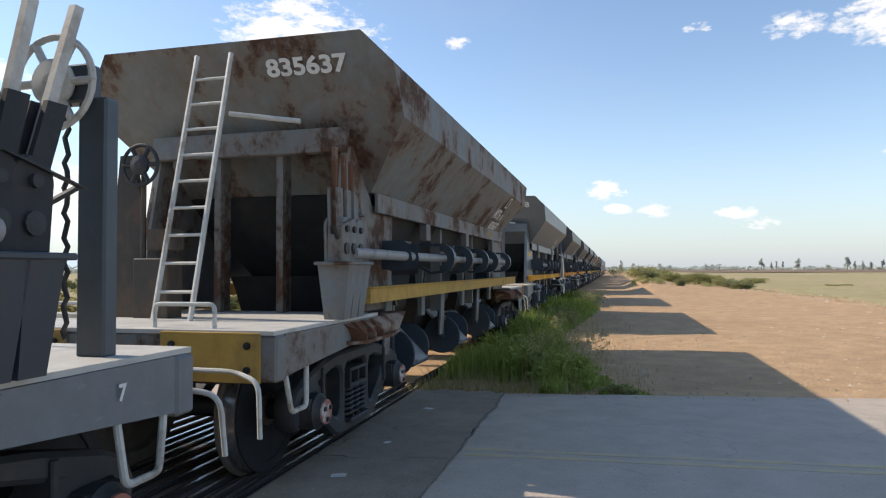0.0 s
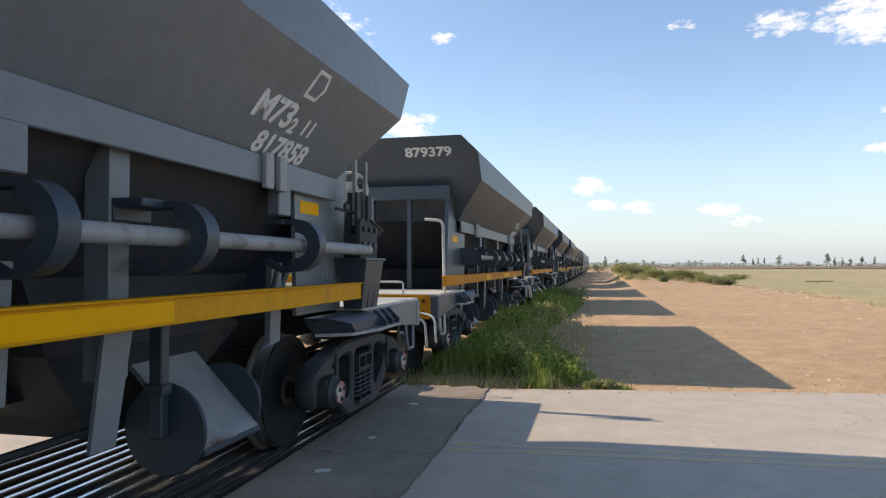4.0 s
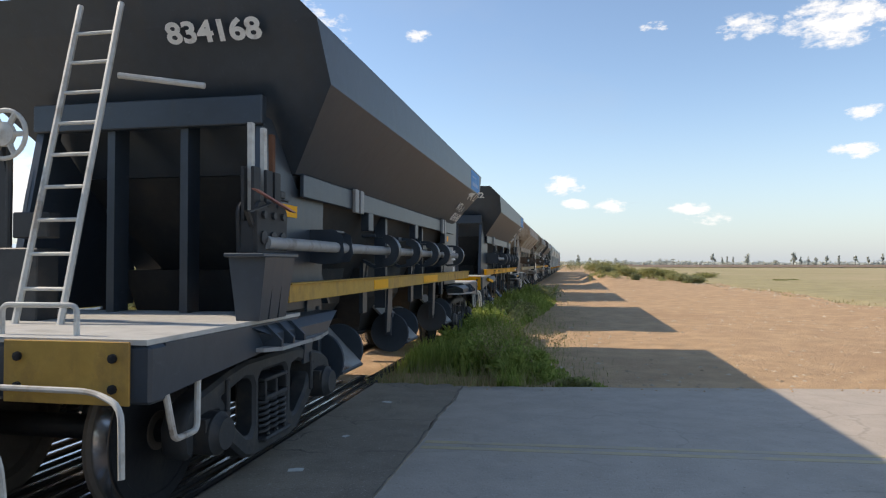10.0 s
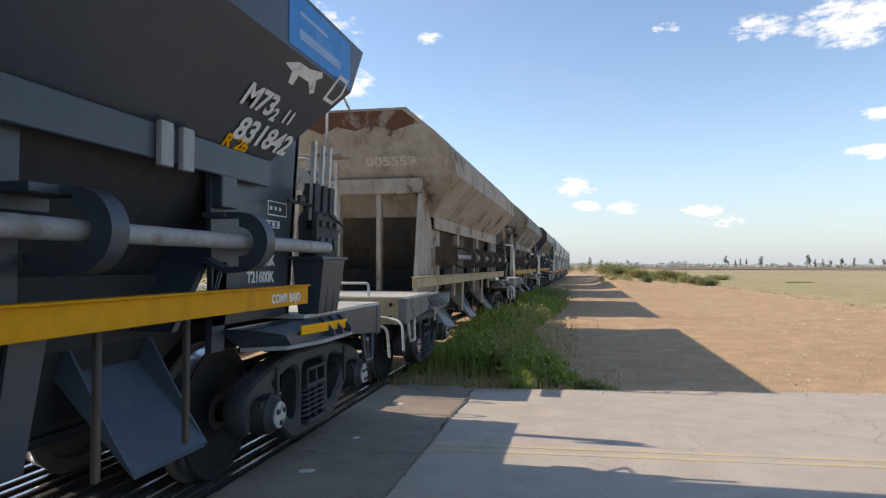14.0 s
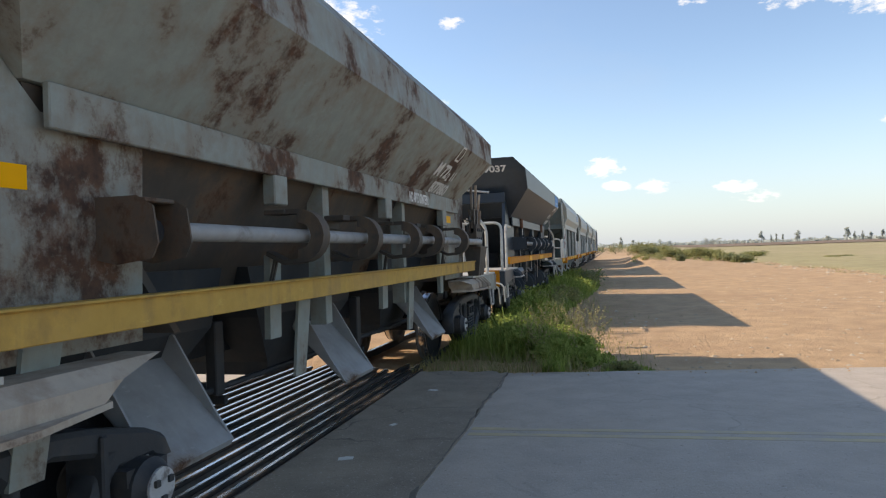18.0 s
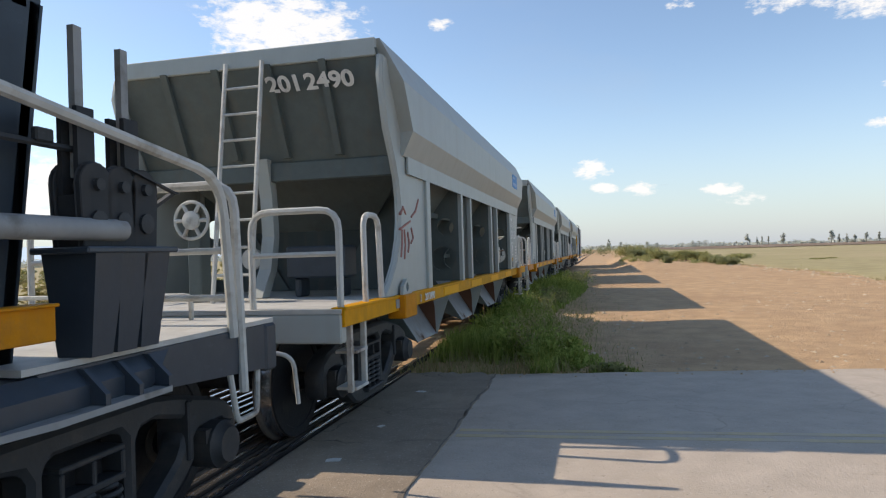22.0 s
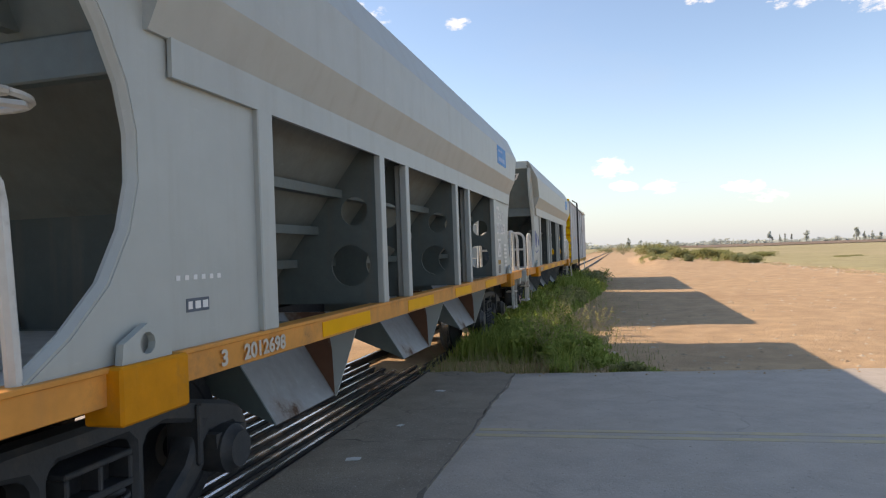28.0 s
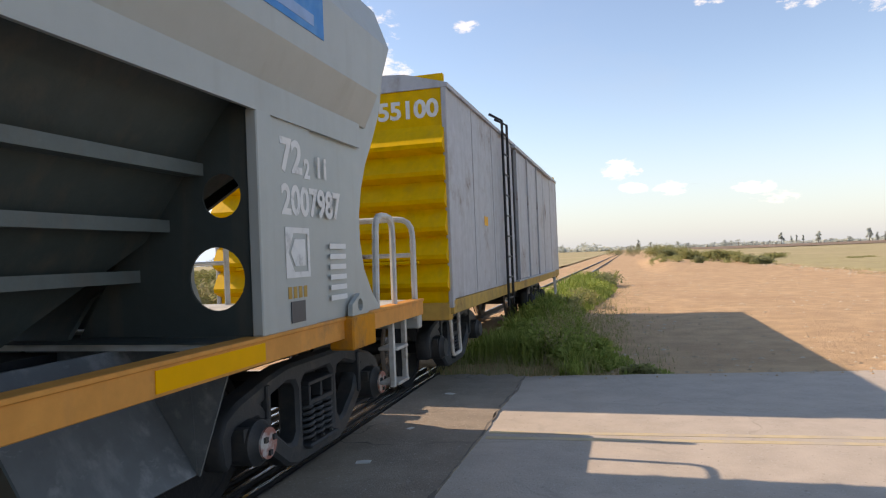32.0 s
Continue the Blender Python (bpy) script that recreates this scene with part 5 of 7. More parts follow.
    if "p" in extra:
        for row, (u, z, a, b) in enumerate(((8.62, 1.52, 0.2, 0.1), (8.86, 1.54, 0.26, 0.07), (8.66, 1.36, 0.3, 0.06))):
            fr = part("stencil_table", "plain_table %g" % a, lambda bm: plate(bm, [(0, 0), (a, 0), (a, b), (0, b)], [[(0.006, 0.006), (0.006, b - 0.006), (a - 0.006, b - 0.006), (a - 0.006, 0.006)]], "z", 0, 0.002), FAINT, w, facing((0.902, u, z), *side), "faint stencilled table")
            for q in range(int(a / 0.07)):
                part("table_mark", "table_mark", lambda bm: box(bm, 0, 0.035, 0, 0.025, 0, 0.002), FAINT, fr, Matrix.Translation((0.02 + 0.065 * q, b / 2 - 0.012, 0)))
        for q in range(5):
            part("plate_mark", "plate_mark", lambda bm: box(bm, 0.901, 0.904, 0, 0.05, 0, 0.06), FAINT, w, Matrix.Translation((0, 8.66 + 0.075 * q, 1.29)))
    if extra[:1] == "r":
        writing("band_code", "4 20", 0.15, YELLOW_OLD, w, facing((0.967, 7.4, 1.94), *side), 1.1, "faded yellow code on the band")
    if "T" in extra:
        for z in (1.34, 1.5):
            for q in range(5):
                part("plate_mark", "load_mark", lambda bm: box(bm, 0.901, 0.904, 0, 0.06, 0, 0.09), FAINT, w, Matrix.Translation((0, 8.62 + 0.085 * q, z)), "faded load figures")
        # upright ladder to a small step, with two hoops over the rim
        lad = part("ladder", "tall_ladder", lambda bm: [tube(bm, [(x, 1.05, 1.05), (x, 1.05, 2.72)], 0.02, 6) for x in (-0.43, -0.13)], WHITE, w, None, "pale upright ladder")
        for i in range(7):
            part("rung", "tall_rung", lambda bm: tube(bm, [(-0.43, 0, 0), (-0.13, 0, 0)], 0.012, 6), WHITE, lad, Matrix.Translation((0, 1.05, 1.27 + 0.2 * i)))
        part("top_step", "top_step", lambda bm: box(bm, -0.72, -0.02, 0.92, 1.3, 2.8, 2.83), OLD_BEIGE, w, None, "small rusty step", 0.004)
        for x in (-0.7, -0.22):
            handrail("rim_hoop", [(x, 0.95, 2.83), (x, 0.98, 3.62), (x + 0.12, 1.2, 3.64), (x + 0.16, 1.4, 3.46)], w, 0.018, 0.08)
        part("rust_patch", "rust_patch", lambda bm: prism(bm, [(-0.7, -0.02), (-0.93, -0.21), (-0.85, -0.28), (-0.6, -0.22), (-0.42, -0.3), (-0.2, -0.21), (0.05, -0.27), (0.3, -0.2), (0.55, -0.29), (0.8, -0.22), (0.93, -0.2), (0.7, -0.02)], "z", 0.0, 0.003), RUSTY, w, facing((0, 1.203, 3.43), (1, 0, 0), (0, -0.333, 1)), "flaking brown rust along the rim")
    return w


UB = dict(length=10.95)


def slanted_v(bm, u0, sg):
    """A slope sheet that narrows downwards."""
    pts = [(-1.2, 1.9, 2.25), (1.2, 1.9, 2.25), (0.25, 2.75, 1.25), (0.25, 2.92, 1.05), (-0.25, 2.92, 1.05), (-0.25, 2.75, 1.25)]
    A = [bm.verts.new((x, u0 + sg * u, z)) for x, u, z in pts]
    B = [bm.verts.new((x, u0 + sg * (u + 0.03), z)) for x, u, z in pts]
    bm.faces.new((A[0], A[1], A[2], A[5])), bm.faces.new((A[5], A[2], A[3], A[4]))
    bm.faces.new((B[5], B[2], B[1], B[0])), bm.faces.new((B[4], B[3], B[2], B[5]))
    for k in range(6):
        bm.faces.new((A[k], A[(k + 1) % 6], B[(k + 1) % 6], B[k]))


def grain_wagon(num, label, code="", wheel_axis="y", tag="", LH=11.3):
    """Large pale hopper with openings between side posts."""
    w = thing("grain_hopper_wagon", label, "railway wagon", "train of wagons")
    L = UB["length"]
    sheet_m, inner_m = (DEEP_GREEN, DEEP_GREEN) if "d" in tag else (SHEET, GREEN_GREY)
    part("hopper_body", "grain_shell%g" % LH, lambda bm: loft(bm, [(2.6, 0.9, 2.3, LH - 2.3), (3.17, 1.2, 1.2, LH - 1.2), (3.19, 1.21, 1.12, LH - 1.12), (3.19, 1.245, 1.1, LH - 1.1), (2.86, 1.4, 1.25, LH - 1.25), (2.48, 1.4, 1.5, LH - 1.5), (2.27, 1.3, 1.5, LH - 1.5)]), PALE_GREY, w, None, "", 0.015)
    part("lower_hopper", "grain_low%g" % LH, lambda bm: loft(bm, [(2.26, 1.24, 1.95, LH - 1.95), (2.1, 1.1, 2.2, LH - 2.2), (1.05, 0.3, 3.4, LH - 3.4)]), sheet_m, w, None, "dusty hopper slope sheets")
    for u0, sg in ((0.0, 1), (LH, -1)):
        # sloped end with ribs
        part("end_slope", "grain_end%d%g" % (sg, LH), lambda bm: prism(bm, [(u0 + sg * 1.05, 3.1), (u0 + sg * 1.07, 3.1), (u0 + sg * 1.5, 2.25), (u0 + sg * 1.46, 2.25)], "x", -1.235, 1.235), GREEN_GREY, w, None, "sloping hopper end sheet")
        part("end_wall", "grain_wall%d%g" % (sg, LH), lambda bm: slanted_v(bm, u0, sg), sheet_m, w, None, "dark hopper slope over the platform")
        # added plate, keeps daylight from leaking through below the slope sheets
        part("end_bulkhead", "grain_light_stop%d%g" % (sg, LH), lambda bm: prism(bm, [(-0.55, 1.055), (0.55, 1.055), (0.95, 1.85), (-0.95, 1.85)] if sg > 0 else [(-0.42, 1.055), (0.42, 1.055), (0.62, 1.5), (-0.62, 1.5)], "y", u0 + sg * 2.39, u0 + sg * 2.42), DEEP_GREEN, w, None, "added dark plate that stops light under the hopper end")
        for x in (-0.75, -0.25, 0.25, 0.75):
            part("end_rib", "grain_rib%d%g" % (sg, LH), lambda bm: prism(bm, [(u0 + sg * 1.03, 3.05), (u0 + sg * 1.06, 3.05), (u0 + sg * 1.44, 2.3), (u0 + sg * 1.36, 2.3)], "x", -0.03, 0.03), GREEN_GREY, w, Matrix.Translation((x, 0, 0)))
        part("end_top_beam", "grain_beam%d%g" % (sg, LH), lambda bm: box(bm, -1.22, 1.22, u0 + sg * 1.05, u0 + sg * 1.1, 3.04, 3.19), PALE_GREY, w, None, "", 0.008)
        part("end_cross_beam", "grain_cross%d%g" % (sg, LH), lambda bm: box(bm, -1.25, 1.25, u0 + sg * 1.43, u0 + sg * 1.5, 2.1, 2.27), GREEN_GREY, w, None, "", 0.008)
        for s in (1, -1):
            # curved side plate at the end
            end_at = lambda z: u0 - (LH - L) * (1 - min(1.0, max(0.0, (z - 1.05) / 1.2))) * (u0 > 1)
            arc = [(end_at(z) + sg * a, z) for a, z in ((1.08, 3.04), (1.04, 2.87), (1.16, 2.47), (1.32, 2.23), (1.41, 2.05), (1.45, 1.88), (1.45, 1.7), (1.4, 1.52), (1.29, 1.33), (1.12, 1.17), (0.95, 1.055))]
            pts = arc + [(u0 + sg * 2.32, 1.06), (u0 + sg * 2.32, 2.2), (u0 + sg * 1.62, 2.3), (u0 + sg * 1.62, 2.5), (u0 + sg * 1.3, 3.04)]
            part("end_side_plate", "grain_side%d%d%g" % (s, sg, LH), lambda bm: prism(bm, pts, "x", s * 1.255, s * 1.28), PALE_GREY, w, None, "pale curved end plate", 0.004)

            def lip(bm):
                tube(bm, [(s * 1.25, a, b) for a, b in arc], 0.03, 6)
            part("end_lip", "grain_lip%d%d%g" % (s, sg, LH), lip, PALE_GREY, w, None, "", 0, True)
        web = [(end_at(z) + sg * a, z) for a, z in ((1.36, 2.3), (1.44, 1.95), (1.46, 1.6), (1.38, 1.3), (1.2, 1.055), (1.34, 1.055), (1.5, 1.3), (1.56, 1.6), (1.54, 1.95), (1.5, 2.3))]
        part("centre_web", "grain_web%d%g" % (sg, LH), lambda bm: prism(bm, web, "x", -0.06, 0.06), PALE_GREY, w, None, "pale curved centre web", 0.006)
    for u0, sg in ((0.0, 1), (L, -1)):
        part("deck", "grain_deck%d" % sg, lambda bm: box(bm, -1.28, 1.28, u0, u0 + sg * 2.7, 1.02, 1.05), DECK, w, None, "dusty pale end platform")
        # added sheet that darkens the bright deck inside the bay
        part("floor_sheet", "grain_floor%d" % sg, lambda bm: box(bm, -1.2, 1.2, u0 + sg * 2.38, u0 + sg * 2.72, 1.052, 1.058), inner_m, w, None, "dark sheet added over the deck in the hopper bay")
        part("headstock", "grain_head%d" % sg, lambda bm: box(bm, -1.28, 1.28, u0, u0 + sg * 0.1, 0.82, 1.018), PALE_GREY, w, None, "", 0.01)
        for s in (1, -1):
            part("pocket", "grain_pocket%d%d" % (sg, s), lambda bm: box(bm, s * 1.2, s * 1.36, u0 + sg * 1.24, u0 + sg * 1.6, 0.86, 1.06), ORANGE, w, None, "orange jacking pocket", 0.01)
            part("lifting_eye", "grain_eye%d%d" % (sg, s), lambda bm: plate(bm, [(u0 + sg * 1.28, 1.06), (u0 + sg * 1.54, 1.06), (u0 + sg * 1.53, 1.13), (u0 + sg * 1.41, 1.19), (u0 + sg * 1.29, 1.13)], [ring((u0 + sg * 1.41, 1.12), 0.04, n=10)], "x", s * 1.3, s * 1.33), PALE_GREY, w)
        part("coupler", "coupler%d%g" % (sg, L), lambda bm: [box(bm, -0.1, 0.1, u0 - sg * 0.25, u0, 0.58, 0.8), box(bm, -0.16, 0.16, u0 - sg * 0.39, u0 - sg * 0.22, 0.55, 0.82)], BLACK_STEEL, w, None, "dark knuckle coupler", 0.03)
        # rails on the platform
        for x0, x1, zz in ((0.6, 1.25, 1.72), (-1.25, -0.5, 1.72)):
            handrail("hand_rail", [(x0, u0 + sg * 0.08, 1.05), (x0, u0 + sg * 0.08, zz), (x1, u0 + sg * 0.08, zz), (x1, u0 + sg * 0.08, 0.9)], w, 0.024, 0.14)
            handrail("rail_bar", [(x0, u0 + sg * 0.08, 1.42), (x1, u0 + sg * 0.08, 1.42)], w, 0.018)
        for s in (1, -1):
            handrail("hand_rail", [(s * 1.25, u0 + sg * 0.57, 1.05), (s * 1.25, u0 + sg * 0.56, 1.71), (s * 1.25, u0 + sg * 0.9, 1.71), (s * 1.25, u0 + sg * 0.94, 1.05)], w, 0.024, 0.12)
            ft = part("foot_steps", "grain_step_rail%d%d" % (s, sg), lambda bm: box(bm, s * 1.2, s * 1.24, u0 + sg * 0.3 - 0.02, u0 + sg * 0.3 + 0.02, 0.44, 1.0), WHITE, w, None, "pale steel foot steps", 0.004)
            part("step_rail", "grain_step_rail_in%d%d" % (s, sg), lambda bm: box(bm, s * 1.2, s * 1.24, u0 + sg * 0.58 - 0.02, u0 + sg * 0.58 + 0.02, 0.44, 1.0), WHITE, ft, None, "", 0.004)
            for z in (0.46, 0.72):
                part("tread", "grain_tread%d%d%g" % (s, sg, z), lambda bm: box(bm, s * 1.1, s * 1.26, u0 + sg * 0.32, u0 + sg * 0.56, z - 0.012, z + 0.012), WHITE, ft, None, "", 0.004)
        bogie(w, 1.6 if sg > 0 else 9.75, HUB if "b" in tag else None)
    for s in (1, -1):
        part("hopper_band", "grain_band%d%g" % (s, LH), lambda bm: prism(bm, [(s * 1.29, 2.275), (s * 1.31, 2.275), (s * 1.31, 2.12), (s * 1.29, 2.12)], "y", 1.62, LH - 1.62), PALE_GREY, w, None, "", 0.006)
        part("side_sill", "grain_sill%d" % s, lambda bm: [box(bm, s * 1.24, s * 1.3, 0.02, L - 0.02, 0.93, 1.045), box(bm, s * 1.2, s * 1.31, 0.02, L - 0.02, 1.04, 1.06)], PEACH if "o" in tag else YELLOW, w, None, "orange yellow side sill", 0.004)
        for i in range(4):
            part("reflector", "grain_reflector%d" % s, lambda bm: box(bm, s * 1.3, s * 1.304, 0.0, 0.75, 0.945, 1.03), BRIGHT, w, Matrix.Translation((0, 2.9 + 1.6 * i, 0)), "bright yellow strip")
        for u, wd in ((2.32, 0.14), (3.98, 0.1), (4.57, 0.085), (6.28, 0.1), (6.88, 0.085), (8.5, 0.14)):
            part("side_post", "grain_post%d%g" % (s, wd), lambda bm: [box(bm, s * 1.25, s * 1.31, 0, wd, 1.06, 2.13), box(bm, s * 1.2, s * 1.25, wd / 2 - 0.01, wd / 2 + 0.01, 1.06, 2.13)], PALE_GREY, w, Matrix.Translation((0, u - wd / 2, 0)), "pale side post", 0.006)
        part("side_end_sheet", "grain_endsheet%d%g" % (s, LH), lambda bm: box(bm, s * 1.285, s * 1.295, 8.5, LH - 2.3, 1.06, 2.13), PALE_GREY, w)
        for u in (2.36, 3.93, 4.62, 6.23, 6.93, 8.45):
            sheet = [(s * 0.25, 1.06), (s * 1.265, 1.06), (s * 1.265, 2.2), (s * 1.0, 2.2)]
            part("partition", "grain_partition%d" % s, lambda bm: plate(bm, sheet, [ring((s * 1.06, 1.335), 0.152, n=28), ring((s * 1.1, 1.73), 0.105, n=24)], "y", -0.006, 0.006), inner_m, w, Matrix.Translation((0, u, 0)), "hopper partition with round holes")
        for z, x in ((1.86, 0.93), (1.6, 0.73), (1.36, 0.55)):
            part("stiffener", "grain_stiff%d%g" % (s, z), lambda bm: prism(bm, [(s * (x - 0.12), z - 0.02), (s * (x + 0.08), z + 0.03), (s * (x + 0.08), z - 0.03)], "y", 2.75, 8.44), GREEN_GREY, w)
        for u in (2.87, 5.24, 7.5):
            here = Matrix.Translation((0, u, 0))
            ch = part("chute", "grain_chute%d" % s, lambda bm: prism(bm, [(s * 0.62, 1.02), (s * 1.0, 0.44), (s * 0.985, 0.43), (s * 0.6, 1.02)], "y", 0.012, 0.828), DARK_CHUTE if "d" in tag else CHUTE, w, here, "worn steel discharge chute")
            # near cheek gets the darker paint in place of its own shade
            part("cheek", "grain_cheek%d" % s, lambda bm: prism(bm, [(s * 1.0, 0.44), (s * 0.62, 1.02), (s * 0.02, 1.02), (s * 0.02, 0.83)], "y", 0.0, 0.012), inner_m, ch, None, "sloping chute cheek painted dark for its shade")
            part("cheek", "grain_far_cheek%d" % s, lambda bm: prism(bm, [(s * 1.01, 0.43), (s * 1.22, 1.02), (s * 0.02, 1.02), (s * 0.02, 0.83)], "y", 0.828, 0.84), DARK_CHUTE if "d" in tag else PALE_GREY, ch, None, "grey cheek of the chute")
            part("rust_strip", "grain_rust_strip%d" % s, lambda bm: prism(bm, [(s * 1.0, 0.445), (s * 0.63, 1.02), (s * 0.95, 1.02), (s * 0.99, 0.75)], "y", 0.823, 0.827), RUSTY if "d" not in tag else DARK_CHUTE, ch, None, "worn strip along the cheek")
    part("centre_sill", "grain_centre", lambda bm: box(bm, -0.22, 0.22, 0.1, L - 0.1, 0.62, 1.0), BLACK_STEEL, w, None, "dark centre sill")
    ladder(w, -0.12, 0.22, (0.72, 1.05), (1.02, 3.08), 8)
    if wheel_axis == "y":
        brake_wheel(w, (-0.36, 0.82, 1.74), "y", WHITE, 0.155)
        part("brake_post", "grain_brake_post", lambda bm: [box(bm, -0.42, -0.3, 0.84, 1.0, 1.05, 1.76)], GREEN_GREY, w, None, "", 0.01)
        part("equipment_box", "grain_box", lambda bm: [box(bm, 0.25, 0.8, 1.3, 1.6, 1.22, 1.5), box(bm, 0.3, 0.36, 1.35, 1.55, 1.05, 1.22), box(bm, 0.7, 0.76, 1.35, 1.55, 1.05, 1.22)], SLATE_DARK, w, None, "dark steel equipment box", 0.015)
    else:
        brake_wheel(w, (0.8, 1.15, 1.99), "z", WHITE, 0.225)
        part("brake_spindle", "grain_spindle", lambda bm: tube(bm, [(0.8, 1.15, 1.35), (0.8, 1.15, 1.97)], 0.016, 8), SHAFT, w)
        part("gear_box", "grain_gear", lambda bm: [box(bm, 0.52, 0.86, 1.1, 1.3, 1.28, 1.5), box(bm, 0.56, 0.72, 1.08, 1.3, 1.46, 1.54)], PALE_GREY, w, None, "pale brake gear box", 0.02)
        part("gear_stand", "grain_gear_stand", lambda bm: plate(bm, [(0.48, 1.05), (0.48, 1.28), (0.9, 1.28), (0.9, 1.05), (0.8, 1.05), (0.8, 1.12), (0.73, 1.19), (0.65, 1.19), (0.58, 1.12), (0.58, 1.05)], [], "y", 1.1, 1.28), PALE_GREY, w, None, "", 0.005)
    part("end_disc", "grain_disc", lambda bm: lathe(bm, [(0.02, 1.5), (0.1, 1.5), (0.1, 1.54), (0.02, 1.54)], 20, "y"), WHITE, w, Matrix.Translation((-0.2, 0, 1.4)))
    if num:
        writing("number", num, 0.2, STENCIL, w, facing((0.22, 1.13, 2.83), (1, 0, 0), (0, -0.79, 1)), 1.1, "white stencilled wagon number")
        writing("sill_number", num.replace(" ", ""), 0.095, STENCIL if "s" in tag or "r" in tag else TAN_INK, w, facing((1.312, 2.06, 0.955), (0, 1, 0), (0, 0, 1)), 1.15)
        writing("sill_digit", "3", 0.095, TAN_INK, w, facing((1.312, 1.88, 0.955), (0, 1, 0), (0, 0, 1)), 1.15)
    stencil_code(code, 0.235, STENCIL, w, facing((1.297, 8.66, 1.87), (0, 1, 0), (0, 0, 1)), 1.0)
    writing("code_number", num.replace(" ", ""), 0.21, STENCIL, w, facing((1.297, 8.66, 1.65), (0, 1, 0), (0, 0, 1)), 0.95)
    side = ((0, 1, 0), (0, 0, 1))
    fr = part("stencil_frame", "grain_frame", lambda bm: plate(bm, [(-0.135, -0.13), (0.125, -0.13), (0.125, 0.13), (-0.135, 0.13)], [[(-0.11, 0), (-0.05, 0.1), (0.1, 0.1), (0.1, -0.1), (-0.05, -0.1)]], "z", 0, 0.002), STENCIL, w, facing((1.297, 8.82, 1.45), *side), "white stencilled arrow frame")
    part("stencil_arrow", "grain_arrow", lambda bm: prism(bm, [(-0.085, 0), (-0.04, 0.07), (0.075, 0.07), (0.075, -0.07), (-0.04, -0.07)], "z", 0, 0.002), STENCIL, fr)
    for q in range(4):
        part("code_mark", "grain_code_mark", lambda bm: box(bm, 1.296, 1.298, 0, 0.035, 1.215, 1.275), YELLOW_OLD, w, Matrix.Translation((0, 8.7 + 0.055 * q, 0)), "small yellow code")
    for i in range(6):
        part("stencil_bar", "grain_bar", lambda bm: box(bm, 1.295, 1.298, 9.2, 9.42, 0, 0.03), STENCIL, w, Matrix.Translation((0, 0, 1.47 - 0.06 * i)))
    bp = part("blue_panel", "grain_panel%g" % LH, lambda bm: box(bm, 1.401, 1.404, LH - 2.98, LH - 2.3, 2.6, 2.85), BLUE, w, None, "bright blue painted panel")
    part("panel_mark", "grain_panel_mark%g" % LH, lambda bm: box(bm, 1.404, 1.406, LH - 2.9, LH - 2.42, 2.64, 2.7), PANEL_INK, bp)
    part("panel_mark", "grain_panel_top%g" % LH, lambda bm: box(bm, 1.404, 1.406, LH - 2.9, LH - 2.58, 2.77, 2.8), PANEL_INK, bp)
    if "r" in tag:
        for k, line in enumerate(([(1.42, 1.75), (1.5, 1.82), (1.58, 1.76)], [(1.4, 1.62), (1.55, 1.66), (1.72, 1.7)], [(1.45, 1.62), (1.44, 1.5), (1.4, 1.38)], [(1.52, 1.62), (1.54, 1.48), (1.5, 1.36)], [(1.62, 1.6), (1.66, 1.5), (1.62, 1.42)], [(1.75, 1.74), (1.9, 1.8), (2.02, 1.92)], [(1.74, 1.64), (1.8, 1.55), (1.72, 1.5)])):
            part("red_scribble", "scribble%d" % k, lambda bm: tube(bm, [(1.279, a, b) for a, b in line], 0.013, 5), RED_SPRAY, w, None, "faded red spray paint stroke")
    if "b" in tag:
        for k, line in enumerate(([(1.45, 1.5), (1.55, 1.8), (1.65, 1.5)], [(1.7, 1.45), (1.74, 1.75), (1.88, 1.7), (1.76, 1.6)], [(1.5, 1.38), (1.7, 1.34), (1.95, 1.4)], [(1.98, 1.48), (2.05, 1.7), (2.12, 1.5)])):
            part("blue_scribble", "blue_scribble%d" % k, lambda bm: tube(bm, [(1.279, a, b) for a, b in line], 0.011, 5), BLUE_SPRAY, w, None, "faded blue spray paint stroke")
    if "s" in tag or "d" in tag or tag == "o":
        for q in range(6):
            part("plate_mark", "grain_mark", lambda bm: box(bm, 1.281, 1.283, 0, 0.025, 1.33, 1.35), STENCIL, w, Matrix.Translation((0, 1.64 + 0.055 * q, 0)))
        tab = part("data_label", "grain_table", lambda bm: box(bm, 1.28, 1.283, 1.7, 1.85, 1.2, 1.255), BLUE_CHUTE, w, None, "small blue grey data label")
        for a, b in ((1.71, 1.735), (1.755, 1.79), (1.805, 1.84)):
            part("label_mark", "label_mark%g" % a, lambda bm: box(bm, 1.283, 1.285, a, b, 1.212, 1.243), STENCIL, tab)
    if "s" in tag:
        part("sticker", "grain_sticker", lambda bm: prism(bm, [(1.49, 1.2), (1.64, 1.19), (1.65, 1.29), (1.5, 1.3)], "x", 1.281, 1.283), STENCIL, w, None, "torn white paper sticker")
    for u in (1.15, 9.55) if "o" not in tag else (9.55,):
        part("id_plate", "id_plate", lambda bm: box(bm, 1.301, 1.307, 0, 0.16, 0.955, 1.03), SHAFT, w, Matrix.Translation((0, u, 0)), "small metal maker plate", 0.002)
    part("data_plate", "data_plate", lambda bm: box(bm, 1.297, 1.301, 8.72, 8.87, 1.09, 1.2), SLATE_DARK, w, None, "small dark data plate")
    return w


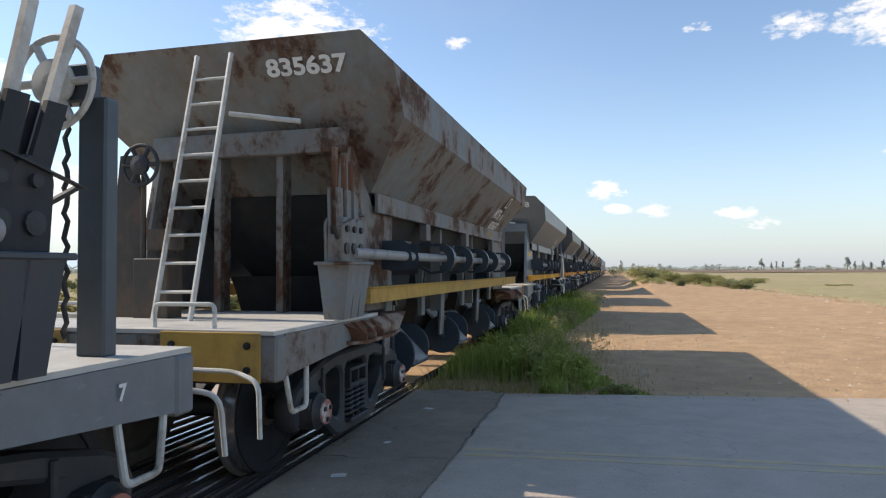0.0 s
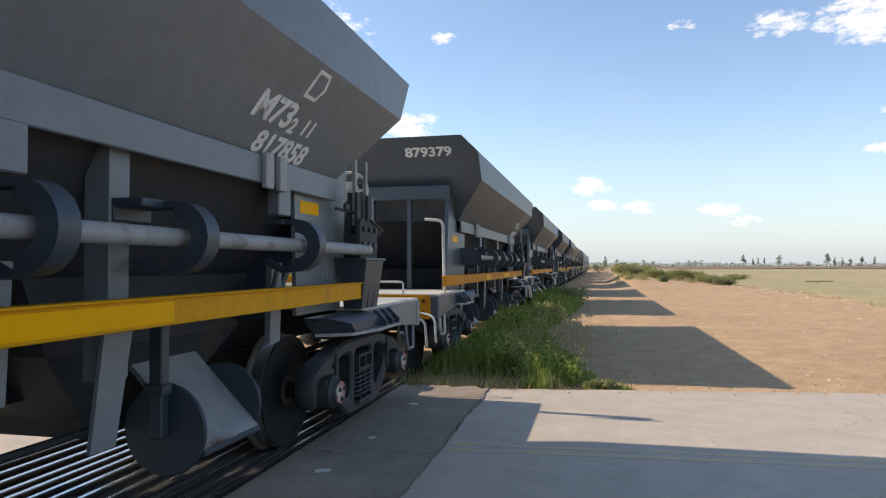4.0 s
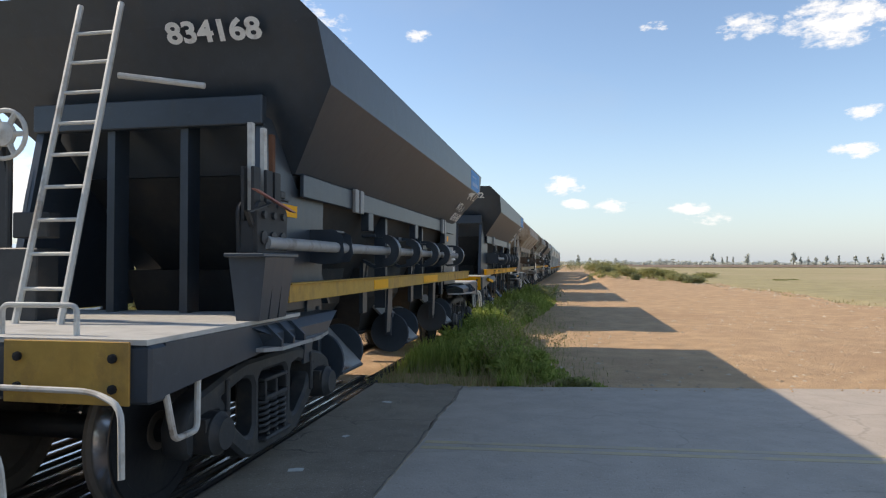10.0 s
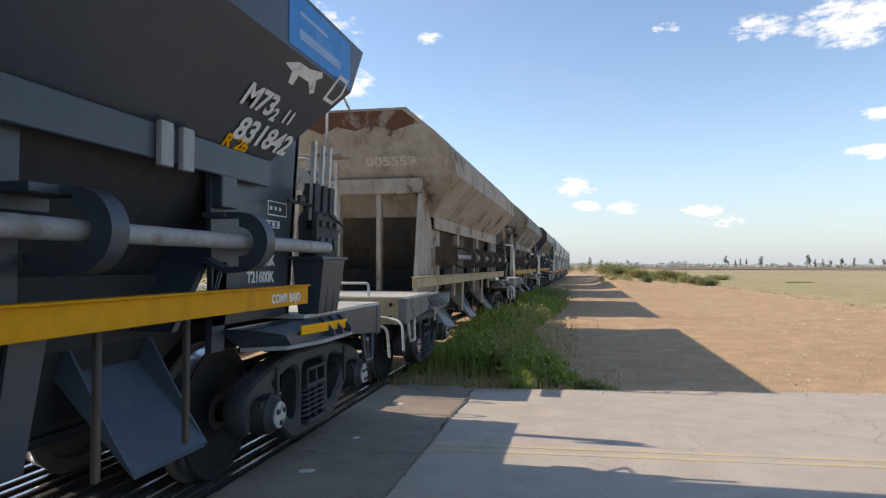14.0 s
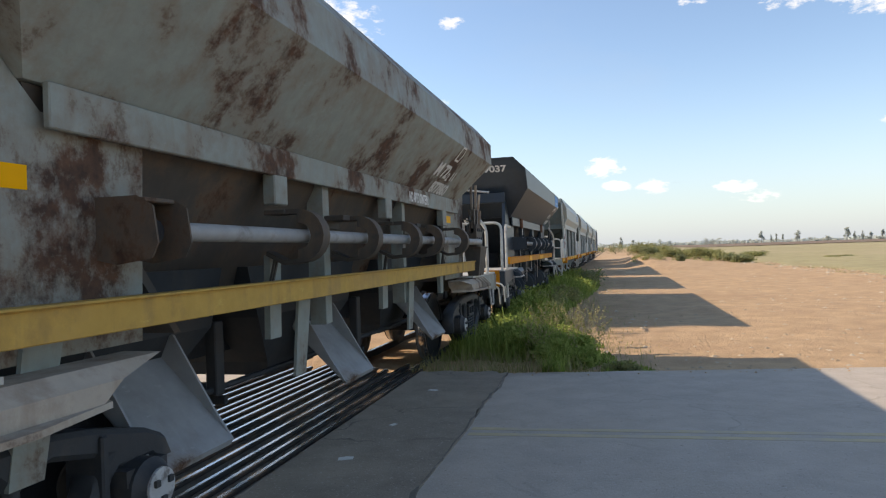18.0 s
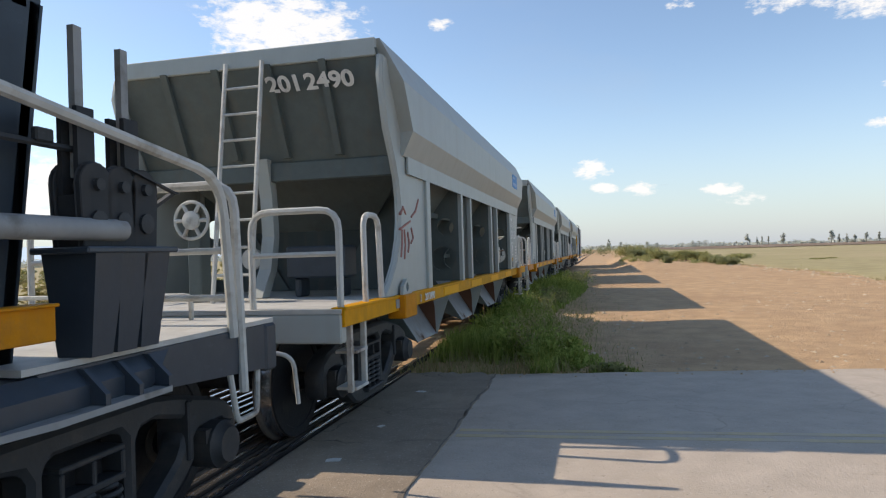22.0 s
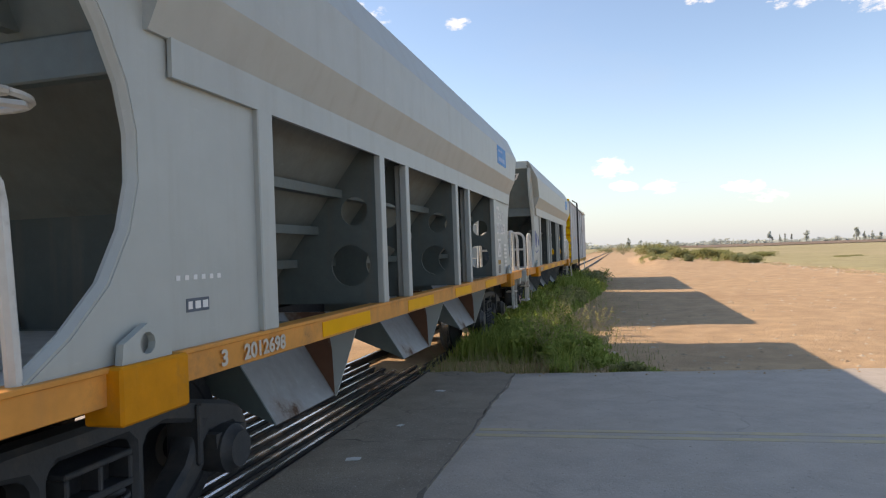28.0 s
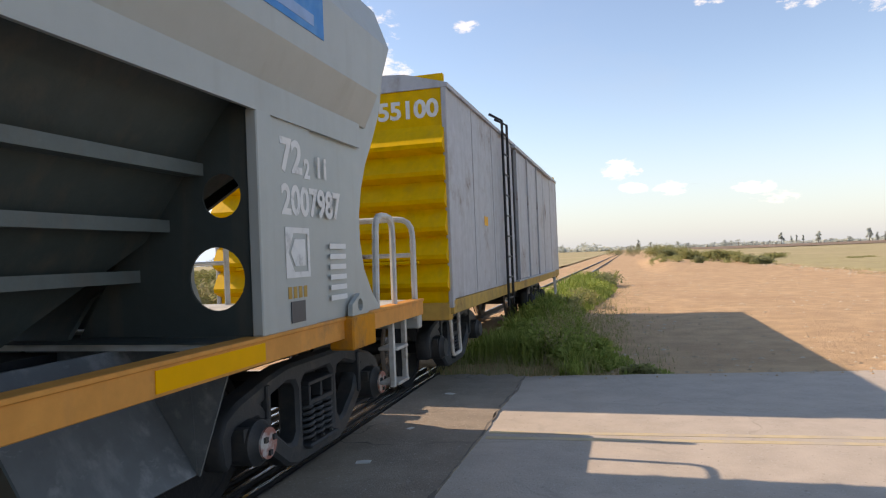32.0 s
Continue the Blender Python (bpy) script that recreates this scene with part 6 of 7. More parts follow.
def boxcar(label):
    w = thing("boxcar", label, "railway wagon", "train of wagons")
    L = 9.9
    part("side_wall", "box_side", lambda bm: [box(bm, 1.27, 1.3, 0.04, L - 0.04, 0.98, 3.05)], BOX_GREY, w, None, "", 0.004)
    part("side_wall", "box_side_far", lambda bm: [box(bm, -1.3, -1.27, 0.04, L - 0.04, 0.98, 3.05)], BOX_GREY, w, None, "", 0.004)
    part("roof", "box_roof", lambda bm: prism(bm, [(-1.33, 3.04), (-1.33, 3.08), (-0.9, 3.2), (0, 3.26), (0.9, 3.2), (1.33, 3.08), (1.33, 3.04)], "y", -0.02, L + 0.02), BOX_GREY, w, None, "shallow grey metal roof")
    for u0, sg in ((0.0, 1), (L, -1)):
        def end(bm):
            prof = [(u0, 0.95), (u0, 1.02)]
            for i in range(6):
                z = 1.06 + i * 0.268
                prof += [(u0, z), (u0 - sg * 0.1, z + 0.05), (u0 - sg * 0.11, z + 0.09), (u0 - sg * 0.03, z + 0.22)]
            prof += [(u0, 2.68), (u0, 3.05), (u0, 3.18), (u0 + sg * 0.06, 3.18), (u0 + sg * 0.06, 0.95)]
            prism(bm, prof, "x", -1.28, 1.28)
        part("corrugated_end", "box_end%d" % sg, end, BOX_YELLOW, w, None, "bright yellow corrugated end wall")
        for s in (1, -1):
            part("corner_post", "box_corner%d%d" % (sg, s), lambda bm: box(bm, s * 1.26, s * 1.31, u0 - sg * 0.015, u0 + sg * 0.06, 0.9, 3.06), BOX_GREY, w, None, "", 0.008)
        part("headstock", "box_head%d" % sg, lambda bm: box(bm, -1.27, 1.27, u0 - sg * 0.02, u0 + sg * 0.1, 0.78, 0.95), YELLOW_OLD, w, None, "", 0.01)
        part("coupler", "box_coupler%d" % sg, lambda bm: [box(bm, -0.1, 0.1, u0 - sg * 0.35, u0, 0.58, 0.8), box(bm, -0.16, 0.16, u0 - sg * 0.52, u0 - sg * 0.33, 0.55, 0.82)], BLACK_STEEL, w, None, "dark knuckle coupler", 0.03)
        handrail("end_rail", [(-1.0, u0 - sg * 0.1, 1.35), (1.0, u0 - sg * 0.1, 1.35)], w, 0.016, 0.05, BOX_YELLOW)
        for s in (1, -1):
            handrail("step_stirrup", [(s * 1.22, u0 + sg * 0.15, 0.9), (s * 1.24, u0 + sg * 0.15, 0.42), (s * 1.24, u0 + sg * 0.45, 0.42), (s * 1.22, u0 + sg * 0.45, 0.9)], w, 0.017, 0.04)
        bogie(w, u0 + sg * 1.5, None)
    for s in (1, -1):
        part("side_sill", "box_sill%d" % s, lambda bm: box(bm, s * 1.24, s * 1.31, 0.0, L, 0.84, 0.975), YELLOW_OLD, w, None, "worn yellow side sill", 0.005)
        d = part("sliding_door", "box_door%d" % s, lambda bm: [box(bm, s * 1.305, s * 1.33, 3.84, 6.2, 1.0, 2.98)], BOX_GREY, w, None, "grey sliding door", 0.006)
        for u in (3.87, 5.0, 6.17):
            part("door_stile", "box_stile%d" % s, lambda bm: box(bm, s * 1.33, s * 1.355, -0.03, 0.03, 1.0, 2.98), BOX_GREY, d, Matrix.Translation((0, u, 0)))
        # flat dark strip drawn where the door meets the wall
        part("door_gap", "box_gap%d" % s, lambda bm: box(bm, s * 1.3, s * 1.312, 3.74, 3.83, 1.0, 2.98), BLACK_STEEL, w, None, "flat dark strip along the door edge")
        part("door_track", "box_track%d" % s, lambda bm: [box(bm, s * 1.3, s * 1.37, 3.7, 8.6, 2.99, 3.03), box(bm, s * 1.3, s * 1.36, 3.7, 8.6, 0.975, 0.998)], BOX_GREY, w, None, "", 0.003)
        for u in (1.1, 2.2, 7.4, 8.6):
            part("panel_seam", "box_seam%d" % s, lambda bm: box(bm, s * 1.3, s * 1.306, -0.02, 0.02, 1.0, 3.04), BOX_GREY, w, Matrix.Translation((0, u, 0)))
    lad = part("ladder", "box_ladder", lambda bm: [tube(bm, [(1.37, u, 0.7), (1.37, u, 3.2), (1.2, u, 3.3)], 0.02, 6) for u in (2.65, 3.02)], BLACK_STEEL, w, None, "dark steel side ladder")
    for i in range(9):
        part("rung", "box_rung", lambda bm: tube(bm, [(1.37, 2.65, 0), (1.37, 3.02, 0)], 0.014, 6), BLACK_STEEL, lad, Matrix.Translation((0, 0, 0.8 + 0.28 * i)))
    part("centre_sill", "box_centre", lambda bm: box(bm, -0.22, 0.22, 0.1, L - 0.1, 0.6, 0.98), BLACK_STEEL, w, None, "dark centre sill")
    part("floor", "box_floor", lambda bm: box(bm, -1.26, 1.26, 0.06, L - 0.06, 0.965, 0.999), BLACK_STEEL, w)
    writing("number", "55100", 0.24, STENCIL, w, facing((0.6, -0.003, 2.77), (1, 0, 0), (0, 0, 1)), 1.05, "white stencilled wagon number")
    part("roof_walk", "box_walk", lambda bm: [box(bm, -0.25, 0.25, 0.1, L - 0.1, 3.3, 3.33)] + [box(bm, -0.2, 0.2, 0.3 + 1.3 * i, 0.36 + 1.3 * i, 3.22, 3.3) for i in range(8)], BOX_GREY, w, None, "narrow roof walkway")
    part("label_patch", "box_patch", lambda bm: box(bm, 1.3, 1.303, 1.6, 1.8, 1.75, 1.86), BRIGHT, w, None, "small yellow label")
    return w


# ---- plants and distance ----
def leaves(verts, faces, c, r, n, size, rg, flat=0.5):
    """Small leaf clumps through an uneven ball."""
    for _ in range(n):
        while True:
            d = Vector((rg.uniform(-1, 1), rg.uniform(-1, 1), rg.uniform(-1, 1)))
            if 0.15 < d.length < 1:
                break
        d *= 0.75 + 0.35 * noise.noise(d * 2.3 + Vector(c))
        p = Vector((c[0] + d.x * r[0], c[1] + d.y * r[1], c[2] + d.z * r[2]))
        a = Vector((rg.uniform(-1, 1), rg.uniform(-1, 1), rg.uniform(-flat, flat))).normalized()
        b = a.orthogonal().normalized()
        s = size * rg.uniform(0.6, 1.3)
        k = len(verts)
        verts += [p - a * s, p + b * s * 0.45, p + a * s, p - b * s * 0.45]
        faces.append((k, k + 1, k + 2, k + 3))


def mesh_object(name, verts, faces, material):
    me = bpy.data.meshes.new(name)
    me.from_pydata([tuple(v) for v in verts], [], faces)
    me.materials.append(material)
    return me


def blade(verts, faces, x, y, z, h, w, lean, az):
    d, s = Vector((math.cos(az), math.sin(az), 0)), Vector((-math.sin(az), math.cos(az), 0))
    p = Vector((x, y, z))
    m, t = p + Vector((0, 0, h * 0.6)) + d * lean * h * 0.35, p + Vector((0, 0, h)) + d * lean * h
    k = len(verts)
    verts += [p - s * w, p + s * w, m + s * w * 0.7, m - s * w * 0.7, t]
    faces += [(k, k + 1, k + 2, k + 3), (k + 3, k + 2, k + 4)]


rg = random.Random(11)


def verge_height(x, y):
    """How tall the weeds stand beside the track."""
    edge_line = ((7.6, 0.75), (8.3, 0.5), (9.0, 0.1), (10.4, -0.12), (12.0, -0.5), (15.0, -0.95), (18.0, -0.75), (21.0, -0.4), (25.0, -0.25), (31.0, -0.3))
    right = 0.75
    for (a, p), (b, q) in zip(edge_line, edge_line[1:]):
        if a <= y <= b:
            right = p + (q - p) * (y - a) / (b - a)
    right += 0.12 * noise.noise(Vector((y * 2.3, 9, 0)))
    left = -2.25
    if x < left or x > right or y > 31:
        return 0.0
    k = min(1.0, (x - left) / 0.25, (right - x) / 0.7)
    tall = 0.4 + 0.14 * math.sin(y * 0.9 + 1) + 0.12 * noise.noise(Vector((x, y, 0)))
    if x < -0.75 and y < 8.85 + 0.35 * noise.noise(Vector((x * 2, 0, 0))):
        return 0.0
    if y < 9.6:
        tall *= 0.3 + 0.7 * max(0.0, (y - 7.8) / 1.8)
    if x > -0.6:
        tall *= max(0.16, 1 - 0.95 * (x + 0.6))
    return max(0.05, tall * (0.35 + 0.65 * k))


verts, faces = [], []
for _ in range(44000):
    y = 7.75 + 23.5 * rg.random() ** 1.7
    x = rg.uniform(-2.3, 0.8)
    h = verge_height(x, y)
    if h <= 0 or (noise.noise(Vector((x * 1.7, y * 1.7, 4))) < -0.12 and h < 0.3):
        continue
    blade(verts, faces, x, y, -0.1, h * rg.uniform(0.45, 1.35), 0.006 + 0.004 * rg.random() + 0.0004 * y, rg.uniform(0.1, 0.55), rg.uniform(0, 6.28))
tagged(new("verge_grass", mesh_object("verge_grass", verts, faces, GRASS)), "tall green grass and weeds along the track", "grass", "", "stuff")

verts, faces = [], []
for _ in range(9000):
    y = 7.7 + 22 * rg.random() ** 2
    x = rg.uniform(-2.3, 1.6)
    if y < road_edge(x) + 0.06 or x > 0.9 * rg.random() ** 2 or rg.random() > 0.6 and y > 12:
        continue
    blade(verts, faces, x, y, -0.1, rg.uniform(0.04, 0.2) * (1.3 if x < -0.3 else 0.6), 0.005, rg.uniform(0.2, 1.0), rg.uniform(0, 6.28))
tagged(new("dry_grass", mesh_object("dry_grass", verts, faces, GRASS_DRY)), "short dry grass at the road edge", "grass", "", "stuff")


def bush(name, at, r, n, size, material, label, group, stems=7, tall=1.0):
    e = thing(name, label, "bush", group)
    e.location = at
    v, f = [], []
    for _ in range(max(4, n // 70)):
        c = (rg.uniform(-0.6, 0.6) * r[0], rg.uniform(-0.6, 0.6) * r[1], r[2] * rg.uniform(0.4, 1.0))
        q = rg.uniform(0.35, 0.6)
        leaves(v, f, c, (r[0] * q, r[1] * q, r[2] * q), 70, size, rg, 0.9)
    c = new("foliage", mesh_object("foliage", v, f, material))
    c.parent = e

    for k in range(stems):
        a = rg.uniform(0, 6.28)
        line = [(0.05 * math.cos(a), 0.05 * math.sin(a), -0.1), (r[0] * 0.4 * math.cos(a), r[1] * 0.4 * math.sin(a), r[2] * 0.7), (r[0] * 0.7 * math.cos(a), r[1] * 0.7 * math.sin(a), r[2] * 1.3)]
        part("stem", "stem %s %d" % (at, k), lambda bm: tube(bm, line, 0.008 + 0.004 * r[2], 5), GRASS if name == "weed_clump" else BARK, e)
    return e


# leafy weeds in the verge, pale flower heads
for x, y, rx, ry, rz, m in ((-0.75, 8.75, 0.4, 0.35, 0.3, GRASS), (-0.35, 8.5, 0.3, 0.25, 0.18, GRASS), (0.15, 8.2, 0.25, 0.15, 0.1, SCRUB), (-1.25, 9.2, 0.45, 0.5, 0.36, GRASS), (-1.5, 13.4, 0.5, 1.2, 0.42, GRASS), (-1.25, 15.5, 0.55, 1.4, 0.4, SCRUB), (-1.6, 10.9, 0.5, 0.9, 0.4, GRASS), (-0.9, 9.7, 0.45, 0.7, 0.33, GRASS), (-0.5, 9.0, 0.4, 0.5, 0.26, GRASS),
                          (-1.1, 18.5, 0.6, 1.6, 0.38, SCRUB), (-0.85, 22.0, 0.6, 1.8, 0.4, GRASS), (-0.6, 27.5, 0.7, 1.6, 0.5, BUSH), (-1.7, 17.0, 0.5, 2.0, 0.45, GRASS)):
    bush("weed_clump", (x, y, -0.1), (rx, ry, rz), 1100, 0.045, m, "leafy green weed clump beside the track", "verge weeds", 9)
verts, faces = [], []
for _ in range(150):
    x, y = rg.uniform(-1.2, -0.1), rg.uniform(8.5, 12)
    h, a = rg.uniform(0.3, 0.66), rg.uniform(0, 6.28)
    for i in range(14):
        t = i / 14
        q = (x + 0.22 * t * t * math.cos(a), y + 0.22 * t * t * math.sin(a), -0.1 + h * t)
        leaves(verts, faces, q, (0.02, 0.02, 0.03), 3 if t > 0.55 else 1, 0.018 if t > 0.55 else 0.012, rg, 1.0)
tagged(new("seed_heads", mesh_object("seed_heads", verts, faces, GRASS_DRY)), "pale drooping seed heads over the weeds", "weeds", "", "stuff")

# bushes on the far side of the bare soil
for az, dist, rx, rz, m in ((2.9, 62, 1.5, 1.0, SCRUB), (3.5, 60, 0.9, 0.6, BUSH), (6.2, 58, 1.1, 0.55, SCRUB), (7.4, 57, 1.0, 0.6, SCRUB), (8.3, 60, 1.1, 0.6, SCRUB), (6.0, 50, 0.35, 0.45, BUSH), (9.3, 55, 1.0, 0.5, SCRUB),
                            (9.9, 52, 1.0, 0.45, BUSH), (10.5, 51, 0.9, 0.4, BUSH), (5.3, 56, 1.0, 0.6, SCRUB), (16.7, 60, 0.6, 0.16, SCRUB), (17.6, 62, 0.5, 0.13, SCRUB), (0.9, 130, 2.2, 1.5, BUSH), (-0.6, 150, 2.5, 1.2, BUSH),
                            (4.3, 64, 1.6, 0.9, SCRUB), (11.3, 70, 1.5, 0.5, SCRUB)):
    a = radians(az)
    bush("bush", (dist * math.sin(a), dist * math.cos(a), soil_height(dist * math.sin(a), dist * math.cos(a))), (rx, rx, rz), 3600, 0.055, m, "dusty green bush at the field edge", "field bushes", 8)

verts, faces = [], []
for _ in range(420):
    a, d = radians(rg.uniform(2.2, 11.5)), rg.uniform(50, 66)
    c = noise.noise(Vector((math.degrees(a) * 1.3, d * 0.15, 2)))
    if c < -0.02:
        continue
    h = (0.25 + 0.6 * max(0.0, c)) * rg.uniform(0.5, 1.3) * (1.1 if a < radians(8) else 0.7)
    leaves(verts, faces, (d * math.sin(a), d * math.cos(a), soil_height(d * math.sin(a), d * math.cos(a)) + h * 0.4), (rg.uniform(0.2, 0.5), 0.35, h * 0.55), 30, 0.06, rg, 1.0)
tagged(new("bank_scrub", mesh_object("bank_scrub", verts, faces, SCRUB)), "ragged dry scrub along the sandy bank", "scrub", "", "stuff")

verts, faces = [], []
for _ in range(9000):
    y = 16 + 50 * rg.random() ** 1.3
    x = field_edge(y) - 0.6 + 22 * rg.random() ** 1.8
    if noise.noise(Vector((x * 0.35, y * 0.35, 11))) < -0.05:
        continue
    blade(verts, faces, x, y, 0.0, rg.uniform(0.03, 0.09), 0.01, rg.uniform(0.3, 1.0), rg.uniform(0, 6.28))
tagged(new("field_tufts", mesh_object("field_tufts", verts, faces, GRASS_DRY)), "short yellow grass tufts on the open field", "grass", "", "stuff")

# scrub west of the line, seen between the wagons
shapes = []
for i in range(5):
    v, f = [], []
    for _ in range(9):
        q = rg.uniform(0.4, 0.65)
        leaves(v, f, (rg.uniform(-0.6, 0.6), rg.uniform(-0.6, 0.6), rg.uniform(0.3, 0.9)), (q, q, q * 0.8), 90, 0.1, rg, 0.9)
    for m in (SCRUB, BUSH, GRASS_DRY):
        shapes.append(mesh_object("scrub", v, f, m))
for i in range(300):
    d = 9 + 120 * rg.random() ** 1.6
    a = radians(rg.uniform(-100, -14))
    x, y = d * math.sin(a), d * math.cos(a)
    if x > -6.5 or 0 < y < 9.5 and x > -40:
        continue
    s = rg.uniform(0.4, 0.95) * (0.6 if d < 16 else 1.0)
    k = rg.choice((0, 0, 0, 1, 2, 2))
    ob = new("scrub_bush", shapes[3 * rg.randrange(5) + k])
    ob.matrix_world = Matrix.LocRotScale((x, y, 0.0), Euler((0, 0, rg.uniform(0, 6))), (1.5 * s, 1.5 * s, 1.15 * s))
    tagged(ob, ("dusty olive scrub bush in the weedy field", "dark green scrub bush in the weedy field", "dry straw coloured brush in the field")[k], "bush", "western scrub")


# distant trees: single ones on the plain, and a low dark belt
def tree(at, h, spread, label):
    e = thing("tree", label, "tree", "plain trees")
    e.location = at

    def trunk(bm):
        tube(bm, [(0, 0, -0.5), (0.1, 0, h * 0.3), (0, 0.1, h * 0.6)], h * 0.02, 6)
        for i in range(4):
            a = i * 1.6
            tube(bm, [(0, 0.1, h * 0.4), (spread * 0.5 * math.cos(a), spread * 0.5 * math.sin(a), h * 0.75)], h * 0.009, 5)
    part("trunk", "trunk %s" % (at,), trunk, BARK, e)
    v, f = [], []
    for i in range(11):
        a, up = rg.uniform(0, 6.28), rg.uniform(0.28, 0.92)
        q = rg.uniform(0.3, 0.6)
        out = spread * 0.85 * (1.15 - up) * rg.uniform(0.4, 1.3)
        leaves(v, f, (out * math.cos(a), out * math.sin(a), h * up), (spread * q, spread * q, h * 0.13), 46, h * 0.055, rg, 0.8)
    c = new("crown", mesh_object("crown", v, f, HAZED_TREE_LEAF))
    c.parent = e


for az, h, sp in ((11.9, 10.5, 2.6), (12.6, 7, 1.2), (12.95, 8, 1.0), (13.4, 7.5, 1.1), (14.4, 10, 3.4), (17.6, 11.5, 3.0), (18.1, 7, 1.4), (18.6, 7.5, 1.5), (19.1, 7, 1.6), (19.8, 8, 2), (20.6, 8, 1.8),
                  (21.6, 8, 2.2), (22.4, 7, 2), (23.3, 9, 2), (24.5, 8, 2.2), (7.9, 6.5, 3.6), (8.9, 5.8, 5.0), (1.35, 10, 2.2), (2.3, 7, 2.5), (9.9, 4, 3), (26, 8, 2), (4.4, 6.5, 4.5), (5.2, 5, 4.0), (8.4, 5.5, 4.5), (15.2, 4, 3.0), (16.4, 4.5, 3.0)):
    a = radians(az)
    tree((640 * math.sin(a), 640 * math.cos(a), 0), h, sp, "slender dark tree standing on the far plain")
verts, faces = [], []
for i in range(640):
    az = radians(rg.uniform(-60, 27))
    d = rg.uniform(650, 900)
    hh = rg.uniform(1.8, 4.6) if az > radians(-2) else rg.uniform(3, 10)
    if az > radians(11) and rg.random() < 0.6:
        hh *= 0.6
    leaves(verts, faces, (d * math.sin(az), d * math.cos(az), hh * 0.5), (rg.uniform(5, 14), 5, hh * 0.7), 26, 1.8, rg, 0.6)
tagged(new("far_woods", mesh_object("far_woods", verts, faces, HAZED_TREE_LEAF)), "low dark belt of trees on the horizon", "trees", "", "stuff")

verts, faces = [], []
azs = [-100 + i * 1.0 for i in range(92)]
for az in azs:
    a = radians(az)
    ridge = (1.45 + 0.6 * noise.noise(Vector((az * 0.09, 1, 0))) + 0.12 * noise.noise(Vector((az * 0.5, 2, 0)))) * min(1.0, max(0.0, (-az - 12) / 22))
    for z in (-5, 4300 * math.tan(radians(max(0.02, ridge)))):
        verts.append((4300 * math.sin(a), 4300 * math.cos(a), z))
faces = [(2 * i, 2 * i + 2, 2 * i + 3, 2 * i + 1) for i in range(len(azs) - 1)]
tagged(new("backdrop_mountains", mesh_object("backdrop_mountains", verts, faces, HILL)), "far mountain range with pale blue haze painted in", "mountains", "", "structure")

# stones and clods on the bare soil
verts, faces = [], []
for i in range(1900):
    y = 8.3 + 40 * rg.random() ** 1.5
    x = rg.uniform(-0.2, 4 + 0.7 * y) if i < 1600 else field_edge(y) + rg.gauss(-0.4, 0.5)
    if i < 1600 and noise.noise(Vector((x * 0.25, y * 0.25, 7))) < -0.1 and rg.random() < 0.75:
        continue
    s = rg.uniform(0.012, 0.04) * (1 + 0.03 * y) * (1.0 if i < 1600 else 1.5)
    z, k = soil_height(x, y), len(verts)
    a = rg.uniform(0, 6.28)
    for j in range(5):
        verts.append((x + s * math.cos(a + j * 1.257) * rg.uniform(0.7, 1.4), y + s * math.sin(a + j * 1.257) * rg.uniform(0.7, 1.4), z - 0.005))
    verts.append((x, y, z + s * rg.uniform(0.25, 0.6)))
    faces += [(k + j, k + (j + 1) % 5, k + 5) for j in range(5)]
tagged(new("clods", mesh_object("clods", verts, faces, STONE)), "pale stones and clods strewn on the soil", "stones", "", "stuff")


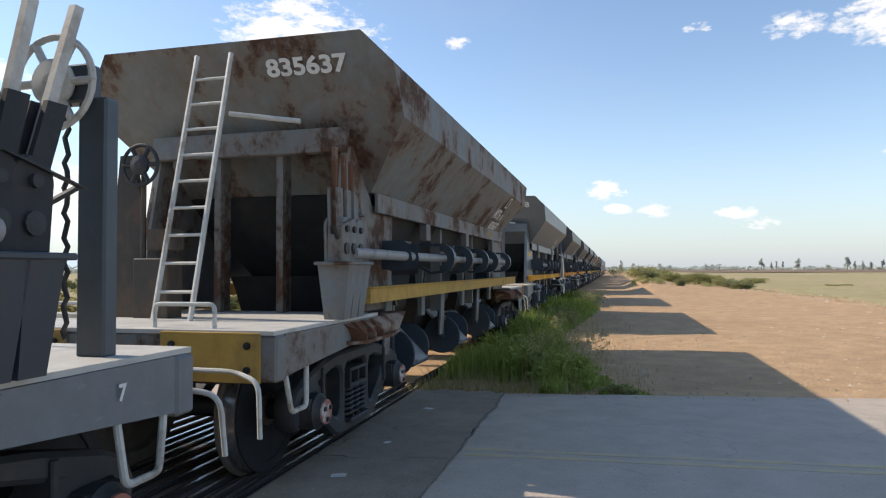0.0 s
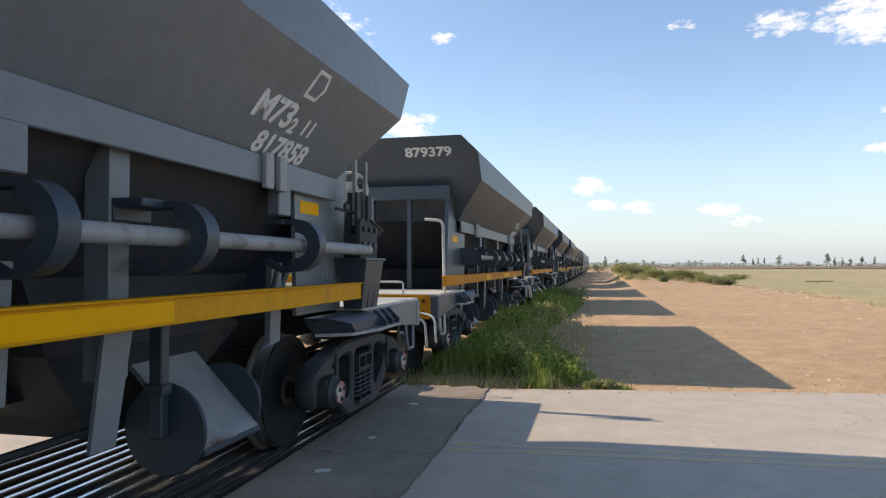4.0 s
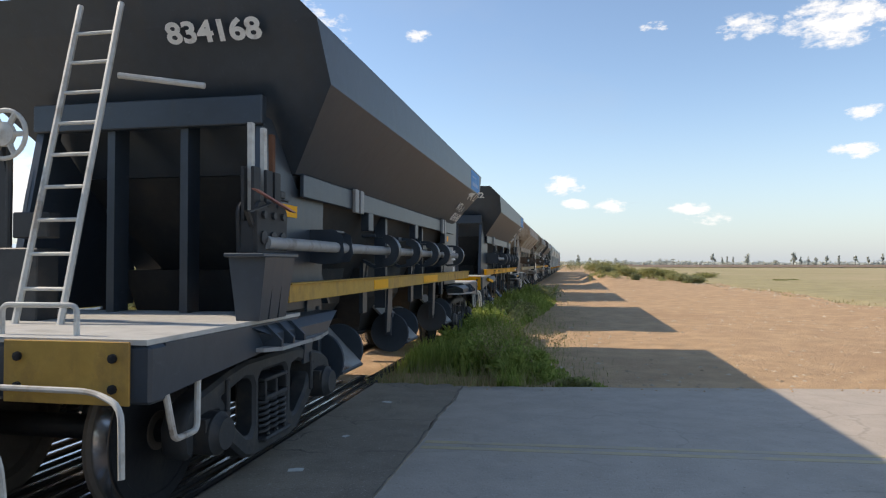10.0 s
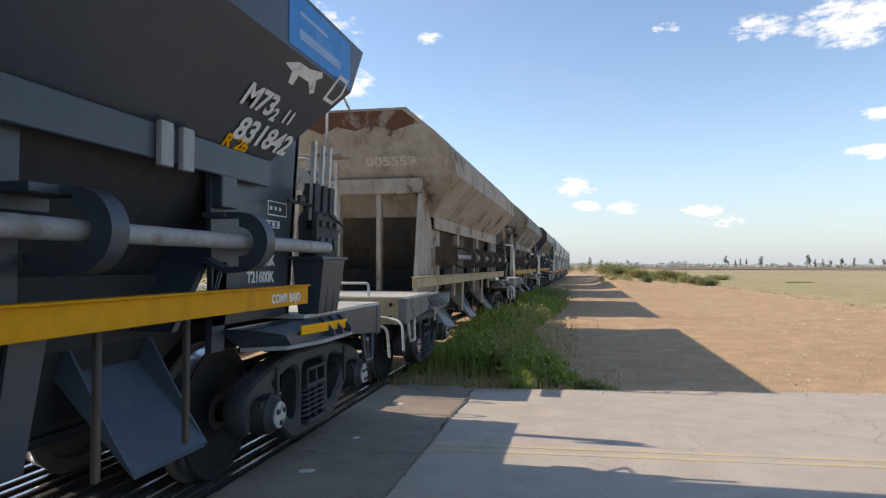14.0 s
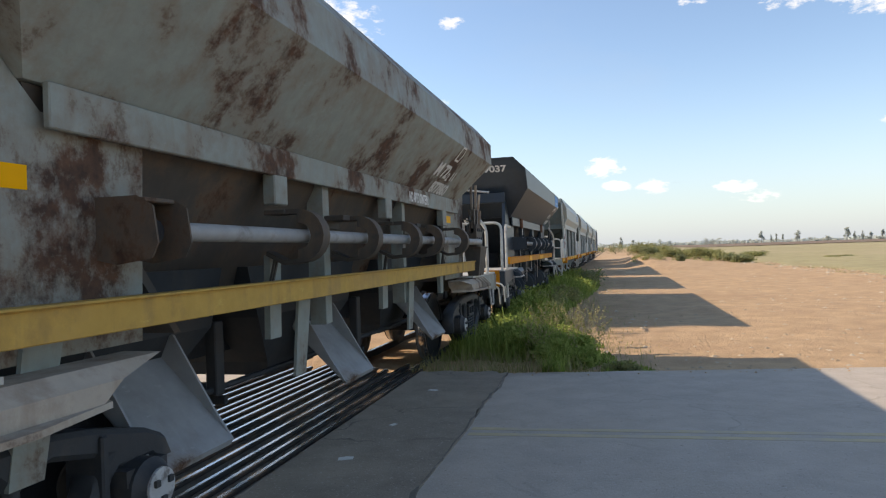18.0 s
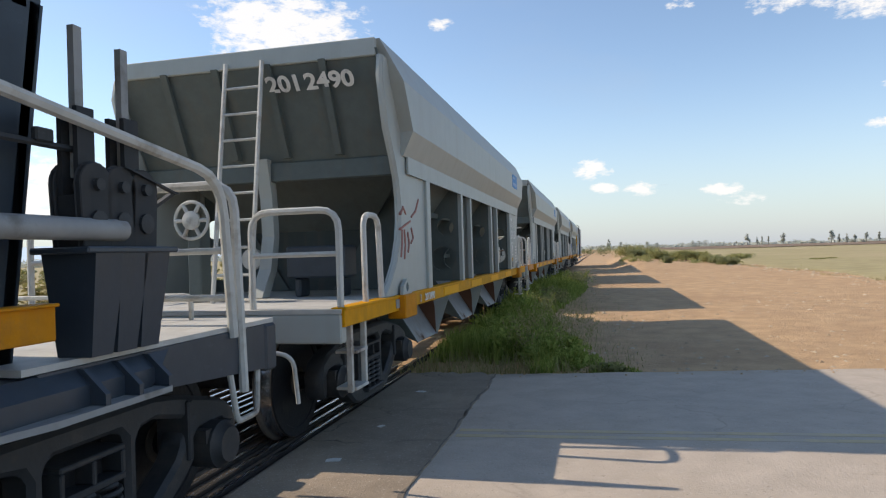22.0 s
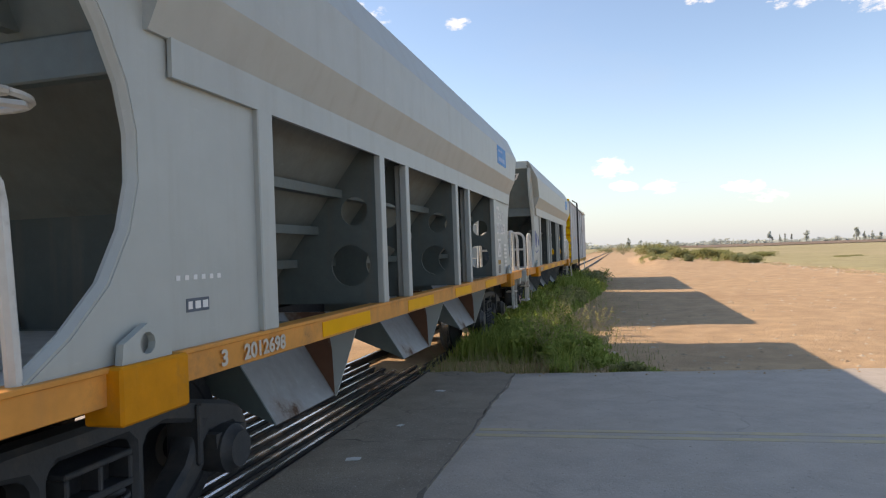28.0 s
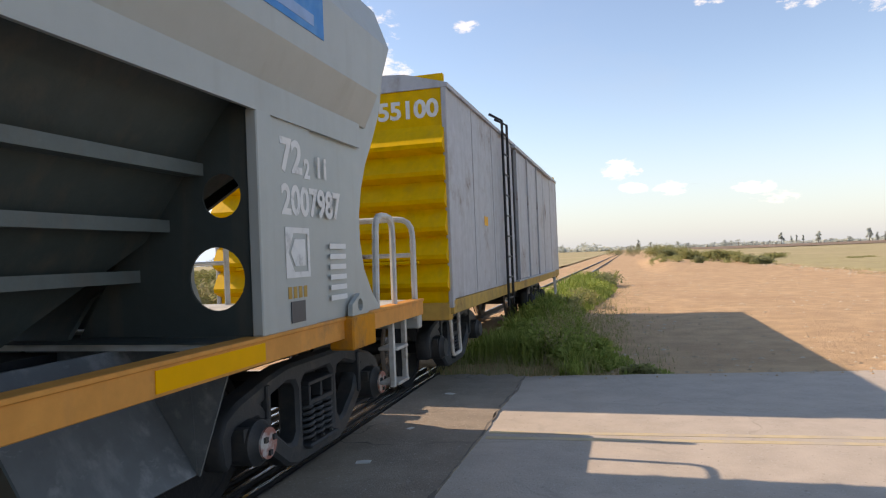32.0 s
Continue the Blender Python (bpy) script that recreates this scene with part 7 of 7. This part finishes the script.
# ---- the train ----
TRAIN = [
    (hopper_wagon, dict(num="", paint=SLATE, dark=SLATE_DARK, sill=YELLOW, label="slate grey hopper wagon with levers and brake wheel", wheel_far=True, wheel_x=0.74, stand_u=9.8, sill_end=9.5, extra="z"), 0),
    (hopper_wagon, dict(num="835637", paint=OLD_GREY, dark=SLATE_DARK, sill=YELLOW_OLD, label="weathered grey hopper wagon with rust patches", near_stand=True, code="M73", bright=False, sill_end=9.45, arm_m=RUSTY, far_bogie=9.72, far_stand=False, near_u=1.1, bay=-0.1, chute_at=(3.0, 5.06, 7.3), cylinder=SHAFT, extra="r"), 1),
    (hopper_wagon, dict(num="817858", paint=SLATE, dark=SLATE_DARK, sill=YELLOW, label="clean slate grey hopper wagon with yellow sill", code="M73", wheel_far=True, stand_u=9.12, far_in=0.2, bay=-0.13, chute_at=(2.5, 4.72, 6.9), extra="vp"), 2),
    (hopper_wagon, dict(num="879379", paint=SLATE_MID, dark=SLATE_DARK, sill=ORANGE, label="dark grey hopper wagon with orange sill and white rail", ladder_near=False, rails="h", far_in=0.2, code="M73", stand_u=9.38, sill_end=8.95, code_u=7.72, extra="ap"), 3),
    (hopper_wagon, dict(num="065201", paint=SLATE_MID, dark=SLATE_DARK, sill=ORANGE, label="slate grey hopper wagon with orange sill", ladder_near=False, panel=True, code="M73", discs=False, wheel_far=True, far_bogie=9.82, bay=0.27, chute_at=(3.0, 5.05, 7.25), tag_z=1.65, code_u=8.12, cylinder=SLATE_DARK, extra="bm"), 4),
    (hopper_wagon, dict(num="834168", far_in=-0.06, paint=SLATE_DARK, dark=SLATE_DARK, sill=YELLOW_OLD, label="dark grey hopper wagon with ladder and lever stand", near_stand=True, far_stand=False, panel=True, code="M73", code_u=8.12, chute_at=(2.85, 5.25, 7.8), cylinder=SHAFT, sill_end=9.45, cap=None, extra="-e"), 5),
    (hopper_wagon, dict(num="831842", paint=SLATE_DARK, dark=SLATE_DARK, sill=YELLOW, label="dark blue grey hopper wagon with yellow end plates", ladder_near=False, panel=True, code="M73", discs=False, wheel_far=True, code_u=8.12, far_bogie=9.68, bay=0.25, sill_from=0.55, cap=PALE_HUB, extra="wkR"), 6),
    (hopper_wagon, dict(num="005559", round_body=True, extra="bT", ladder_near=False, paint=OLD_BEIGE, dark=DARK_RUST, arm_m=OLD_GREY, frame_m=OLD_GREY, sill=SAND_PAINT, label="dusty beige hopper wagon streaked with rust", discs=False, bright=False), 7),
    (hopper_wagon, dict(num="877860", paint=OLD_GREEN, dark=DARK_RUST, arm_m=OLD_BEIGE, sill=YELLOW_OLD, plate_m=OLD_GREEN, cap=PALE_HUB, label="faded green grey hopper wagon with heavy rust", ladder_near=False, rails="hc", code="M 72", discs=False, round_body=True, chute_at=(2.55, 4.7, 7.2), code_u=7.1, extra="bn", sill_end=9.0), 8),
    (hopper_wagon, dict(num="819037", paint=SLATE_DARK, dark=SLATE_DARK, sill=ORANGE, sill_from=0.45, bay=-0.21, label="dark blue hopper wagon with white hand rails", rails="uf", panel=True, code="M73", discs=True, code_u=8.12, cap=None, stand_u=9.55, sill_end=9.2, extra="vy"), 9),
    (grain_wagon, dict(num="201 2490", label="pale grey grain hopper wagon with red scribbles", code="72", tag="r"), 10),
    (grain_wagon, dict(num="200 6773", label="pale grey grain hopper wagon with orange sill", code="72", wheel_axis="z", tag="os"), 11),
    (grain_wagon, dict(num="201 2698", label="pale grey grain hopper wagon with flat brake wheel", code="72", wheel_axis="z", tag="o"), 12),
    (grain_wagon, dict(num="200 7987", label="pale grey grain hopper wagon with graffiti scribbles", code="72", tag="obd"), 13),
    (boxcar, dict(label="grey boxcar with a bright yellow corrugated end"), 14),
]
# near end of each wagon along the track when the clip starts
START = [3.5 - 11.72 + 11.72 * i for i in range(10)]
START += [START[9] + 11.72, START[9] + 11.72 + 11.66, START[9] + 11.72 + 23.32, START[9] + 11.72 + 34.98, START[9] + 11.72 + 34.98 + 11.9]
for i, more in ((0, 0.1), (5, 0.15), (7, 0.1), (8, 0.25), (9, 0.32)):
    START[i] += more
# metres that the train has gone at each second
GONE = [(0.0, 0.0), (2.4, 11.47), (7.4, 35.24), (12.1, 57.85), (14.5, 69.2), (17.0, 81.1), (20.0, 95.25), (22.2, 105.75), (24.6, 116.48), (27.3, 128.53), (30.0, 140.6), (32.0, 149.6)]


def gone(t):
    for (a, p), (b, q) in zip(GONE, GONE[1:]):
        if t <= b:
            return p + (q - p) * (t - a) / (b - a)
    return GONE[-1][1]


WAGONS = []
for make, args, i in TRAIN:
    first = len(WHEELSETS)
    w = make(**args)
    w.matrix_world = TRACK @ pose(TRACK_X, START[i], 0)
    WAGONS.append((w, START[i], WHEELSETS[first:]))


def motions():
    radius = 0.43
    times = [t for t, _ in GONE]
    turn = [i * 0.125 for i in range(257)]
    for w, y0, sets in WAGONS:
        walk(w, [(t, TRACK @ pose(TRACK_X, y0 - g, 0)) for t, g in GONE])
        for ws, u in sets:
            walk(ws, [(t, pose(0, u, radius, math.degrees(gone(t) / radius))) for t in turn])


motions()
